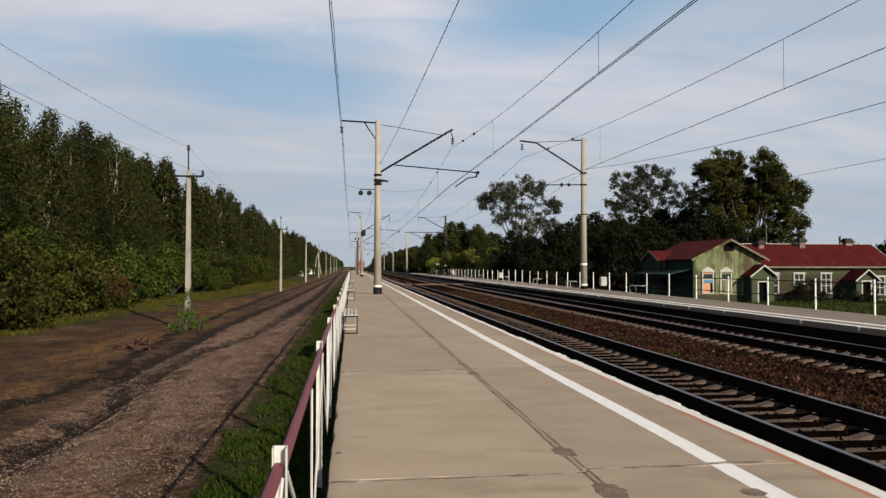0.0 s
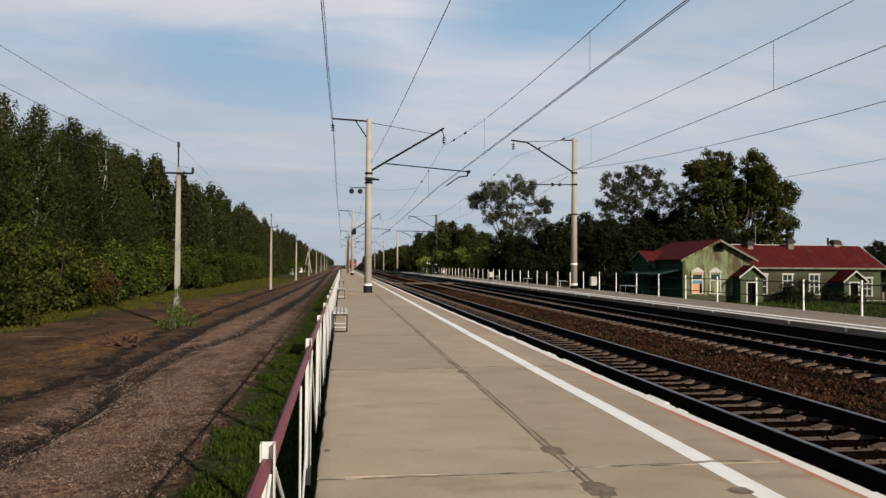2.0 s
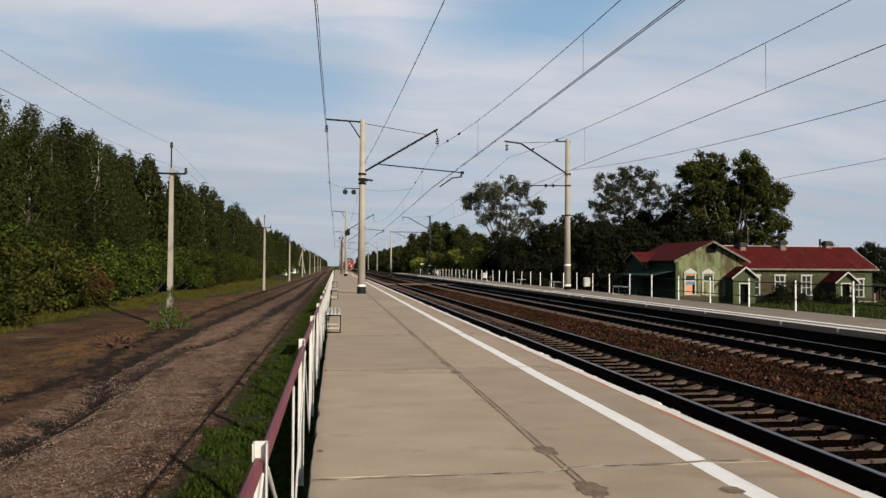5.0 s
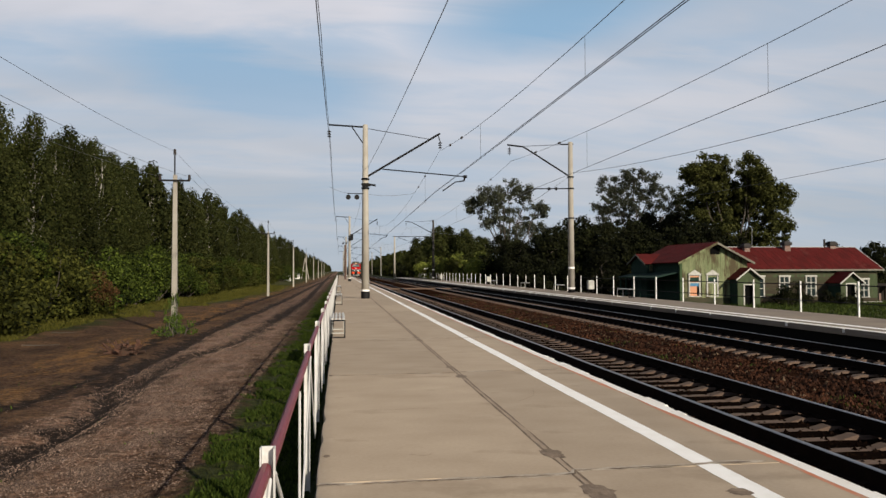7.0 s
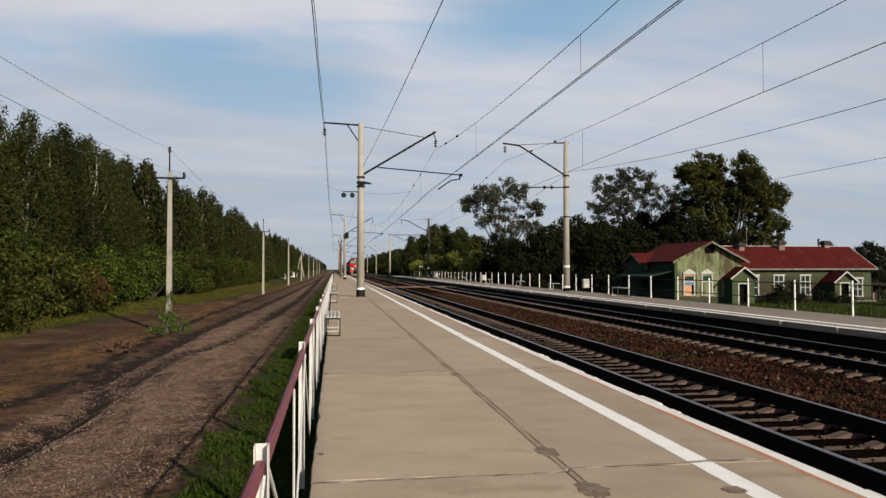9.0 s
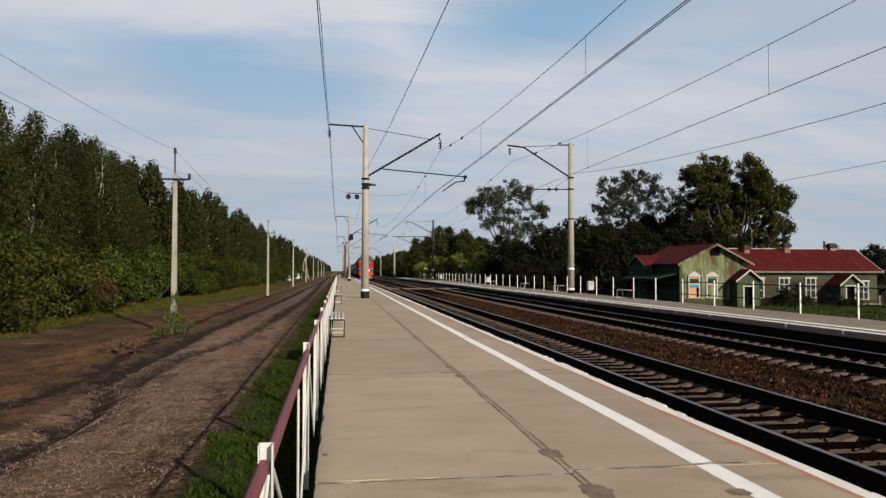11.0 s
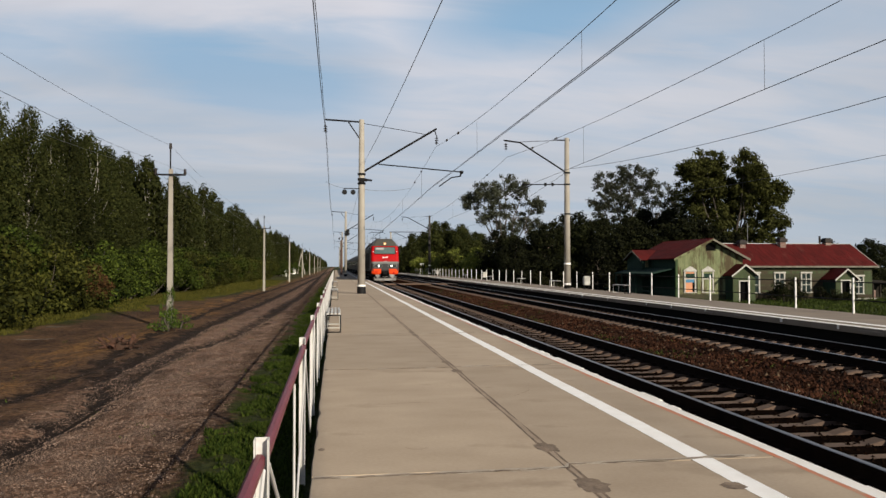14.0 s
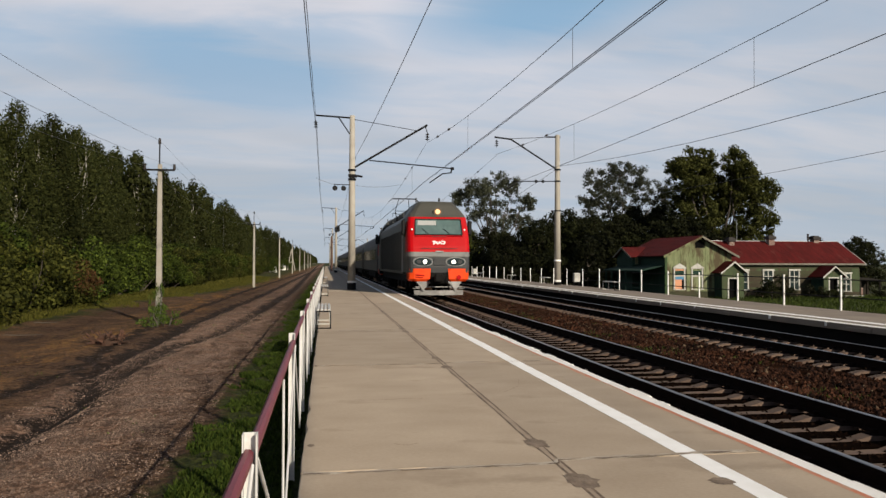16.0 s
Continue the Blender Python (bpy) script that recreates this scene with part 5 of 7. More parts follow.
    plant("shrub", small, -6.45, 31.0, "leafy shoots around the pole foot", "shrub", "", 0.42, 80, None, 2.0)


build_left_wood()


def build_right_wood():
    rnd = random.Random(6)
    willow_low = broad_tree(41, ((-5, 13.2, 1.3), (-3, 14.5, 1.5), (0, 15.6, 1.7), (2.6, 14.8, 1.6), (5, 12.4, 1.6), (-1.2, 12.6, 2.1), (2.2, 11.4, 2.2), (-3.2, 10.6, 1.6), (0, 8.6, 2.0), (4, 9.0, 1.7), (-1, 6.2, 1.6)),
                            M["bark"], M["leaf_grey"], 190, 0.14)
    willow_wide = broad_tree(42, ((-5.7, 12, 1.7), (-3.7, 15.2, 1.7), (-0.6, 16.5, 1.9), (2.3, 15.8, 2.0), (4.8, 13.3, 2.2), (6.4, 10.8, 1.9), (-3, 12, 2.2), (0.8, 12.6, 2.6), (-6.2, 9, 1.8), (3.5, 9.8, 2.6), (-1.5, 8.6, 2.6), (6, 7.6, 2.0)),
                             M["bark"], M["leaf_grey"], 200, 0.14, split=32)
    poplar = broad_tree(43, ((-5.4, 14.5, 1.5), (-2.7, 15.7, 1.9), (0.6, 14.8, 2.0), (3.4, 14.2, 1.8), (5.2, 11.9, 1.9), (1.6, 12.9, 2.2), (-1.6, 13.4, 2.2), (1.2, 9.8, 2.8), (3.0, 11.6, 2.2), (2.4, 6.6, 2.3), (-3.6, 13.4, 1.8), (-2.2, 9.8, 2.6), (-4.5, 11.7, 2.4), (-0.6, 11.2, 3.0), (3.6, 10.6, 2.5), (3.9, 8.0, 2.0), (-3.4, 8.1, 2.7), (0.6, 7.4, 2.7), (-1.4, 5.2, 2.4)),
                        M["bark"], M["leaf_poplar"], 250, 0.15, 0.5, 44)
    mid = [tree_meshes("tree", s, 10, 3.4, M["bark"], M["leaf_shaded"], 100, 0.2, 0.08, (0.8, 1.6), 38, ragged=True) for s in (45, 46)]
    olive = [bush_meshes(47, 6.5, 4.5, M["leaf_olive"], 120, 0.2, 26), bush_meshes(48, 6.5, 4.2, M["leaf_shaded"], 120, 0.2, 26)]
    # lighter line-side copies, sunlight put into the leaf colour
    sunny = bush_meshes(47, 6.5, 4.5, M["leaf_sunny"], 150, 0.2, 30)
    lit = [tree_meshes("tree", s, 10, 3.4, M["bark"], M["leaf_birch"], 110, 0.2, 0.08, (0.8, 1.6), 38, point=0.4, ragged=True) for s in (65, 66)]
    plant("poplar_tree", poplar, 50.0, 90, "large dark green poplar behind the station house", "tree", "station trees", sz=1.04)
    plant("willow_tree", willow_wide, 43.3, 106, "broad tree with airy silvery grey green foliage", "tree", "station trees")
    plant("willow_tree", willow_low, 25.7, 113, "spreading tree with silvery grey green foliage", "tree", "station trees")
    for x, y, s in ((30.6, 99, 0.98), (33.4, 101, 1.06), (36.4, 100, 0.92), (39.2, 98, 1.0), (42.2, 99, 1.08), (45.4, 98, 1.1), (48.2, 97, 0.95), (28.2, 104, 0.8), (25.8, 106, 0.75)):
        plant("tree", mid[int(x) % 2], x, y, "thicket tree behind the platform, shade painted into its dark leaves", "tree", "thicket", s, rnd.uniform(0, 360))
    # dark thicket below them and along the line, its shade painted into the leaves
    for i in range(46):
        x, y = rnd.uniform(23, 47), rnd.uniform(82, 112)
        plant("tree", rnd.choice(mid), x, y, "thicket tree behind the platform, shade painted into its dark leaves", "tree", "thicket", rnd.uniform(0.6, 0.9), rnd.uniform(0, 360))
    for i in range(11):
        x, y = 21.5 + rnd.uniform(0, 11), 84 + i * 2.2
        plant("bush", olive[1], x, y, "leafy bush behind the far platform, leaves painted in shade", "bush", "thicket", rnd.uniform(0.5, 0.85), rnd.uniform(0, 360))
    y = 150.0
    while y < 900:
        plant("tree", rnd.choice(lit), 27 + rnd.uniform(-3, 5), y, "dark green tree beside the line", "tree", "line side trees", rnd.uniform(0.95, 1.3), rnd.uniform(0, 360))
        plant("bush", rnd.choice(olive), 22.5 + rnd.uniform(-1.5, 2), y + 2, "yellowish green bush beside the line", "bush", "line side bushes", rnd.uniform(0.6, 0.95), rnd.uniform(0, 360))
        y += 5.0 if y < 260 else (8.0 if y < 480 else 16.0)
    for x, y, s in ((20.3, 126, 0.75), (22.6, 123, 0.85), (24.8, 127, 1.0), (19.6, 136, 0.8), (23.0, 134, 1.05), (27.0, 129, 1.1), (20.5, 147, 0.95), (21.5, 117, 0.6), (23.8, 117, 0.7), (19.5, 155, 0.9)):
        plant("bush", olive[0] if y in (126, 147) else sunny, x, y, "tall olive green bush in the line-side row coloured as sunlit", "bush", "line side bushes", s, rnd.uniform(0, 360))
    plant("tree", lit[0], 21.5, 164, "dark green tree beside the line", "tree", "line side trees", 1.22, 40)
    plant("tree", lit[1], 18.5, 185, "dark green tree beside the line", "tree", "line side trees", 1.0, 140)
    for x, y, s in ((56.5, 72, 0.55), (59, 77, 0.62), (61, 71, 0.5), (55.5, 79, 0.6)):
        plant("tree", mid[1], x, y, "dark green tree beside the station house", "tree", "station trees", s, 60 * s)
    # bushes against the house
    low = bush_meshes(49, 2.2, 1.1, M["leaf_shaded"], 420, 0.09, 18)
    for x, y, s in ((40.6, 63.5, 1.15), (39.7, 63.0, 0.95), (41.5, 63.2, 0.8), (43.6, 62.6, 0.7), (44.4, 62.0, 0.6), (46.3, 63, 0.7), (51.2, 63.5, 0.6), (54.2, 64, 0.8), (39.0, 61.5, 0.6)):
        plant("bush", low, x, y, "low dark bush by the house wall", "bush", "house bushes", s, rnd.uniform(0, 360))


build_right_wood()


def blades(name, material, count, place, tall, wide, seed, label):
    rng = np.random.default_rng(seed)
    xy = place(rng, count)
    n = len(xy)
    z = np.array([ground_height(x, y) for x, y in xy])
    ang = rng.uniform(0, 6.28, n)
    lush = np.array([0.55 + 1.1 * max(0.0, noise.noise((a * 2.3, b * 1.9, 4)) + 0.35) for a, b in xy])
    h = tall * rng.uniform(0.4, 1.3, n) * lush
    w = wide * rng.uniform(0.6, 1.4, n)
    ax = np.stack([np.cos(ang), np.sin(ang), np.zeros(n)], 1)
    base = np.column_stack([xy, z - 0.02])
    lean = rng.normal(0, 0.35, (n, 2)) * h[:, None]
    tip = base + np.column_stack([lean, h])
    mid = base + np.column_stack([lean * 0.35, h * 0.55])
    v = np.stack([base - ax * w[:, None], base + ax * w[:, None], mid + ax * w[:, None] * 0.8, tip, mid - ax * w[:, None] * 0.8], 1).reshape(-1, 3)
    me = bpy.data.meshes.new(name)
    me.vertices.add(n * 5)
    me.vertices.foreach_set("co", v.ravel())
    me.loops.add(n * 5)
    me.loops.foreach_set("vertex_index", np.arange(n * 5, dtype=np.int32))
    me.polygons.add(n)
    me.polygons.foreach_set("loop_start", np.arange(0, n * 5, 5, dtype=np.int32))
    me.update(calc_edges=True)
    me.materials.append(material)
    return tagged(new(name, me), label, "grass", kind="stuff")


def build_grass():
    def strip(rng, n):
        y = 2.5 + 85 * rng.random(n) ** 1.8
        x = -0.32 - 2.0 * rng.random(n) ** 1.1
        keep = np.array([noise.noise((a * 1.6, b * 1.1, 0)) + 0.6 * noise.noise((a * 5, b * 4, 2)) for a, b in zip(x, y)]) + (x + 1.2) * 1.3 > -0.32
        return np.column_stack([x, y])[keep]

    blades("grass_strip", M["grass"], 210000, strip, 0.075, 0.012, 1, "green grass and weeds along the platform wall")

    def verge(rng, n):
        y = 18 + 110 * rng.random(n) ** 1.6
        x = -9.6 - 4.4 * rng.random(n) ** 0.7
        edge = np.clip((y - 35) / 50, 0, 1) * 3.4
        x = x + edge * rng.random(n)
        keep = np.array([noise.noise((a * 0.45, b * 0.3, 5)) for a, b in zip(x, y)]) - (x + 11.3 - edge) * 0.35 > 0
        return np.column_stack([x, y])[keep]

    blades("verge_grass", M["grass_dry"], 90000, verge, 0.14, 0.012, 2, "yellowish grass verge below the bushes")

    def specks(rng, n):
        y = 5 + 70 * rng.random(n) ** 1.7
        x = -1.6 - 7.5 * rng.random(n)
        keep = np.array([noise.noise((a * 0.9, b * 0.6, 9)) for a, b in zip(x, y)]) > 0.33
        return np.column_stack([x, y])[keep]

    blades("scattered_weeds", M["grass"], 5000, specks, 0.06, 0.012, 3, "scattered low weeds on the bare earth")

    def between_tracks(rng, n):
        y = 8 + 60 * rng.random(n) ** 1.5
        x = 7.3 + 2.0 * rng.random(n)
        keep = np.array([noise.noise((a * 1.1, b * 0.5, 15)) for a, b in zip(x, y)]) > 0.22
        return np.column_stack([x, y])[keep]

    weeds = blades("ballast_weeds", M["grass_lawn"], 5000, between_tracks, 0.07, 0.010, 6, "sparse olive weeds in the ballast between the tracks")
    weeds.location.z = 0.32

    def lawn(rng, n):
        return np.column_stack([rng.uniform(17, 58, n), rng.uniform(24, 66, n)])

    blades("lawn_grass", M["grass_lawn"], 40000, lawn, 0.22, 0.03, 4, "unmown green grass before the house")
    # loose pebbles of the road
    rng = np.random.default_rng(12)
    n = 100000
    y = 4 + 34 * rng.random(n) ** 1.8
    x = -1.8 - 3.1 * rng.random(n)
    far = rng.random(n) < 0.1
    x[far] -= 4 * rng.random(far.sum())
    z = np.array([ground_height(a, b) for a, b in zip(x, y)])
    s = 0.004 + 0.013 * rng.random(n) ** 2
    base = np.array([(1, 0, 0), (-0.5, 0.87, 0), (-0.5, -0.87, 0), (0, 0, 0.8)])
    v = base[None] * s[:, None, None] * rng.uniform(0.6, 1.3, (n, 4, 3))
    ang = rng.uniform(0, 6.28, n)
    c, sn = np.cos(ang)[:, None], np.sin(ang)[:, None]
    v = np.stack([v[..., 0] * c - v[..., 1] * sn + x[:, None], v[..., 0] * sn + v[..., 1] * c + y[:, None], v[..., 2] + z[:, None]], -1).reshape(-1, 3)
    f = (np.array([(0, 1, 3), (1, 2, 3), (2, 0, 3)])[None] + (np.arange(n) * 4)[:, None, None]).reshape(-1, 3)
    me = bpy.data.meshes.new("road_pebbles")
    me.from_pydata(v.tolist(), [], f.tolist())
    me.materials.append(mat("pebble", (0.22, 0.15, 0.112), 0.9, color2=(0.09, 0.056, 0.038), scale=2, fine=20, island=0.75))
    tagged(new("road_pebbles", me), "loose pinkish grey pebbles on the gravel track", "pebbles", kind="stuff")


build_grass()


# ---- station house ----
def window(parent, x, y, z0, z1, w, infill="glass"):
    """A window in a wall that faces -y, with a carved white surround."""
    t = 0.13
    bm = B()
    box(bm, x - w / 2 - t, x - w / 2, y - 0.07, y + 0.02, z0 - 0.1, z1, 0.01)
    box(bm, x + w / 2, x + w / 2 + t, y - 0.07, y + 0.02, z0 - 0.1, z1, 0.01)
    box(bm, x - w / 2 - t - 0.06, x + w / 2 + t + 0.06, y - 0.12, y + 0.02, z1, z1 + 0.16, 0.01)
    box(bm, x - w / 2 - t - 0.05, x + w / 2 + t + 0.05, y - 0.12, y + 0.02, z0 - 0.17, z0 - 0.1, 0.01)
    f = part("window", bm, M["white_old"], parent, "white carved window surround")
    bm = B()
    box(bm, x - w / 2, x + w / 2, y - 0.012, y - 0.004, z0 - 0.1, z1)
    part("pane", bm, M[infill], f, "dark window pane" if infill == "glass" else "boarded up window")
    bm = B()
    if infill == "glass":
        box(bm, x - 0.035, x + 0.035, y - 0.05, y - 0.014, z0 - 0.1, z1)
        for s in (0.36, 0.68):
            z = z0 + (z1 - z0) * s
            box(bm, x - w / 2, x + w / 2, y - 0.045, y - 0.016, z - 0.03, z + 0.03)
        part("sash", bm, M["white_old"], f, "white sash bars")
    return f


def gable_cap(parent, x, y, z, w):
    bm = B()
    prism(bm, [(x - w / 2, z), (x + w / 2, z), (x, z + 0.34)], y - 0.1, y + 0.01)
    part("window_pediment", bm, M["white_old"], parent, "small white pediment over a window")


def porch(h, x, y, w, deep, zg, z_eave, z_top, name="porch"):
    """A small entrance porch in front of the wall at y."""
    bm = B()
    y0 = y - deep
    door_w, door_h = 0.8, 1.85
    for a, b in ((x - w / 2, x - door_w / 2 - 0.12), (x + door_w / 2 + 0.12, x + w / 2)):
        box(bm, a, b, y0, y0 + 0.1, zg, z_eave)
    prism(bm, [(x - w / 2, z_eave), (x + w / 2, z_eave), (x, z_top - 0.06)], y0, y0 + 0.1)
    box(bm, x - door_w / 2 - 0.12, x + door_w / 2 + 0.12, y0, y0 + 0.1, zg + door_h + 0.1, z_eave)
    p = part(name, bm, M["wall_mint"], h, "green boarded entrance porch")
    for a in (x - w / 2, x + w / 2 - 0.1):
        bm = B(); box(bm, a, a + 0.1, y0 + 0.1, y, zg, z_eave)
        part("porch_side", bm, M["wall_teal"], p)
    bm = B()
    o = 0.28
    zo = z_eave - o * (z_top - z_eave) / (w / 2)
    for s in (-1, 1):
        slab_quad(bm, [(x + s * (w / 2 + o), y0 - 0.3, zo + 0.06), (x, y0 - 0.3, z_top + 0.06), (x, y + 0.9, z_top + 0.06), (x + s * (w / 2 + o), y + 0.9, zo + 0.06)], 0.06)
    part("porch_roof", bm, M["roof_red"], p, "red sheet iron porch roof")
    bm = B()
    for s in (-1, 1):
        slab_quad(bm, [(x + s * (w / 2 + o), y0 - 0.34, zo + 0.05), (x, y0 - 0.34, z_top + 0.05), (x, y0 - 0.305, z_top + 0.05), (x + s * (w / 2 + o), y0 - 0.305, zo + 0.05)], 0.15)
    part("bargeboard", bm, M["white_old"], p, "pale weathered bargeboard")
    bm = B()
    for a, b in ((x - door_w / 2 - 0.12, x - door_w / 2), (x + door_w / 2, x + door_w / 2 + 0.12)):
        box(bm, a, b, y0 - 0.04, y0 + 0.08, zg, zg + door_h)
    box(bm, x - door_w / 2 - 0.12, x + door_w / 2 + 0.12, y0 - 0.04, y0 + 0.08, zg + door_h, zg + door_h + 0.1)
    part("door_frame", bm, M["white_old"], p, "white door frame")
    bm = B(); box(bm, x - door_w / 2, x + door_w / 2, y0 + 0.3, y0 + 0.34, zg, zg + door_h)
    part("doorway", bm, M["dark_room"], p, "dark open doorway")


def planks(parent, x0, x1, y, z0, z_of, wide, material, holes=()):
    """Vertical boards on a wall that faces -y, each its own object, cut round the holes (x0, x1, z0, z1)."""
    x = x0
    rnd = random.Random(int(x0 * 10))
    while x < x1 - 0.02:
        b = min(x + wide, x1)
        top = min(z_of(x), z_of(b))
        cuts = [(z0, top)]
        for h0, h1, a, c in holes:
            if b > h0 and x < h1:
                cuts = [q for lo, hi in cuts for q in ((lo, min(hi, a)), (max(lo, c), hi)) if q[1] - q[0] > 0.05]
        d = rnd.uniform(0, 0.015)
        for lo, hi in cuts:
            bm = B()
            box(bm, x + 0.006, b - 0.006, y - 0.03 - d, y, lo, hi)
            part("plank", bm, material, parent)
        x = b


def build_house():
    X0, ZG = 30.15, -1.6
    h = thing("station_house", 0, 0, 0, "old green wooden station house with red iron roof and peeling paint", "house")
    yf, yb = 64.0, 73.3
    wx1 = 36.5
    ridge_x, ridge_z, eave_z = 33.4, 4.02, 2.42
    # gable wing
    bm = B()
    prism(bm, [(X0, ZG - 0.6), (wx1, ZG - 0.6), (wx1, eave_z), (ridge_x, ridge_z - 0.1), (X0, eave_z)], yf, yb)
    part("gable_wing_wall", bm, M["wall_bare"], h, "weathered boarded wall")

    def rake(x):
        return eave_z + (ridge_z - 0.1 - eave_z) * (1 - abs(x - ridge_x) / (ridge_x - X0 if x < ridge_x else wx1 - ridge_x))

    wins = ((31.45, "board_orange"), (33.15, "wall_yellow"))
    holes = [(x - 0.52, x + 0.52, -0.75, 1.3) for x, k in wins] + [(32.95, 33.85, 3.0, 4.3)]
    planks(h, X0, wx1, yf, ZG + 0.7, rake, 0.2, M["wall_yellow"], holes)
    bm = B(); box(bm, X0 - 0.06, wx1, yf - 0.08, yf, ZG - 0.6, ZG + 0.68)
    part("plinth", bm, M["wall_bare"], h, "green boarded plinth")
    bm = B(); box(bm, X0 - 0.09, X0 + 0.12, yf - 0.09, yf + 0.1, ZG, eave_z - 0.1)
    part("corner_board", bm, M["wall_green"], h, "green corner board")
    bm = B(); prism(bm, [(32.95, 3.0), (33.85, 3.0), (33.85, 3.45), (33.4, 3.75), (32.95, 3.45)], yf - 0.03, yf - 0.01)
    part("attic_opening", bm, M["dark_room"], h, "dark attic opening")
    for x, k in wins:
        window(h, x, yf, -0.62, 1.12, 0.86, k)
        gable_cap(h, x, yf, 1.28, 1.1)
        bm = B(); box(bm, x - 0.43, x + 0.43, yf - 0.04, yf - 0.014, 0.55, 0.95)
        part("fanlight", bm, M["wall_teal"], h, "teal window board")
        bm = B(); box(bm, x - 0.43, x + 0.43, yf - 0.06, yf - 0.014, 0.42, 0.52)
        part("transom", bm, M["white_old"], h, "white window transom")
    bm = B(); box(bm, 31.05, 31.85, yf - 0.035, yf - 0.013, 0.15, 0.42)
    part("blue_board", bm, M["blue"], h, "blue board in a window")
    bm = B(); box(bm, 31.68, 31.86, yf - 0.03, yf - 0.0125, -0.7, 0.15)
    part("window_gap", bm, M["dark_room"], h, "dark gap beside the board")
    # roof of the gable wing
    o = 0.45
    for s, xe in ((-1, X0 - o), (1, wx1 + o)):
        ze = eave_z - o * (ridge_z - eave_z) / (ridge_x - X0)
        bm = B()
        slab_quad(bm, [(xe, yf - 0.55, ze + 0.1), (ridge_x, yf - 0.55, ridge_z + 0.1), (ridge_x, yb + 0.4, ridge_z + 0.1), (xe, yb + 0.4, ze + 0.1)], 0.07)
        part("roof", bm, M["roof_red"], h, "red sheet iron roof")
        bm = B()
        slab_quad(bm, [(xe, yf - 0.6, ze + 0.08), (ridge_x, yf - 0.6, ridge_z + 0.08), (ridge_x, yf - 0.552, ridge_z + 0.08), (xe, yf - 0.552, ze + 0.08)], 0.2)
        part("bargeboard", bm, M["wall_yellow" if s < 0 else "grey_wood"], h, "pale weathered bargeboard")
        # standing seams
        n = 18
        for i in range(1, n):
            y = yf - 0.55 + (yb - yf + 0.95) * i / n
            bm = B()
            slab_quad(bm, [(xe, y - 0.02, ze + 0.112), (ridge_x, y - 0.02, ridge_z + 0.112), (ridge_x, y + 0.02, ridge_z + 0.112), (xe, y + 0.02, ze + 0.112)], 0.02)
            part("roof_seam", bm, M["roof_red"], h)
    # wall that faces the platform, with a lean-to
    # low cross bay at the far end, its slope towards the yard
    bx, by0, by1, bz = 29.25, 69.4, 73.2, 3.2
    bm = B()
    prism(bm, [(by0, ZG - 0.6), (by1, ZG - 0.6), (by1, 2.3), ((by0 + by1) / 2, bz - 0.12), (by0, 2.3)], -X0 + 0.05, -bx)
    bmesh.ops.transform(bm, matrix=Matrix(((0, -1, 0, 0), (1, 0, 0, 0), (0, 0, 1, 0), (0, 0, 0, 1))), verts=bm.verts)
    bay = part("cross_bay", bm, M["wall_teal"], h, "dark teal boarded bay")
    mid_b = (by0 + by1) / 2
    for s in (-1, 1):
        ye = mid_b + s * (by1 - by0 + 0.7) / 2
        bm = B()
        slab_quad(bm, [(bx - 0.3, ye, 2.26), (ridge_x - 1.6, ye, 2.26), (ridge_x - 1.6, mid_b, bz), (bx - 0.3, mid_b, bz)], 0.07)
        part("bay_roof", bm, M["roof_red"], bay, "red sheet iron roof")
        bm = B()
        slab_quad(bm, [(bx - 0.33, ye, 2.25), (bx - 0.302, ye, 2.25), (bx - 0.302, mid_b, bz - 0.01), (bx - 0.33, mid_b, bz - 0.01)], 0.16)
        part("bay_bargeboard", bm, M["grey_wood"], bay, "grey weathered bargeboard")
    bm = B(); box(bm, bx + 0.3, X0 - 0.3, by0 - 0.03, by0 - 0.002, 1.5, 2.2)
    part("bay_panel", bm, M["wall_yellow"], bay, "pale green panel under the eaves")
    for i in range(24):
        bm = B(); y = yf + 0.1 + 0.22 * i
        box(bm, X0 - 0.04, X0 - 0.002, y, y + 0.205, ZG, eave_z - 0.2)
        part("plank", bm, M["wall_teal"], h)
    bm = B()
    slab_quad(bm, [(X0 - 2.3, yf + 0.3, 0.95), (X0 - 0.05, yf + 0.3, 1.45), (X0 - 0.05, yb, 1.45), (X0 - 2.3, yb, 0.95)], 0.09)
    part("lean_to_roof", bm, M["wall_teal"], h, "dark lean-to porch roof")
    for y in (yf + 0.5, yf + 4, yf + 7.5, yb - 0.3):
        bm = B(); box(bm, X0 - 2.2, X0 - 2.05, y - 0.07, y + 0.07, ZG - 0.3, 0.9)
        part("porch_post", bm, M["wall_teal"], h)
        bm = B(); box(bm, X0 - 2.18, X0 - 2.1, y, y + 3.3, ZG + 0.9, ZG + 1.0)
        part("porch_rail", bm, M["wall_teal"], h)
    for y0 in (yb - 2.4,):
        bm = B(); box(bm, X0 - 0.1, X0 - 0.05, y0, y0 + 1.3, 1.3, 1.9)
        part("name_board", bm, M["galv"], h, "grey board under the eaves")
    # long wing
    lx0, lx1, ly0, ly1 = wx1 + 0.02, 51.05, 66.2, 73.5
    le, lr = 1.68, 3.85
    bm = B()
    prism(bm, [(ly0, ZG - 0.6), (ly1, ZG - 0.6), (ly1, le), ((ly0 + ly1) / 2, lr - 0.15), (ly0, le)], -lx1, -lx0)
    bmesh.ops.transform(bm, matrix=Matrix(((0, -1, 0, 0), (1, 0, 0, 0), (0, 0, 1, 0), (0, 0, 0, 1))), verts=bm.verts)
    part("long_wing_wall", bm, M["wall_bare"], h, "bare weathered board wall")
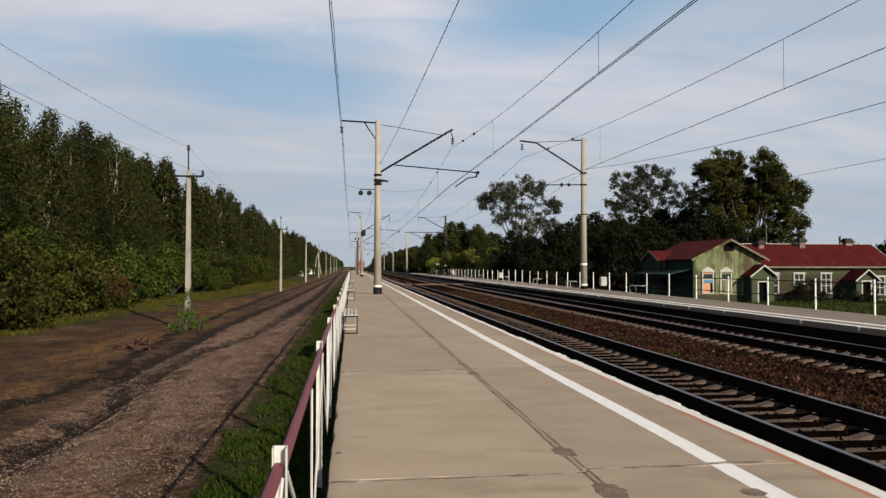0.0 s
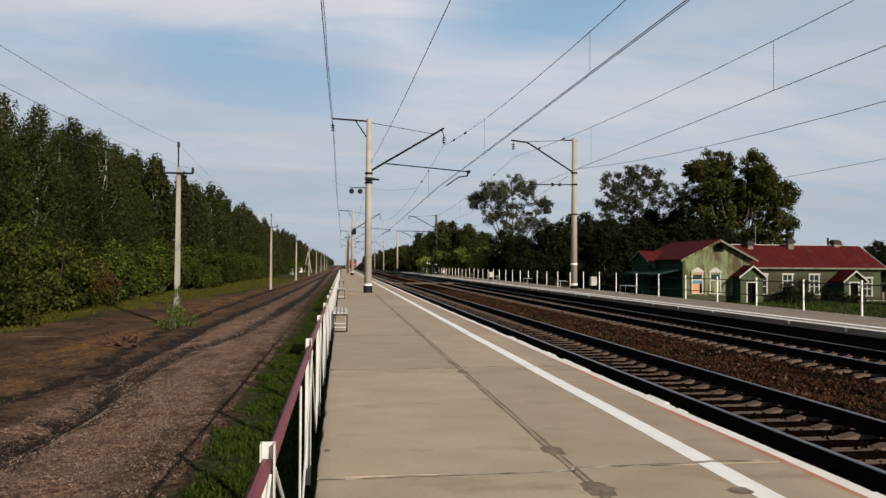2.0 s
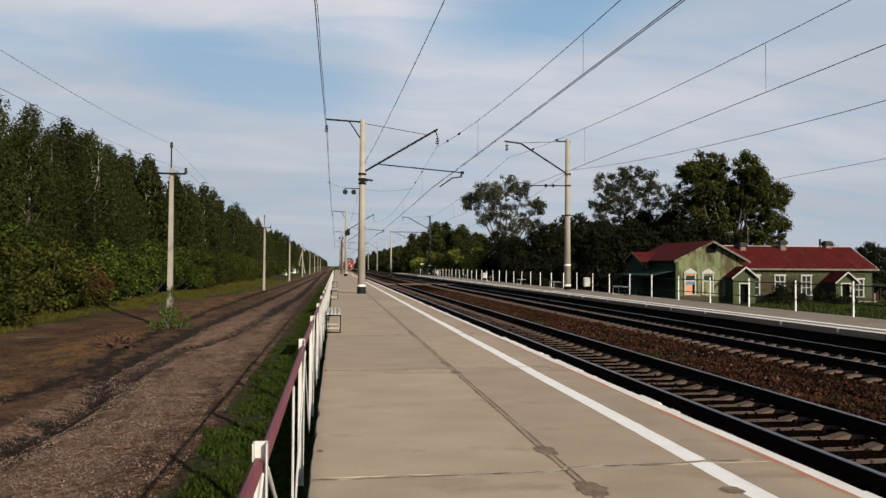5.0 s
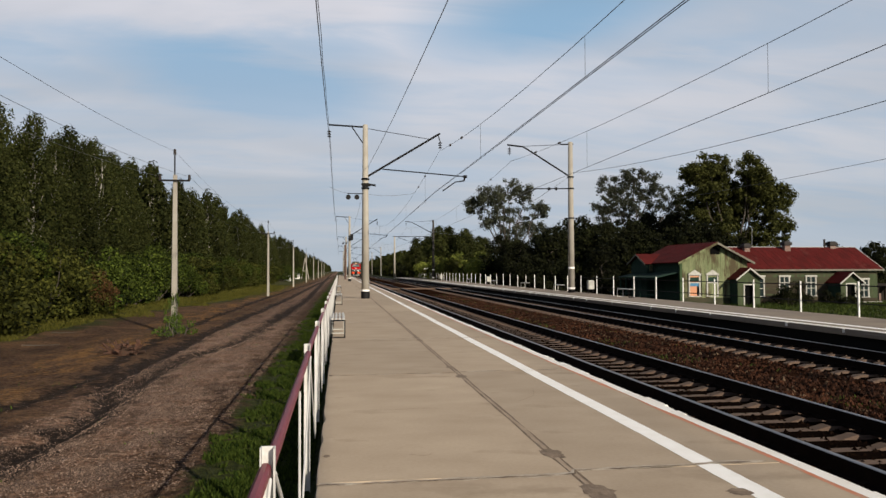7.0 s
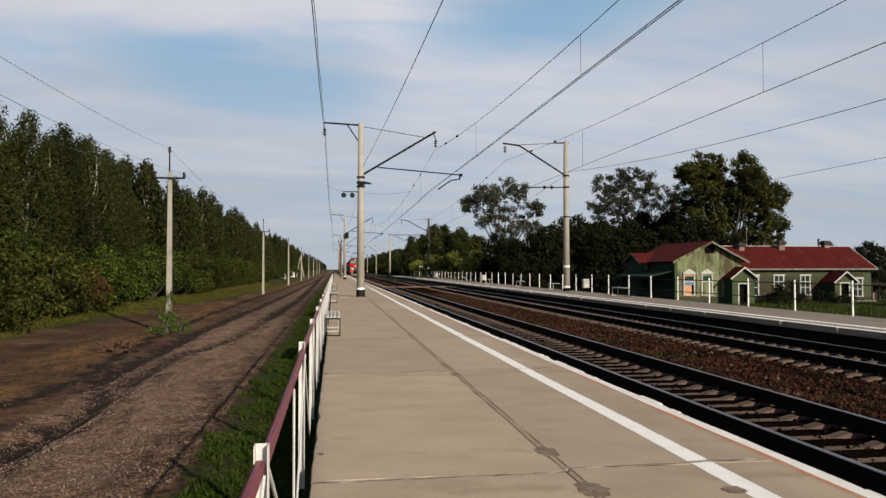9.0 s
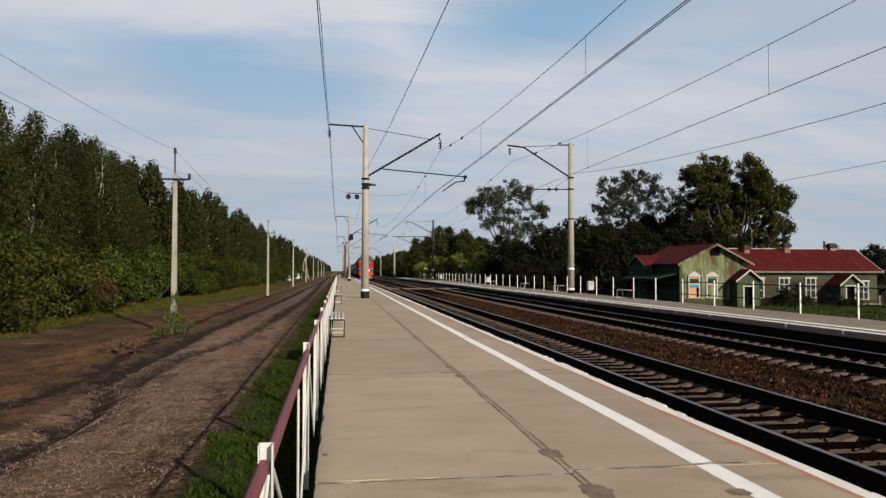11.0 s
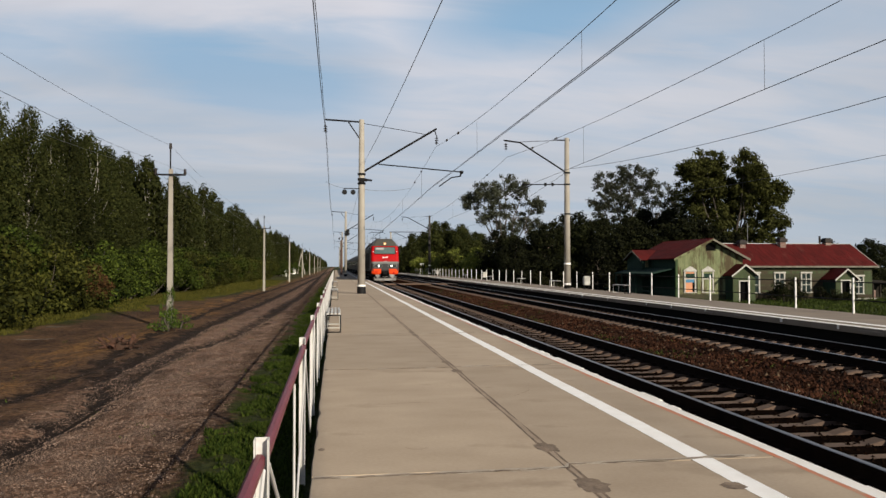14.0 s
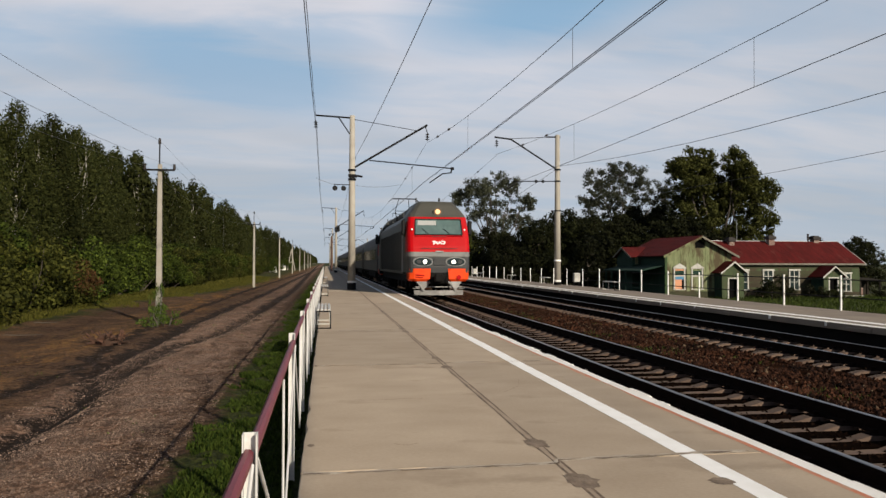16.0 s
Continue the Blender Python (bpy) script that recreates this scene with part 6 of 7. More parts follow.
    mains = [(38.9, "glass"), (41.45, "glass"), (44.15, "glass"), (49.6, "glass")]
    for k in range(11):
        z = ZG + 0.25 * k
        spans_x, x = [], lx0
        for wx, _ in mains:
            if z + 0.24 > -1.05 and z < 1.15:
                spans_x.append((x, wx - 0.6)); x = wx + 0.6
        spans_x.append((x, lx1))
        for a, b in spans_x:
            bm = B(); box(bm, a, b, ly0 - 0.035 - 0.006 * (k % 2), ly0 - 0.001, z + 0.005, z + 0.245)
            part("plank", bm, M["wall_mint" if k > 9 or a > 47.5 else ("wall_bare" if k > 7 else "wall_brown")], h)
    bm = B(); box(bm, lx0, lx1, ly0 - 0.06, ly0 - 0.001, 1.32, le)
    part("frieze", bm, M["wall_mint"], h, "green frieze board under the eaves")
    bm = B(); box(bm, 48.6, 51.3, ly0 - 0.5, ly0 - 0.07, ZG - 0.6, ZG + 0.16, 0.02)
    part("plinth", bm, M["white_old"], h, "whitewashed plinth")
    for wx, k in mains:
        window(h, wx, ly0 - 0.04, -0.75 if wx < 48 else -0.9, 0.92 if wx < 48 else 0.62, 0.85, k)
    mid_y = (ly0 + ly1) / 2
    o = 0.4
    corners = {"a": (lx0 - 2.6, ly0 - o, le - 0.05), "b": (lx1 + o, ly0 - o, le - 0.05), "c": (lx1 + o, ly1 + o, le - 0.05), "d": (lx0 - 2.6, ly1 + o, le - 0.05), "r0": (lx0 - 2.6, mid_y, lr), "r1": (lx1 + o, mid_y, lr)}
    for face in (("a", "b", "r1", "r0"), ("d", "r0", "r1", "c")):
        bm = B(); slab_quad(bm, [corners[c] for c in face], 0.08)
        part("roof", bm, M["roof_red"], h, "red sheet iron roof")
    a, b, r0, r1 = (Vector(corners[c]) for c in ("a", "b", "r0", "r1"))
    for i in range(1, 34):
        x = a.x + 2.2 + (b.x - a.x - 2.4) * i / 34
        s = 1.0
        bm = B()
        slab_quad(bm, [(x - 0.02, a.y, a.z + 0.012), (x + 0.02, a.y, a.z + 0.012), (x + 0.02, a.y + (r0.y - a.y) * s, a.z + (r0.z - a.z) * s + 0.012), (x - 0.02, a.y + (r0.y - a.y) * s, a.z + (r0.z - a.z) * s + 0.012)], 0.02)
        part("roof_seam", bm, M["roof_red"], h)
    for ye in (ly0 - o, ly1 + o):
        bm = B()
        slab_quad(bm, [(lx1 + o, ye, le - 0.05), (lx1 + o + 0.06, ye, le - 0.05), (lx1 + o + 0.06, mid_y, lr + 0.02), (lx1 + o, mid_y, lr + 0.02)], 0.16)
        part("verge_board", bm, M["white_old"], h, "whitened verge board")
    bm = B(); box(bm, lx0 - 1.5, lx1 + o, mid_y - 0.06, mid_y + 0.06, lr - 0.02, lr + 0.035)
    part("ridge_cap", bm, M["galv"], h, "pale ridge cap")
    bm = B(); box(bm, lx0, lx1 + o, ly0 - o - 0.03, ly0 - o, le - 0.2, le - 0.04)
    part("fascia", bm, M["grey_wood"], h, "pale fascia board")
    for cx, cy, z0, z1, w in ((39.4, mid_y - 0.6, 3.0, 4.12, 0.27), (43.7, mid_y - 0.5, 2.8, 4.36, 0.29), (48.9, mid_y, 2.8, 4.36, 0.3)):
        bm = B(); box(bm, cx - w, cx + w, cy - w, cy + w, z0, z1 - 0.35)
        c = part("chimney", bm, M["brick"], h, "whitewashed brick chimney")
        bm = B(); box(bm, cx - w - 0.13, cx + w + 0.13, cy - w - 0.13, cy + w + 0.13, z1 - 0.36, z1 - 0.05, 0.03)
        box(bm, cx - w, cx + w, cy - w, cy + w, z1 - 0.05, z1 + 0.06)
        part("chimney_cap", bm, M["soot"], c, "sooty chimney cap")
    bm = B(); rod(bm, (48.15, mid_y, 3.4), (48.15, mid_y, 4.62), 0.1)
    part("stove_pipe", bm, M["soot"], h, "black stove pipe")
    bm = B(); rod(bm, (40.4, mid_y, 3.6), (40.4, mid_y, 5.9), 0.022)
    part("aerial", bm, M["galv"], h, "thin roof aerial")
    porch(h, 35.85, 64.2, 2.1, 1.6, ZG, 0.95, 1.75)
    porch(h, 46.85, 66.1, 2.0, 1.9, ZG, 0.55, 1.35)


build_house()


def build_shed(x, y):
    """An open lean-to of dark boards beyond the house."""
    z = ground_height(x, y)
    t = thing("garden_shed", x, y, z, "small dark wooden lean-to shed beside the house", "shed")
    dark = mat("dark_old_boards", (0.035, 0.03, 0.024), 0.95, color2=(0.018, 0.016, 0.013), scale=2, fine=20, bump=0.3, spec=0.1)
    for px, py, hgt in ((0, 0, 1.55), (2.2, 0, 1.45), (0, 1.8, 1.75), (2.2, 1.8, 1.65)):
        bm = B(); box(bm, px - 0.06, px + 0.06, py - 0.06, py + 0.06, -0.3, hgt)
        part("post", bm, dark, t)
    bm = B(); slab_quad(bm, [(-0.3, -0.3, 1.62), (2.5, -0.3, 1.5), (2.5, 2.1, 1.72), (-0.3, 2.1, 1.84)], 0.06)
    part("roof", bm, dark, t, "sagging board roof")
    for k in range(11):
        bm = B(); box(bm, -0.1 + 0.22 * k, 0.1 + 0.22 * k, 1.86, 1.9, -0.2, 1.6)
        part("plank", bm, dark, t)
    bm = B(); box(bm, 0.5, 0.8, 0.6, 0.9, 0.0, 0.75, 0.05)
    part("crate", bm, M["brick"], t, "reddish crate under the roof")


build_shed(53.0, 68.6)


# ---- platform furniture ----
def bench(x, y, z, ln=2.7, label="pale slatted bench with dark and white steel legs"):
    b = thing("bench", x, y, z, label, "bench", "benches")
    me = bpy.data.meshes.new("slat")
    bm = B(); box(bm, -0.026, 0.026, 0, ln, 0.44, 0.475, 0.005); bm.to_mesh(me); bm.free(); me.materials.append(M["rail_white"])
    for i in range(4):
        again("slat", me, b, -0.13 + 0.088 * i, 0, 0)
    for yy in ((0.04, ln / 2, ln - 0.04) if ln > 2 else (0.04, ln - 0.04)):
        bm = B()
        for s in (-1, 1):
            box(bm, s * 0.165 - 0.016, s * 0.165 + 0.016, yy - 0.016, yy + 0.016, 0, 0.437)
        box(bm, -0.165, 0.165, yy - 0.014, yy + 0.014, 0.405, 0.437)
        box(bm, -0.165, 0.165, yy - 0.014, yy + 0.014, 0.0, 0.028)
        part("leg_frame", bm, M["steel" if yy < 0.1 else "white_old"], b, "dark steel leg frame" if yy < 0.1 else "white painted steel leg frame")


bench(-0.03, 18.5, 0.0)
bench(-0.03, 37.0, 0.0)
bench(-0.03, 58.0, 0.0)
for by in (39.2, 52, 62, 75, 90):
    bench(15.7, by, 0.12, 1.8, "small bench beside the far platform fence")


def white_box(x, y):
    b = thing("litter_bin", x, y, 0.12, "white painted metal litter bin on the far platform", "litter bin", "litter bins")
    bm = B(); box(bm, -0.2, 0.2, -0.16, 0.16, 0.28, 0.86, 0.03)
    part("body", bm, M["white_old"], b)
    bm = B()
    for s in (-1, 1):
        box(bm, s * 0.15 - 0.02, s * 0.15 + 0.02, -0.02, 0.02, 0, 0.26)
    part("stand", bm, M["steel"], b)


white_box(15.9, 46.6)
white_box(15.9, 80.0)
white_box(15.9, 118.0)


def far_sign(x, y, z):
    s = thing("line_sign", x, y, z, "small white sign board on a thin post", "sign")
    bm = B(); rod(bm, (0, 0, 0), (0, 0, 2.3), 0.03)
    part("post", bm, M["steel"], s)
    bm = B(); box(bm, -0.4, 0.4, -0.02, 0.02, 2.0, 2.5, 0.01)
    part("board", bm, M["white"], s, "white sign board")


far_sign(17.2, 150, -0.3)


def rusty_post(x, y, z):
    s = thing("signal_mast", x, y, z, "slim rust-brown signal mast beside the platform", "signal mast")
    bm = B(); rod(bm, (0, 0, 0), (0, 0, 6.6), 0.2, 0.16, 12)
    part("post", bm, mat("rust_brown_post", (0.09, 0.045, 0.03), 0.7), s)
    bm = B()
    for k in range(12):
        box(bm, -0.22, 0.22, -0.22, -0.2, 0.6 + 0.45 * k, 0.63 + 0.45 * k)
    part("ladder", bm, M["steel"], s)


rusty_post(1.15, 145, 0)


def roadside_hut(x, y):
    s = thing("white_hut", x, y, -0.8, "small white hut at the end of the road", "hut")
    bm = B(); box(bm, -0.8, 0.8, -0.7, 0.7, 0, 1.5)
    part("wall", bm, M["white"], s)
    bm = B(); prism(bm, [(-1.0, 1.5), (1.0, 1.5), (0, 2.1)], -0.9, 0.9)
    part("roof", bm, M["galv"], s)


roadside_hut(-11.9, 178)
roadside_hut(-12.3, 226)


def frame_pole(x, y):
    s = thing("braced_pole", x, y, -0.8, "pale braced concrete pole with two legs", "power pole")
    for a in (-1.1, 1.1):
        bm = B(); rod(bm, (a, 0, 0), (0, 0, 6.3), 0.15, 0.1, 8)
        part("leg", bm, M["mast"], s)
    bm = B(); box(bm, -0.6, 0.6, -0.05, 0.05, 2.4, 2.55)
    part("tie", bm, M["mast"], s)


frame_pole(-10.1, 230)


def stump(x, y):
    z = ground_height(x, y)
    s = thing("tree_stump", x, y, z, "uprooted brown stump with broken roots on bare earth", "stump")
    rnd = random.Random(9)
    bm = B()
    for i in range(22):
        a = rnd.uniform(0, 6.28)
        limb(bm, (rnd.uniform(-0.3, 0.3), rnd.uniform(-0.1, 0.1), 0.02), (0.62 * math.cos(a), 0.4 * math.sin(a), rnd.uniform(0.02, 0.42)), 0.035, 0.012, 0.1, rnd, 4)
    limb(bm, (0.36, 0, 0), (0.4, 0.05, 0.46), 0.08, 0.055, 0.05, rnd, 4)
    bmesh.ops.create_icosphere(bm, subdivisions=2, radius=0.28, matrix=Matrix.Translation((0, 0, 0.08)))
    for v in bm.verts:
        v.co += Vector((rnd.uniform(-1, 1), rnd.uniform(-1, 1), rnd.uniform(-1, 1))) * 0.035
    part("root_mass", bm, mat("stump_wood", (0.085, 0.036, 0.02), 0.95, color2=(0.03, 0.017, 0.01), scale=5, fine=30, bump=0.6), s)


stump(-6.35, 23.6)


def branch(x, y, ln, rz):
    s = thing("fallen_branch", x, y, ground_height(x, y) + 0.03, "pale dry stick lying on the earth", "stick", "sticks", rz=rz)
    bm = B()
    limb(bm, (-ln / 2, 0, 0), (ln / 2, 0, 0.03), 0.02, 0.008, 0.05, random.Random(int(x * 7)), 5)
    part("stick", bm, M["bark"], s)


for bx, by, bl, br in ((-9.6, 26, 1.2, 15), (-10.4, 30.5, 0.9, -10)):
    branch(bx, by, bl, br)


# ---- train ----
def loft(bm, rings):
    """Joins closed rings of equally many points with quads and caps the ends."""
    vs = [[bm.verts.new(p) for p in r] for r in rings]
    n = len(vs[0])
    for a, b in zip(vs, vs[1:]):
        for i in range(n):
            bm.faces.new((a[i], a[(i + 1) % n], b[(i + 1) % n], b[i]))
    bm.faces.new(vs[0]), bm.faces.new(vs[-1][::-1])
    bmesh.ops.recalc_face_normals(bm, faces=bm.faces)
    return bm


def front_y(z):
    """How far back the cab front lies at a height over the rail."""
    if z < 1.56:
        return 0.06 * (1.56 - z)
    if z < 2.4:
        return 0.05 * (z - 1.56)
    return 0.042 + 0.36 * (z - 2.4)


def half_width(z):
    if z < 3.3:
        return 1.52
    return 1.52 - 0.10 * (z - 3.3)


def cab_band(z0, z1, grow=0.0, inset=0.30, n=4, back=2.6):
    """The cab's wrapped front between two heights, with rounded corners."""
    rings = []
    for k in range(n + 1):
        z = z0 + (z1 - z0) * k / n
        w, y = half_width(z) + grow, front_y(z) - grow
        pts = [(-w, back, z), (-w, y + inset, z)]
        for a in (30, 60):
            pts.append((-w + inset * (1 - math.cos(radians(a))) * 0.9, y + inset * (1 - math.sin(radians(a))), z))
        pts += [(-w + inset * 0.9, y, z), (w - inset * 0.9, y, z)]
        for a in (60, 30):
            pts.append((w - inset * (1 - math.cos(radians(a))) * 0.9, y + inset * (1 - math.sin(radians(a))), z))
        pts += [(w, y + inset, z), (w, back, z)]
        rings.append(pts)
    return loft(B(), rings)


WHEEL_R = 0.62


def wheelset_mesh(name, r):
    bm = B()
    for s in (-1, 1):
        x = s * 0.79
        rod(bm, (x - 0.065, 0, 0), (x + 0.065, 0, 0), r, r, 24)
        rod(bm, (x - s * 0.09, 0, 0), (x - s * 0.06, 0, 0), r + 0.03, r + 0.03, 24)
        for k in range(6):
            a = radians(60 * k)
            rod(bm, (x + s * 0.07, 0.1 * math.cos(a), 0.1 * math.sin(a)), (x + s * 0.07, 0.85 * r * math.cos(a), 0.85 * r * math.sin(a)), 0.04, 0.04, 6)
    rod(bm, (-0.95, 0, 0), (0.95, 0, 0), 0.09)
    me = bpy.data.meshes.new(name)
    bm.to_mesh(me)
    bm.free()
    me.materials.append(M["bogie"])
    return me


def bogie(parent, y, axles, r, me_wheels, wheels):
    bm = B()
    half = axles[-1] + 0.8
    for s in (-1, 1):
        box(bm, s * 1.12 - 0.09, s * 1.12 + 0.09, y - half, y + half, 0.55, 0.85, 0.03)
        for a in axles:
            box(bm, s * 1.2 - 0.14, s * 1.2 + 0.14, y + a - 0.2, y + a + 0.2, r - 0.2, r + 0.2, 0.04)
            for d in (-0.35, 0.35):
                rod(bm, (s * 1.15, y + a + d, 0.6), (s * 1.15, y + a + d, 1.05), 0.09)
    part("bogie_frame", bm, M["bogie"], parent)
    for a in axles:
        w = again("wheelset", me_wheels, parent, 0, y + a, r)
        wheels.append((w, y + a, r))


def build_locomotive(wheels):
    L = 21.5
    t = thing("locomotive", TRACK[0], 433, RAIL_Z, "red and grey electric locomotive with orange bumpers and lit headlights", "locomotive")
    # body behind the cab
    bm = B()
    roof = [(-1.52, 1.2), (-1.52, 3.3), (-1.45, 4.0), (-1.15, 4.35), (-0.6, 4.55), (0.6, 4.55), (1.15, 4.35), (1.45, 4.0), (1.52, 3.3), (1.52, 1.2)]
    prism(bm, roof, 2.6, L - 2.6)
    body = part("body", bm, M["loco_grey"], t, "grey machine room body")
    for i in range(26):
        y = 3.4 + 0.57 * i
        for s in (-1, 1):
            bm = B(); box(bm, s * 1.535 - 0.018, s * 1.535 + 0.018, y, y + 0.06, 1.35, 3.5)
            part("rib", bm, M["loco_grey"], body)
    for y in (5.0, 8.5, 12, 15.5):
        bm = B(); box(bm, -1.0, 1.0, y, y + 2.2, 4.5, 4.85, 0.08)
        part("roof_box", bm, M["loco_dark"], body, "dark roof equipment box")
    # cabs at both ends, mirrored by a half turn
    for end in (0, 1):
        e = new("cab")
        e.parent = t
        if end:
            e.matrix_basis = pose(0, L, 0, 0, 0, 180)
        part("bumper_band", cab_band(1.3, 1.56, 0.0), M["loco_dark"], e)
        part("lamp_band", cab_band(1.56, 2.06, 0.0), M["loco_dark"], e, "dark grey headlight band")
        part("pale_band", cab_band(2.1, 2.33, 0.012, back=0.7), M["loco_band"], e, "pale grey band")
        part("red_front", cab_band(2.33, 4.1, 0.02, n=6, back=1.15), M["loco_red"], e, "glossy red cab front")
        part("cab_side", cab_band(2.06, 4.1, 0.0, n=6), M["loco_grey"], e, "grey cab side")
        # grey dome over the cab
        rings = []
        for z, w, y in ((4.1, 1.47, 0.62), (4.28, 1.40, 0.76), (4.72, 1.08, 1.02), (4.9, 0.92, 1.2), (4.97, 0.84, 1.7)):
            rings.append([(-w, 3.4, z), (-w, y + 0.45, z), (-w * 0.93, y + 0.16, z), (-w * 0.78, y + 0.02, z), (0, y - 0.04, z), (w * 0.78, y + 0.02, z), (w * 0.93, y + 0.16, z), (w, y + 0.45, z), (w, 3.4, z)])
        part("cab_roof", loft(B(), rings), M["loco_grey"], e, "grey domed cab roof")

        def on_front(z, out=0.02):
            return front_y(z) - 0.02 - out

        # windshield laid on the slope
        bm = B()
        for x0, x1, z0, z1, out, key in ((-1.16, 1.16, 3.2, 3.96, 0.012, 0),):
            slab = [bm.verts.new((x, on_front(z, o), z)) for o in (out, -0.03) for x, z in ((x0, z0), (x1, z0), (x1 - 0.05, z1), (x0 + 0.05, z1))]
            bm.faces.new(slab[:4]), bm.faces.new(slab[4:][::-1])
            for i in range(4):
                bm.faces.new((slab[i], slab[4 + i], slab[4 + (i + 1) % 4], slab[(i + 1) % 4]))
        bmesh.ops.recalc_face_normals(bm, faces=bm.faces)
        part("windshield", bm, M["windshield"], e, "wide greenish windshield")
        bm = B()
        for x0, z0, x1, z1 in ((-1.17, 3.19, 1.17, 3.19), (-1.12, 3.97, 1.12, 3.97), (-1.17, 3.19, -1.12, 3.97), (1.17, 3.19, 1.12, 3.97)):
            rod(bm, (x0, on_front(z0, 0.01), z0), (x1, on_front(z1, 0.01), z1), 0.035, seg=6)
        part("windshield_seal", bm, M["black_paint"], e, "black windshield seal")
        bm = B()
        for x0 in (-0.5, 0.55):
            rod(bm, (x0, on_front(3.22, 0.04), 3.22), (x0 - 0.3, on_front(3.5, 0.05), 3.5), 0.012, seg=6)
        part("wipers", bm, M["black_paint"], e)
        bm = B()
        v = [bm.verts.new((x, on_front(z, 0.016), z)) for x, z in ((-1.02, 3.68), (-0.1, 3.68), (-0.1, 3.91), (-1.0, 3.91))]
        bm.faces.new(v)
        part("sun_blind", bm, M["loco_light"], e, "pale sun blind behind the windshield")
        # plate and lip between the red front and the pale band
        bm = B(); y = front_y(2.4) - 0.03; box(bm, -0.2, 0.2, y - 0.03, y + 0.03, 2.31, 2.38, 0.01)
        part("front_plate", bm, M["loco_light"], e, "small pale plate")
        bm = B(); y = front_y(1.85) - 0.01; box(bm, -0.3, 0.3, y - 0.035, y + 0.03, 1.66, 1.98, 0.02)
        part("centre_hatch", bm, M["loco_dark"], e, "dark grey hatch between the headlights")
        bm = B(); rod(bm, (-1.2, on_front(3.13, 0.03), 3.13), (1.2, on_front(3.13, 0.03), 3.13), 0.028, seg=8)
        part("brow", bm, M["loco_red"], e, "red lip under the windshield")
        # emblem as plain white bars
        bm = B()
        for pts, r in ((((-0.36, 2.93), (-0.2, 2.93)), 0.04), (((-0.27, 2.93), (-0.31, 2.74)), 0.036), (((-0.2, 2.93), (-0.17, 2.85), (-0.27, 2.82)), 0.03), (((-0.12, 2.92), (-0.13, 2.8), (-0.05, 2.78), (0.03, 2.92), (0.02, 2.8)), 0.032),
                       (((0.1, 2.9), (0.1, 2.79), (0.3, 2.79), (0.33, 2.92), (0.14, 2.95)), 0.034)):
            pts = [(0.88 * x, 2.78 + 0.88 * (z - 2.85)) for x, z in pts]
            for (xa, za), (xb, zb) in zip(pts, pts[1:]):
                rod(bm, (xa, on_front(za, 0.012), za), (xb, on_front(zb, 0.012), zb), r * 0.9, seg=8)
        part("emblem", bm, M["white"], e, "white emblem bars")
        bm = B()
        for z in (3.1, 2.5):
            y = on_front(z, 0.05)
            rod(bm, (-0.35 if z > 3 else -0.9, y, z), (0.35 if z > 3 else 0.9, y, z), 0.011, seg=6)
        part("handrail", bm, M["loco_dark"], e)
        # headlights
        for s in (-1, 1):
            bm = B()
            y = front_y(1.85) - 0.02
            for k, (w, hgt) in enumerate(((0.43, 0.185),)):
                ring0 = [(s * 0.80 + w * math.cos(a * math.pi / 8), y, 1.84 + hgt * math.copysign(abs(math.sin(a * math.pi / 8)) ** 0.8, math.sin(a * math.pi / 8))) for a in range(16)]
                loft(bm, [[(x, yy + 0.05, z) for x, yy, z in ring0], [(x, yy - 0.03, z) for x, yy, z in ring0]])
            hl = part("headlight", bm, M["glass"], e, "dark oval headlight housing")
            bm = B()
            rim = [(s * 0.80 + 0.49 * math.cos(a * math.pi / 10), y + 0.006, 1.84 + 0.235 * math.copysign(abs(math.sin(a * math.pi / 10)) ** 0.8, math.sin(a * math.pi / 10))) for a in range(20)]
            loft(bm, [[(x, yy + 0.05, z) for x, yy, z in rim], [(x, yy - 0.012, z) for x, yy, z in rim]])
            part("headlight_bezel", bm, M["loco_band"], hl, "pale grey headlight bezel")
            bm = B(); rod(bm, (s * 0.70, y - 0.01, 1.84), (s * 0.70, y - 0.06, 1.84), 0.10, 0.09, 16)
            part("lamp", bm, M["lamp_glass"] if not end else M["glass"], hl, "bright white headlamp" if not end else "unlit headlamp")
            bm = B(); rod(bm, (s * 1.0, y - 0.01, 1.84), (s * 1.0, y - 0.05, 1.84), 0.10, 0.10, 14)
            part("marker_lamp", bm, M["loco_dark"], hl)
            # orange bumper skirts
            rings = []
            for z, x_in, yy in ((0.86, 0.62, 0.12), (0.98, 0.46, 0.02), (1.5, 0.42, 0.0)):
                w = 1.5 if z > 0.9 else 1.36
                pts = [(s * x_in, yy - 0.02, z), (s * (w - 0.28), yy - 0.02, z), (s * (w - 0.06), yy + 0.10, z), (s * w, yy + 0.34, z), (s * w, yy + 1.2, z), (s * x_in, yy + 1.2, z)]
                rings.append(pts)
            part("bumper", loft(B(), rings), M["loco_orange"], e, "bright orange bumper skirt")
            if s > 0:
                bm = B(); rod(bm, (s * 0.95, -0.03, 1.06), (s * 0.95, -0.05, 1.06), 0.11, 0.11, 14)
                part("socket_cover", bm, M["loco_red"], e, "round dark red socket cover")
            else:
                bm = B(); rod(bm, (-1.15, -0.035, 1.2), (-0.75, -0.035, 1.16), 0.025); rod(bm, (-1.15, -0.035, 1.08), (-0.8, -0.035, 1.06), 0.02)
                part("grab_bar", bm, M["loco_red"], e)
            bm = B(); rod(bm, (s * 1.3, on_front(3.45, 0.06), 3.45), (s * 1.3, on_front(3.45, -0.02), 3.45), 0.05, 0.05, 12)
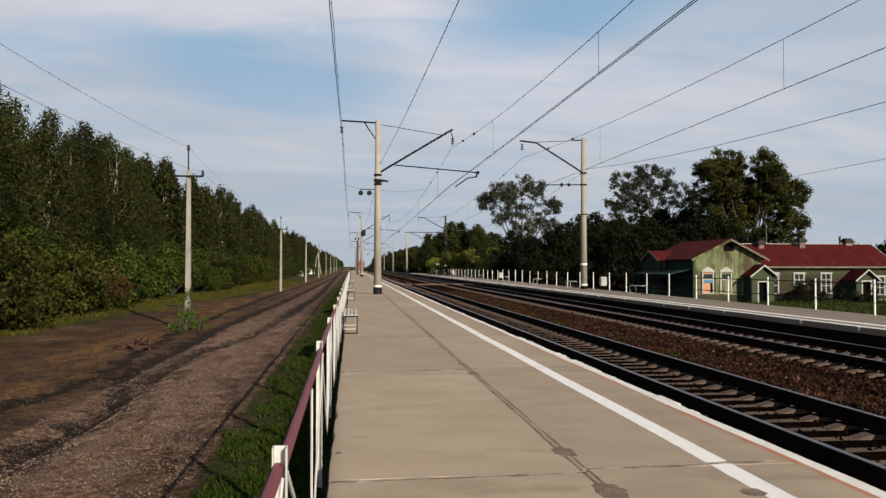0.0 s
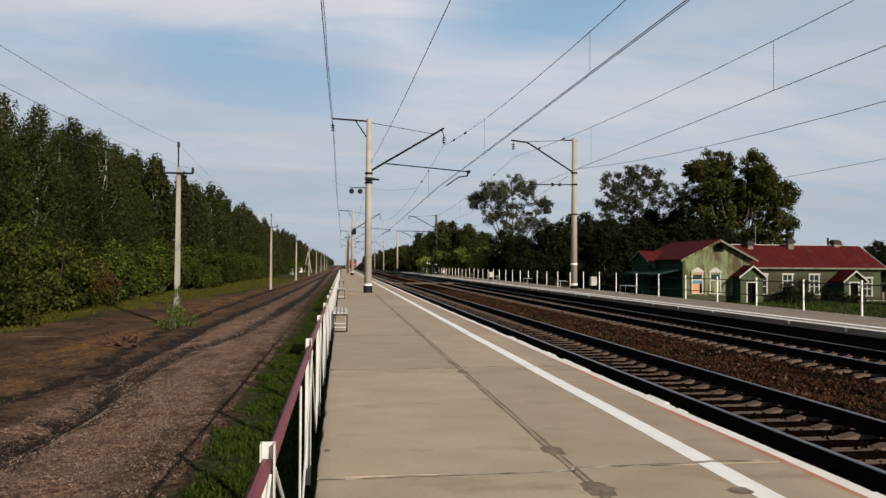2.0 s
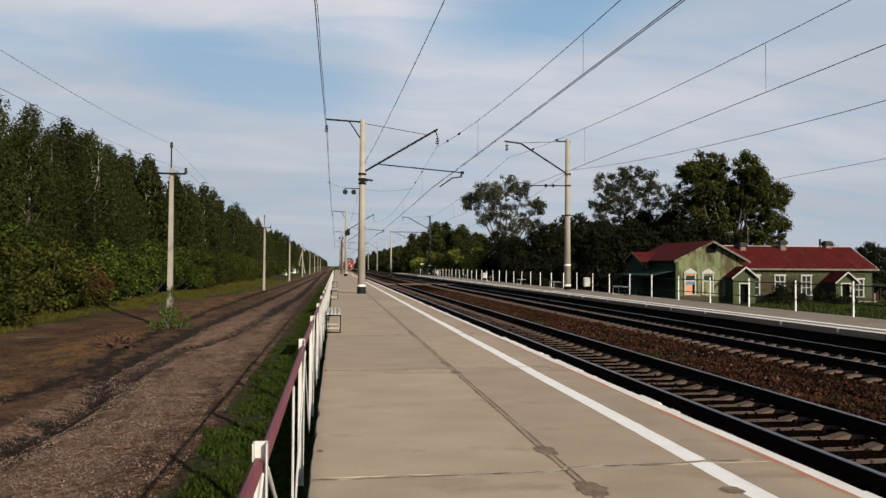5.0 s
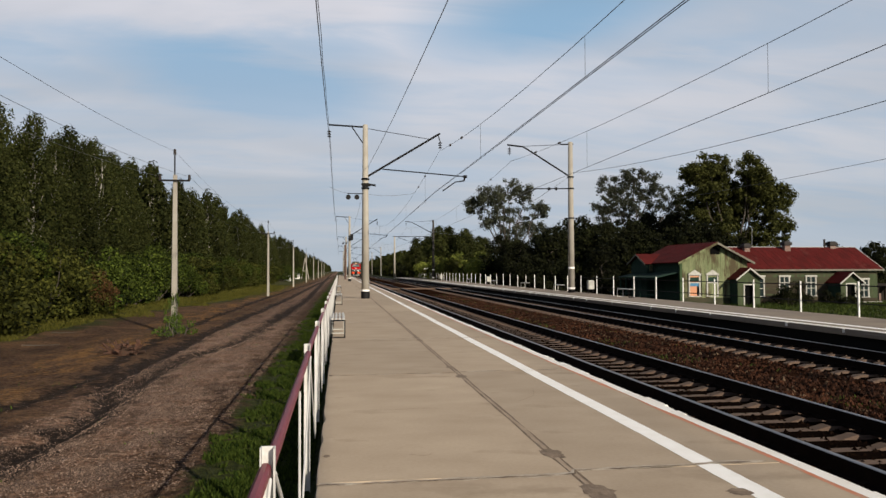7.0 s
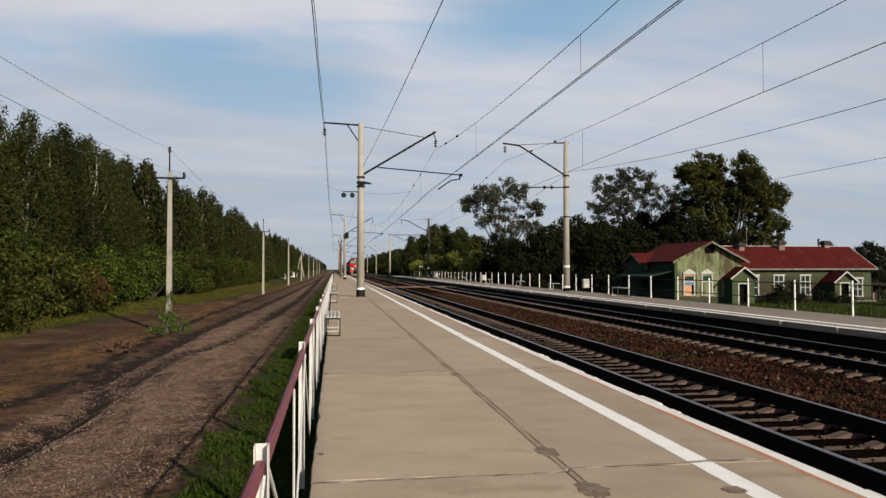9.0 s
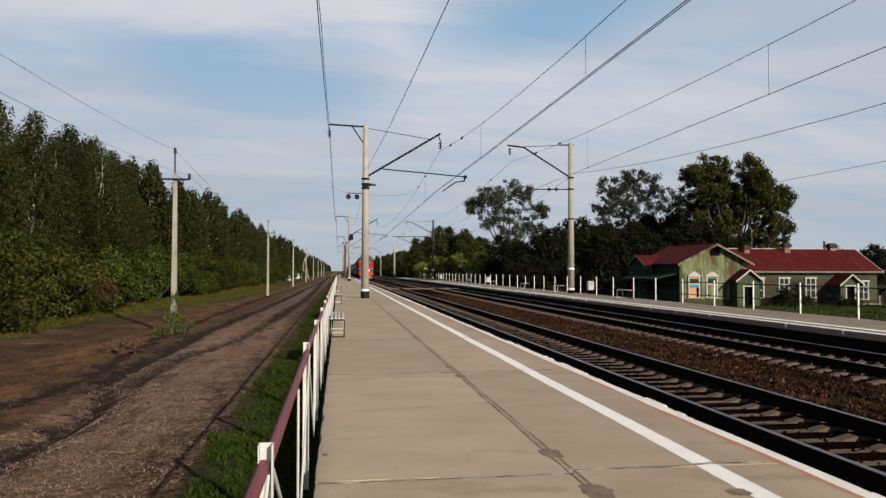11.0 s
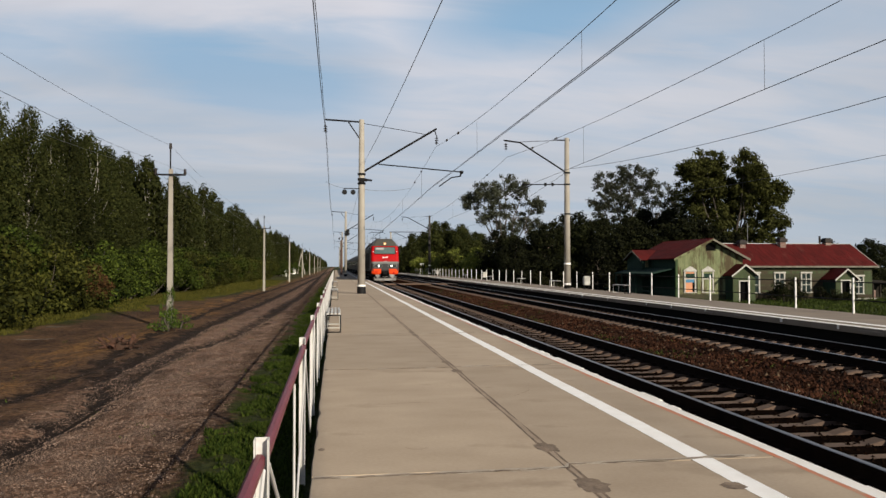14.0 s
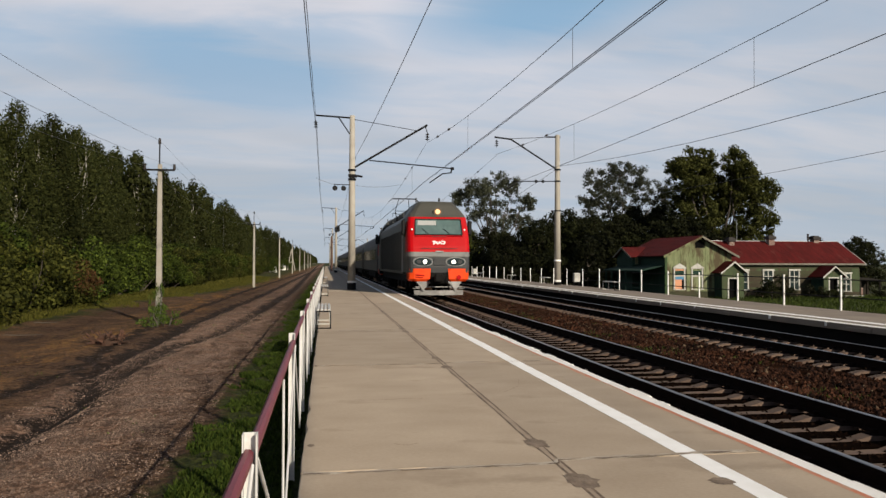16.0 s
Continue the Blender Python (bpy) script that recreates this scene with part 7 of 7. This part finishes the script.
            part("pillar_disc", bm, M["white"], e, "small white disc on the cab pillar")
            # mirrors, enlarged in black to stand in for the dark cab side window
            bm = B(); box(bm, s * 1.66 - 0.1, s * 1.66 + 0.1, 0.85, 1.1, 3.2, 3.95, 0.05)
            part("mirror", bm, M["black_paint"], e, "black side mirror enlarged to stand in for a dark cab window")
            bm = B(); box(bm, s * 1.545 - 0.02, s * 1.545 + 0.02, 1.15, 2.0, 3.1, 3.85, 0.01)
            part("side_window", bm, M["glass"], e, "dark cab side window")
            bm = B()
            for yy in (2.1, 2.5):
                rod(bm, (s * 1.58, yy, 1.3), (s * 1.58, yy, 3.2), 0.018, seg=6)
            part("door_handrail", bm, M["loco_light"], e)
        # top headlamp
        bm = B(); rod(bm, (0, 0.66, 4.37), (0, 1.2, 4.37), 0.2, 0.2, 18)
        top = part("top_lamp_housing", bm, M["loco_grey"], e)
        # brown ring paints the halo round the bright lamp core
        bm = B(); rod(bm, (0, 0.645, 4.37), (0, 0.67, 4.37), 0.18, 0.18, 18)
        part("lamp_halo_ring", bm, M["reflector"], top, "lamp reflector ring, brown for the halo of the lamp")
        bm = B(); rod(bm, (0, 0.62, 4.37), (0, 0.644, 4.37), 0.10, 0.12, 18)
        part("top_lamp", bm, M["lamp_warm"] if not end else M["glass"], top, "warm glowing top headlamp" if not end else "unlit top headlamp")
        bm = B(); rod(bm, (-0.95, 1.7, 4.9), (-0.95, 1.7, 5.15), 0.03); rod(bm, (0.9, 1.7, 4.9), (0.9, 1.7, 5.12), 0.03); rod(bm, (0.2, 1.5, 4.95), (0.2, 1.5, 5.12), 0.05)
        part("roof_fittings", bm, M["loco_dark"], e)
        # coupler and plough
        bm = B()
        box(bm, -0.22, 0.22, -0.45, 0.9, 0.92, 1.2, 0.05)
        box(bm, -0.3, 0.12, -0.62, -0.35, 0.86, 1.26, 0.06)
        box(bm, -0.42, 0.42, 0.05, 0.6, 0.75, 1.55, 0.03)
        for x in (-0.35, 0.35):
            rod(bm, (x, -0.08, 1.15), (x * 1.2, -0.2, 0.55), 0.03)
        part("coupler", bm, M["bogie"], e, "black automatic coupler")
        bm = B()
        slab_quad(bm, [(-1.2, 0.22, 0.42), (0, -0.12, 0.42), (0, 0.0, 0.42), (-1.2, 0.34, 0.42)], 0.24)
        slab_quad(bm, [(1.2, 0.22, 0.42), (0, -0.12, 0.42), (0, 0.0, 0.42), (1.2, 0.34, 0.42)], 0.24)
        for s in (-1, 1):
            rod(bm, (s * 1.1, 0.2, 0.9), (s * 0.75, 0.05, 0.4), 0.055)
            rod(bm, (s * 0.45, 0.12, 0.85), (s * 0.85, 0.08, 0.42), 0.05)
            slab_quad(bm, [(s * 0.55, 0.04, 0.86), (s * 1.0, 0.12, 0.86), (s * 0.95, 0.1, 0.62), (s * 0.7, 0.04, 0.55)], 0.04)
            box(bm, s * 1.12 - 0.16, s * 1.12 + 0.16, 0.1, 0.32, 0.5, 0.53)
        box(bm, -1.15, 1.15, 0.10, 0.16, 0.56, 0.61)
        part("plough", bm, M["plow"], e, "grey track plough")
        # skirt coloured black for the unlit void under the cab
        part("dark_void_skirt", loft(B(), [[(-1.5, 0.5, z), (1.5, 0.5, z), (1.5, 2.6, z), (-1.5, 2.6, z)] for z in (0.95, 1.3)]), M["bogie"], e)
    # pantograph, raised at the rear and folded at the front
    for y, up in ((3.9, 0), (L - 4.2, 1)):
        zt = 6.42 if up else 4.98
        bm = B()
        for s in (-1, 1):
            rod(bm, (s * 0.5, y - 0.6, 4.75), (s * 0.5, y + 0.9, (4.8 + zt) / 2), 0.03)
            rod(bm, (s * 0.5, y + 0.9, (4.8 + zt) / 2), (s * 0.35, y - 0.2, zt), 0.022)
            rod(bm, (s * 0.5, y - 0.6, 4.5), (s * 0.5, y - 0.6, 4.8), 0.07)
            rod(bm, (s * 0.5, y + 0.8, 4.5), (s * 0.5, y + 0.8, 4.75), 0.07)
        rod(bm, (-0.5, y + 0.9, (4.8 + zt) / 2), (0.5, y + 0.9, (4.8 + zt) / 2), 0.02)
        for d in (-0.15, 0.15):
            rod(bm, (-0.8, y - 0.2 + d, zt), (0.8, y - 0.2 + d, zt), 0.025)
            for s in (-1, 1):
                rod(bm, (s * 0.8, y - 0.2 + d, zt), (s * 1.05, y - 0.2 + d, zt - 0.2), 0.02)
        part("pantograph", bm, M["steel"], t, "steel pantograph")
    bm = B(); box(bm, -1.3, 1.3, 2.4, L - 2.4, 0.75, 1.25, 0.05)
    part("underframe", bm, M["bogie"], t, "black underframe")
    t.scale = (1.04, 1.04, 1.015)
    me = wheelset_mesh("wheelset", WHEEL_R)
    for y in (4.8, L - 4.8):
        bogie(t, y, (-2.1, 0, 2.1), WHEEL_R, me, wheels)
    return t, L


def build_coach(wheels, proto=None):
    L = 23.6
    t = thing("passenger_coach", TRACK[0], 500, RAIL_Z, "grey passenger coach with dark windows", "passenger coach", "train coaches")
    bm = B()
    prism(bm, [(-1.53, 1.15), (-1.53, 3.2), (-1.42, 3.75), (-1.1, 4.1), (-0.5, 4.3), (0.5, 4.3), (1.1, 4.1), (1.42, 3.75), (1.53, 3.2), (1.53, 1.15)], 0.3, L - 0.3)
    body = part("body", bm, M["car_grey"], t, "grey coach body")
    bm = B()
    for s in (-1, 1):
        box(bm, s * 1.533 - 0.008, s * 1.533 + 0.008, 0.4, L - 0.4, 1.55, 1.85)
    part("lower_stripe", bm, M["loco_dark"], body, "dark grey stripe")
    me = bpy.data.meshes.new("pane")
    bm = B(); box(bm, -0.012, 0.012, -0.5, 0.5, 2.05, 2.95, 0.008); bm.to_mesh(me); bm.free(); me.materials.append(M["glass"])
    for s in (-1, 1):
        for k in range(10):
            again("pane", me, body, s * 1.537, 3.2 + 1.9 * k, 0)
        for y in (0.95, L - 0.95):
            bm = B(); box(bm, s * 1.537 - 0.014, s * 1.537 + 0.014, y - 0.4, y + 0.4, 1.2, 3.1)
            part("door", bm, M["loco_dark"], body, "dark grey coach door")
    for y in (4, 9, 14, 19):
        bm = B(); box(bm, -0.4, 0.4, y, y + 0.8, 4.25, 4.45, 0.05)
        part("roof_vent", bm, M["loco_dark"], body)
    bm = B()
    for y0, y1 in ((-0.05, 0.3), (L - 0.3, L + 0.05)):
        box(bm, -0.65, 0.65, y0, y1, 1.2, 3.5, 0.04)
    part("gangway", bm, M["black_paint"], t, "black gangway bellows")
    bm = B()
    box(bm, -1.3, 1.3, 6.5, L - 6.5, 0.55, 1.15, 0.05)
    box(bm, -1.45, 1.45, 0.3, L - 0.3, 1.0, 1.16)
    part("underframe", bm, M["bogie"], t, "black underframe boxes")
    me = wheelset_mesh("wheelset", 0.47)
    for y in (3.2, L - 3.2):
        bogie(t, y, (-1.2, 1.2), 0.47, me, [])
    return t, L


loco_wheels = []
loco, LOCO_L = build_locomotive(loco_wheels)
coach, COACH_L = build_coach([])
coaches = [coach] + [copy_thing(coach, pose(TRACK[0], 500 + 24.4 * i, RAIL_Z)) for i in range(1, 10)]

SPEED, FRONT_END = 24.7, 37.7


def front_at(t):
    return FRONT_END + SPEED * (16.0 - t)


def motions():
    times = [0.5 * i for i in range(33)]
    walk(loco, [(t, pose(TRACK[0], front_at(t), RAIL_Z)) for t in times])
    for i, c in enumerate(coaches):
        walk(c, [(t, pose(TRACK[0], front_at(t) + LOCO_L * 1.04 + 0.8 + i * 24.4, RAIL_Z)) for t in times])
    # wheels roll towards -y
    step = 1.0 / FPS
    for w, y, r in loco_wheels:
        walk(w, [(k * step, pose(0, y, r, math.degrees(SPEED * k * step / (1.04 * r)) % 360)) for k in range(16 * FPS + 1)])


motions()
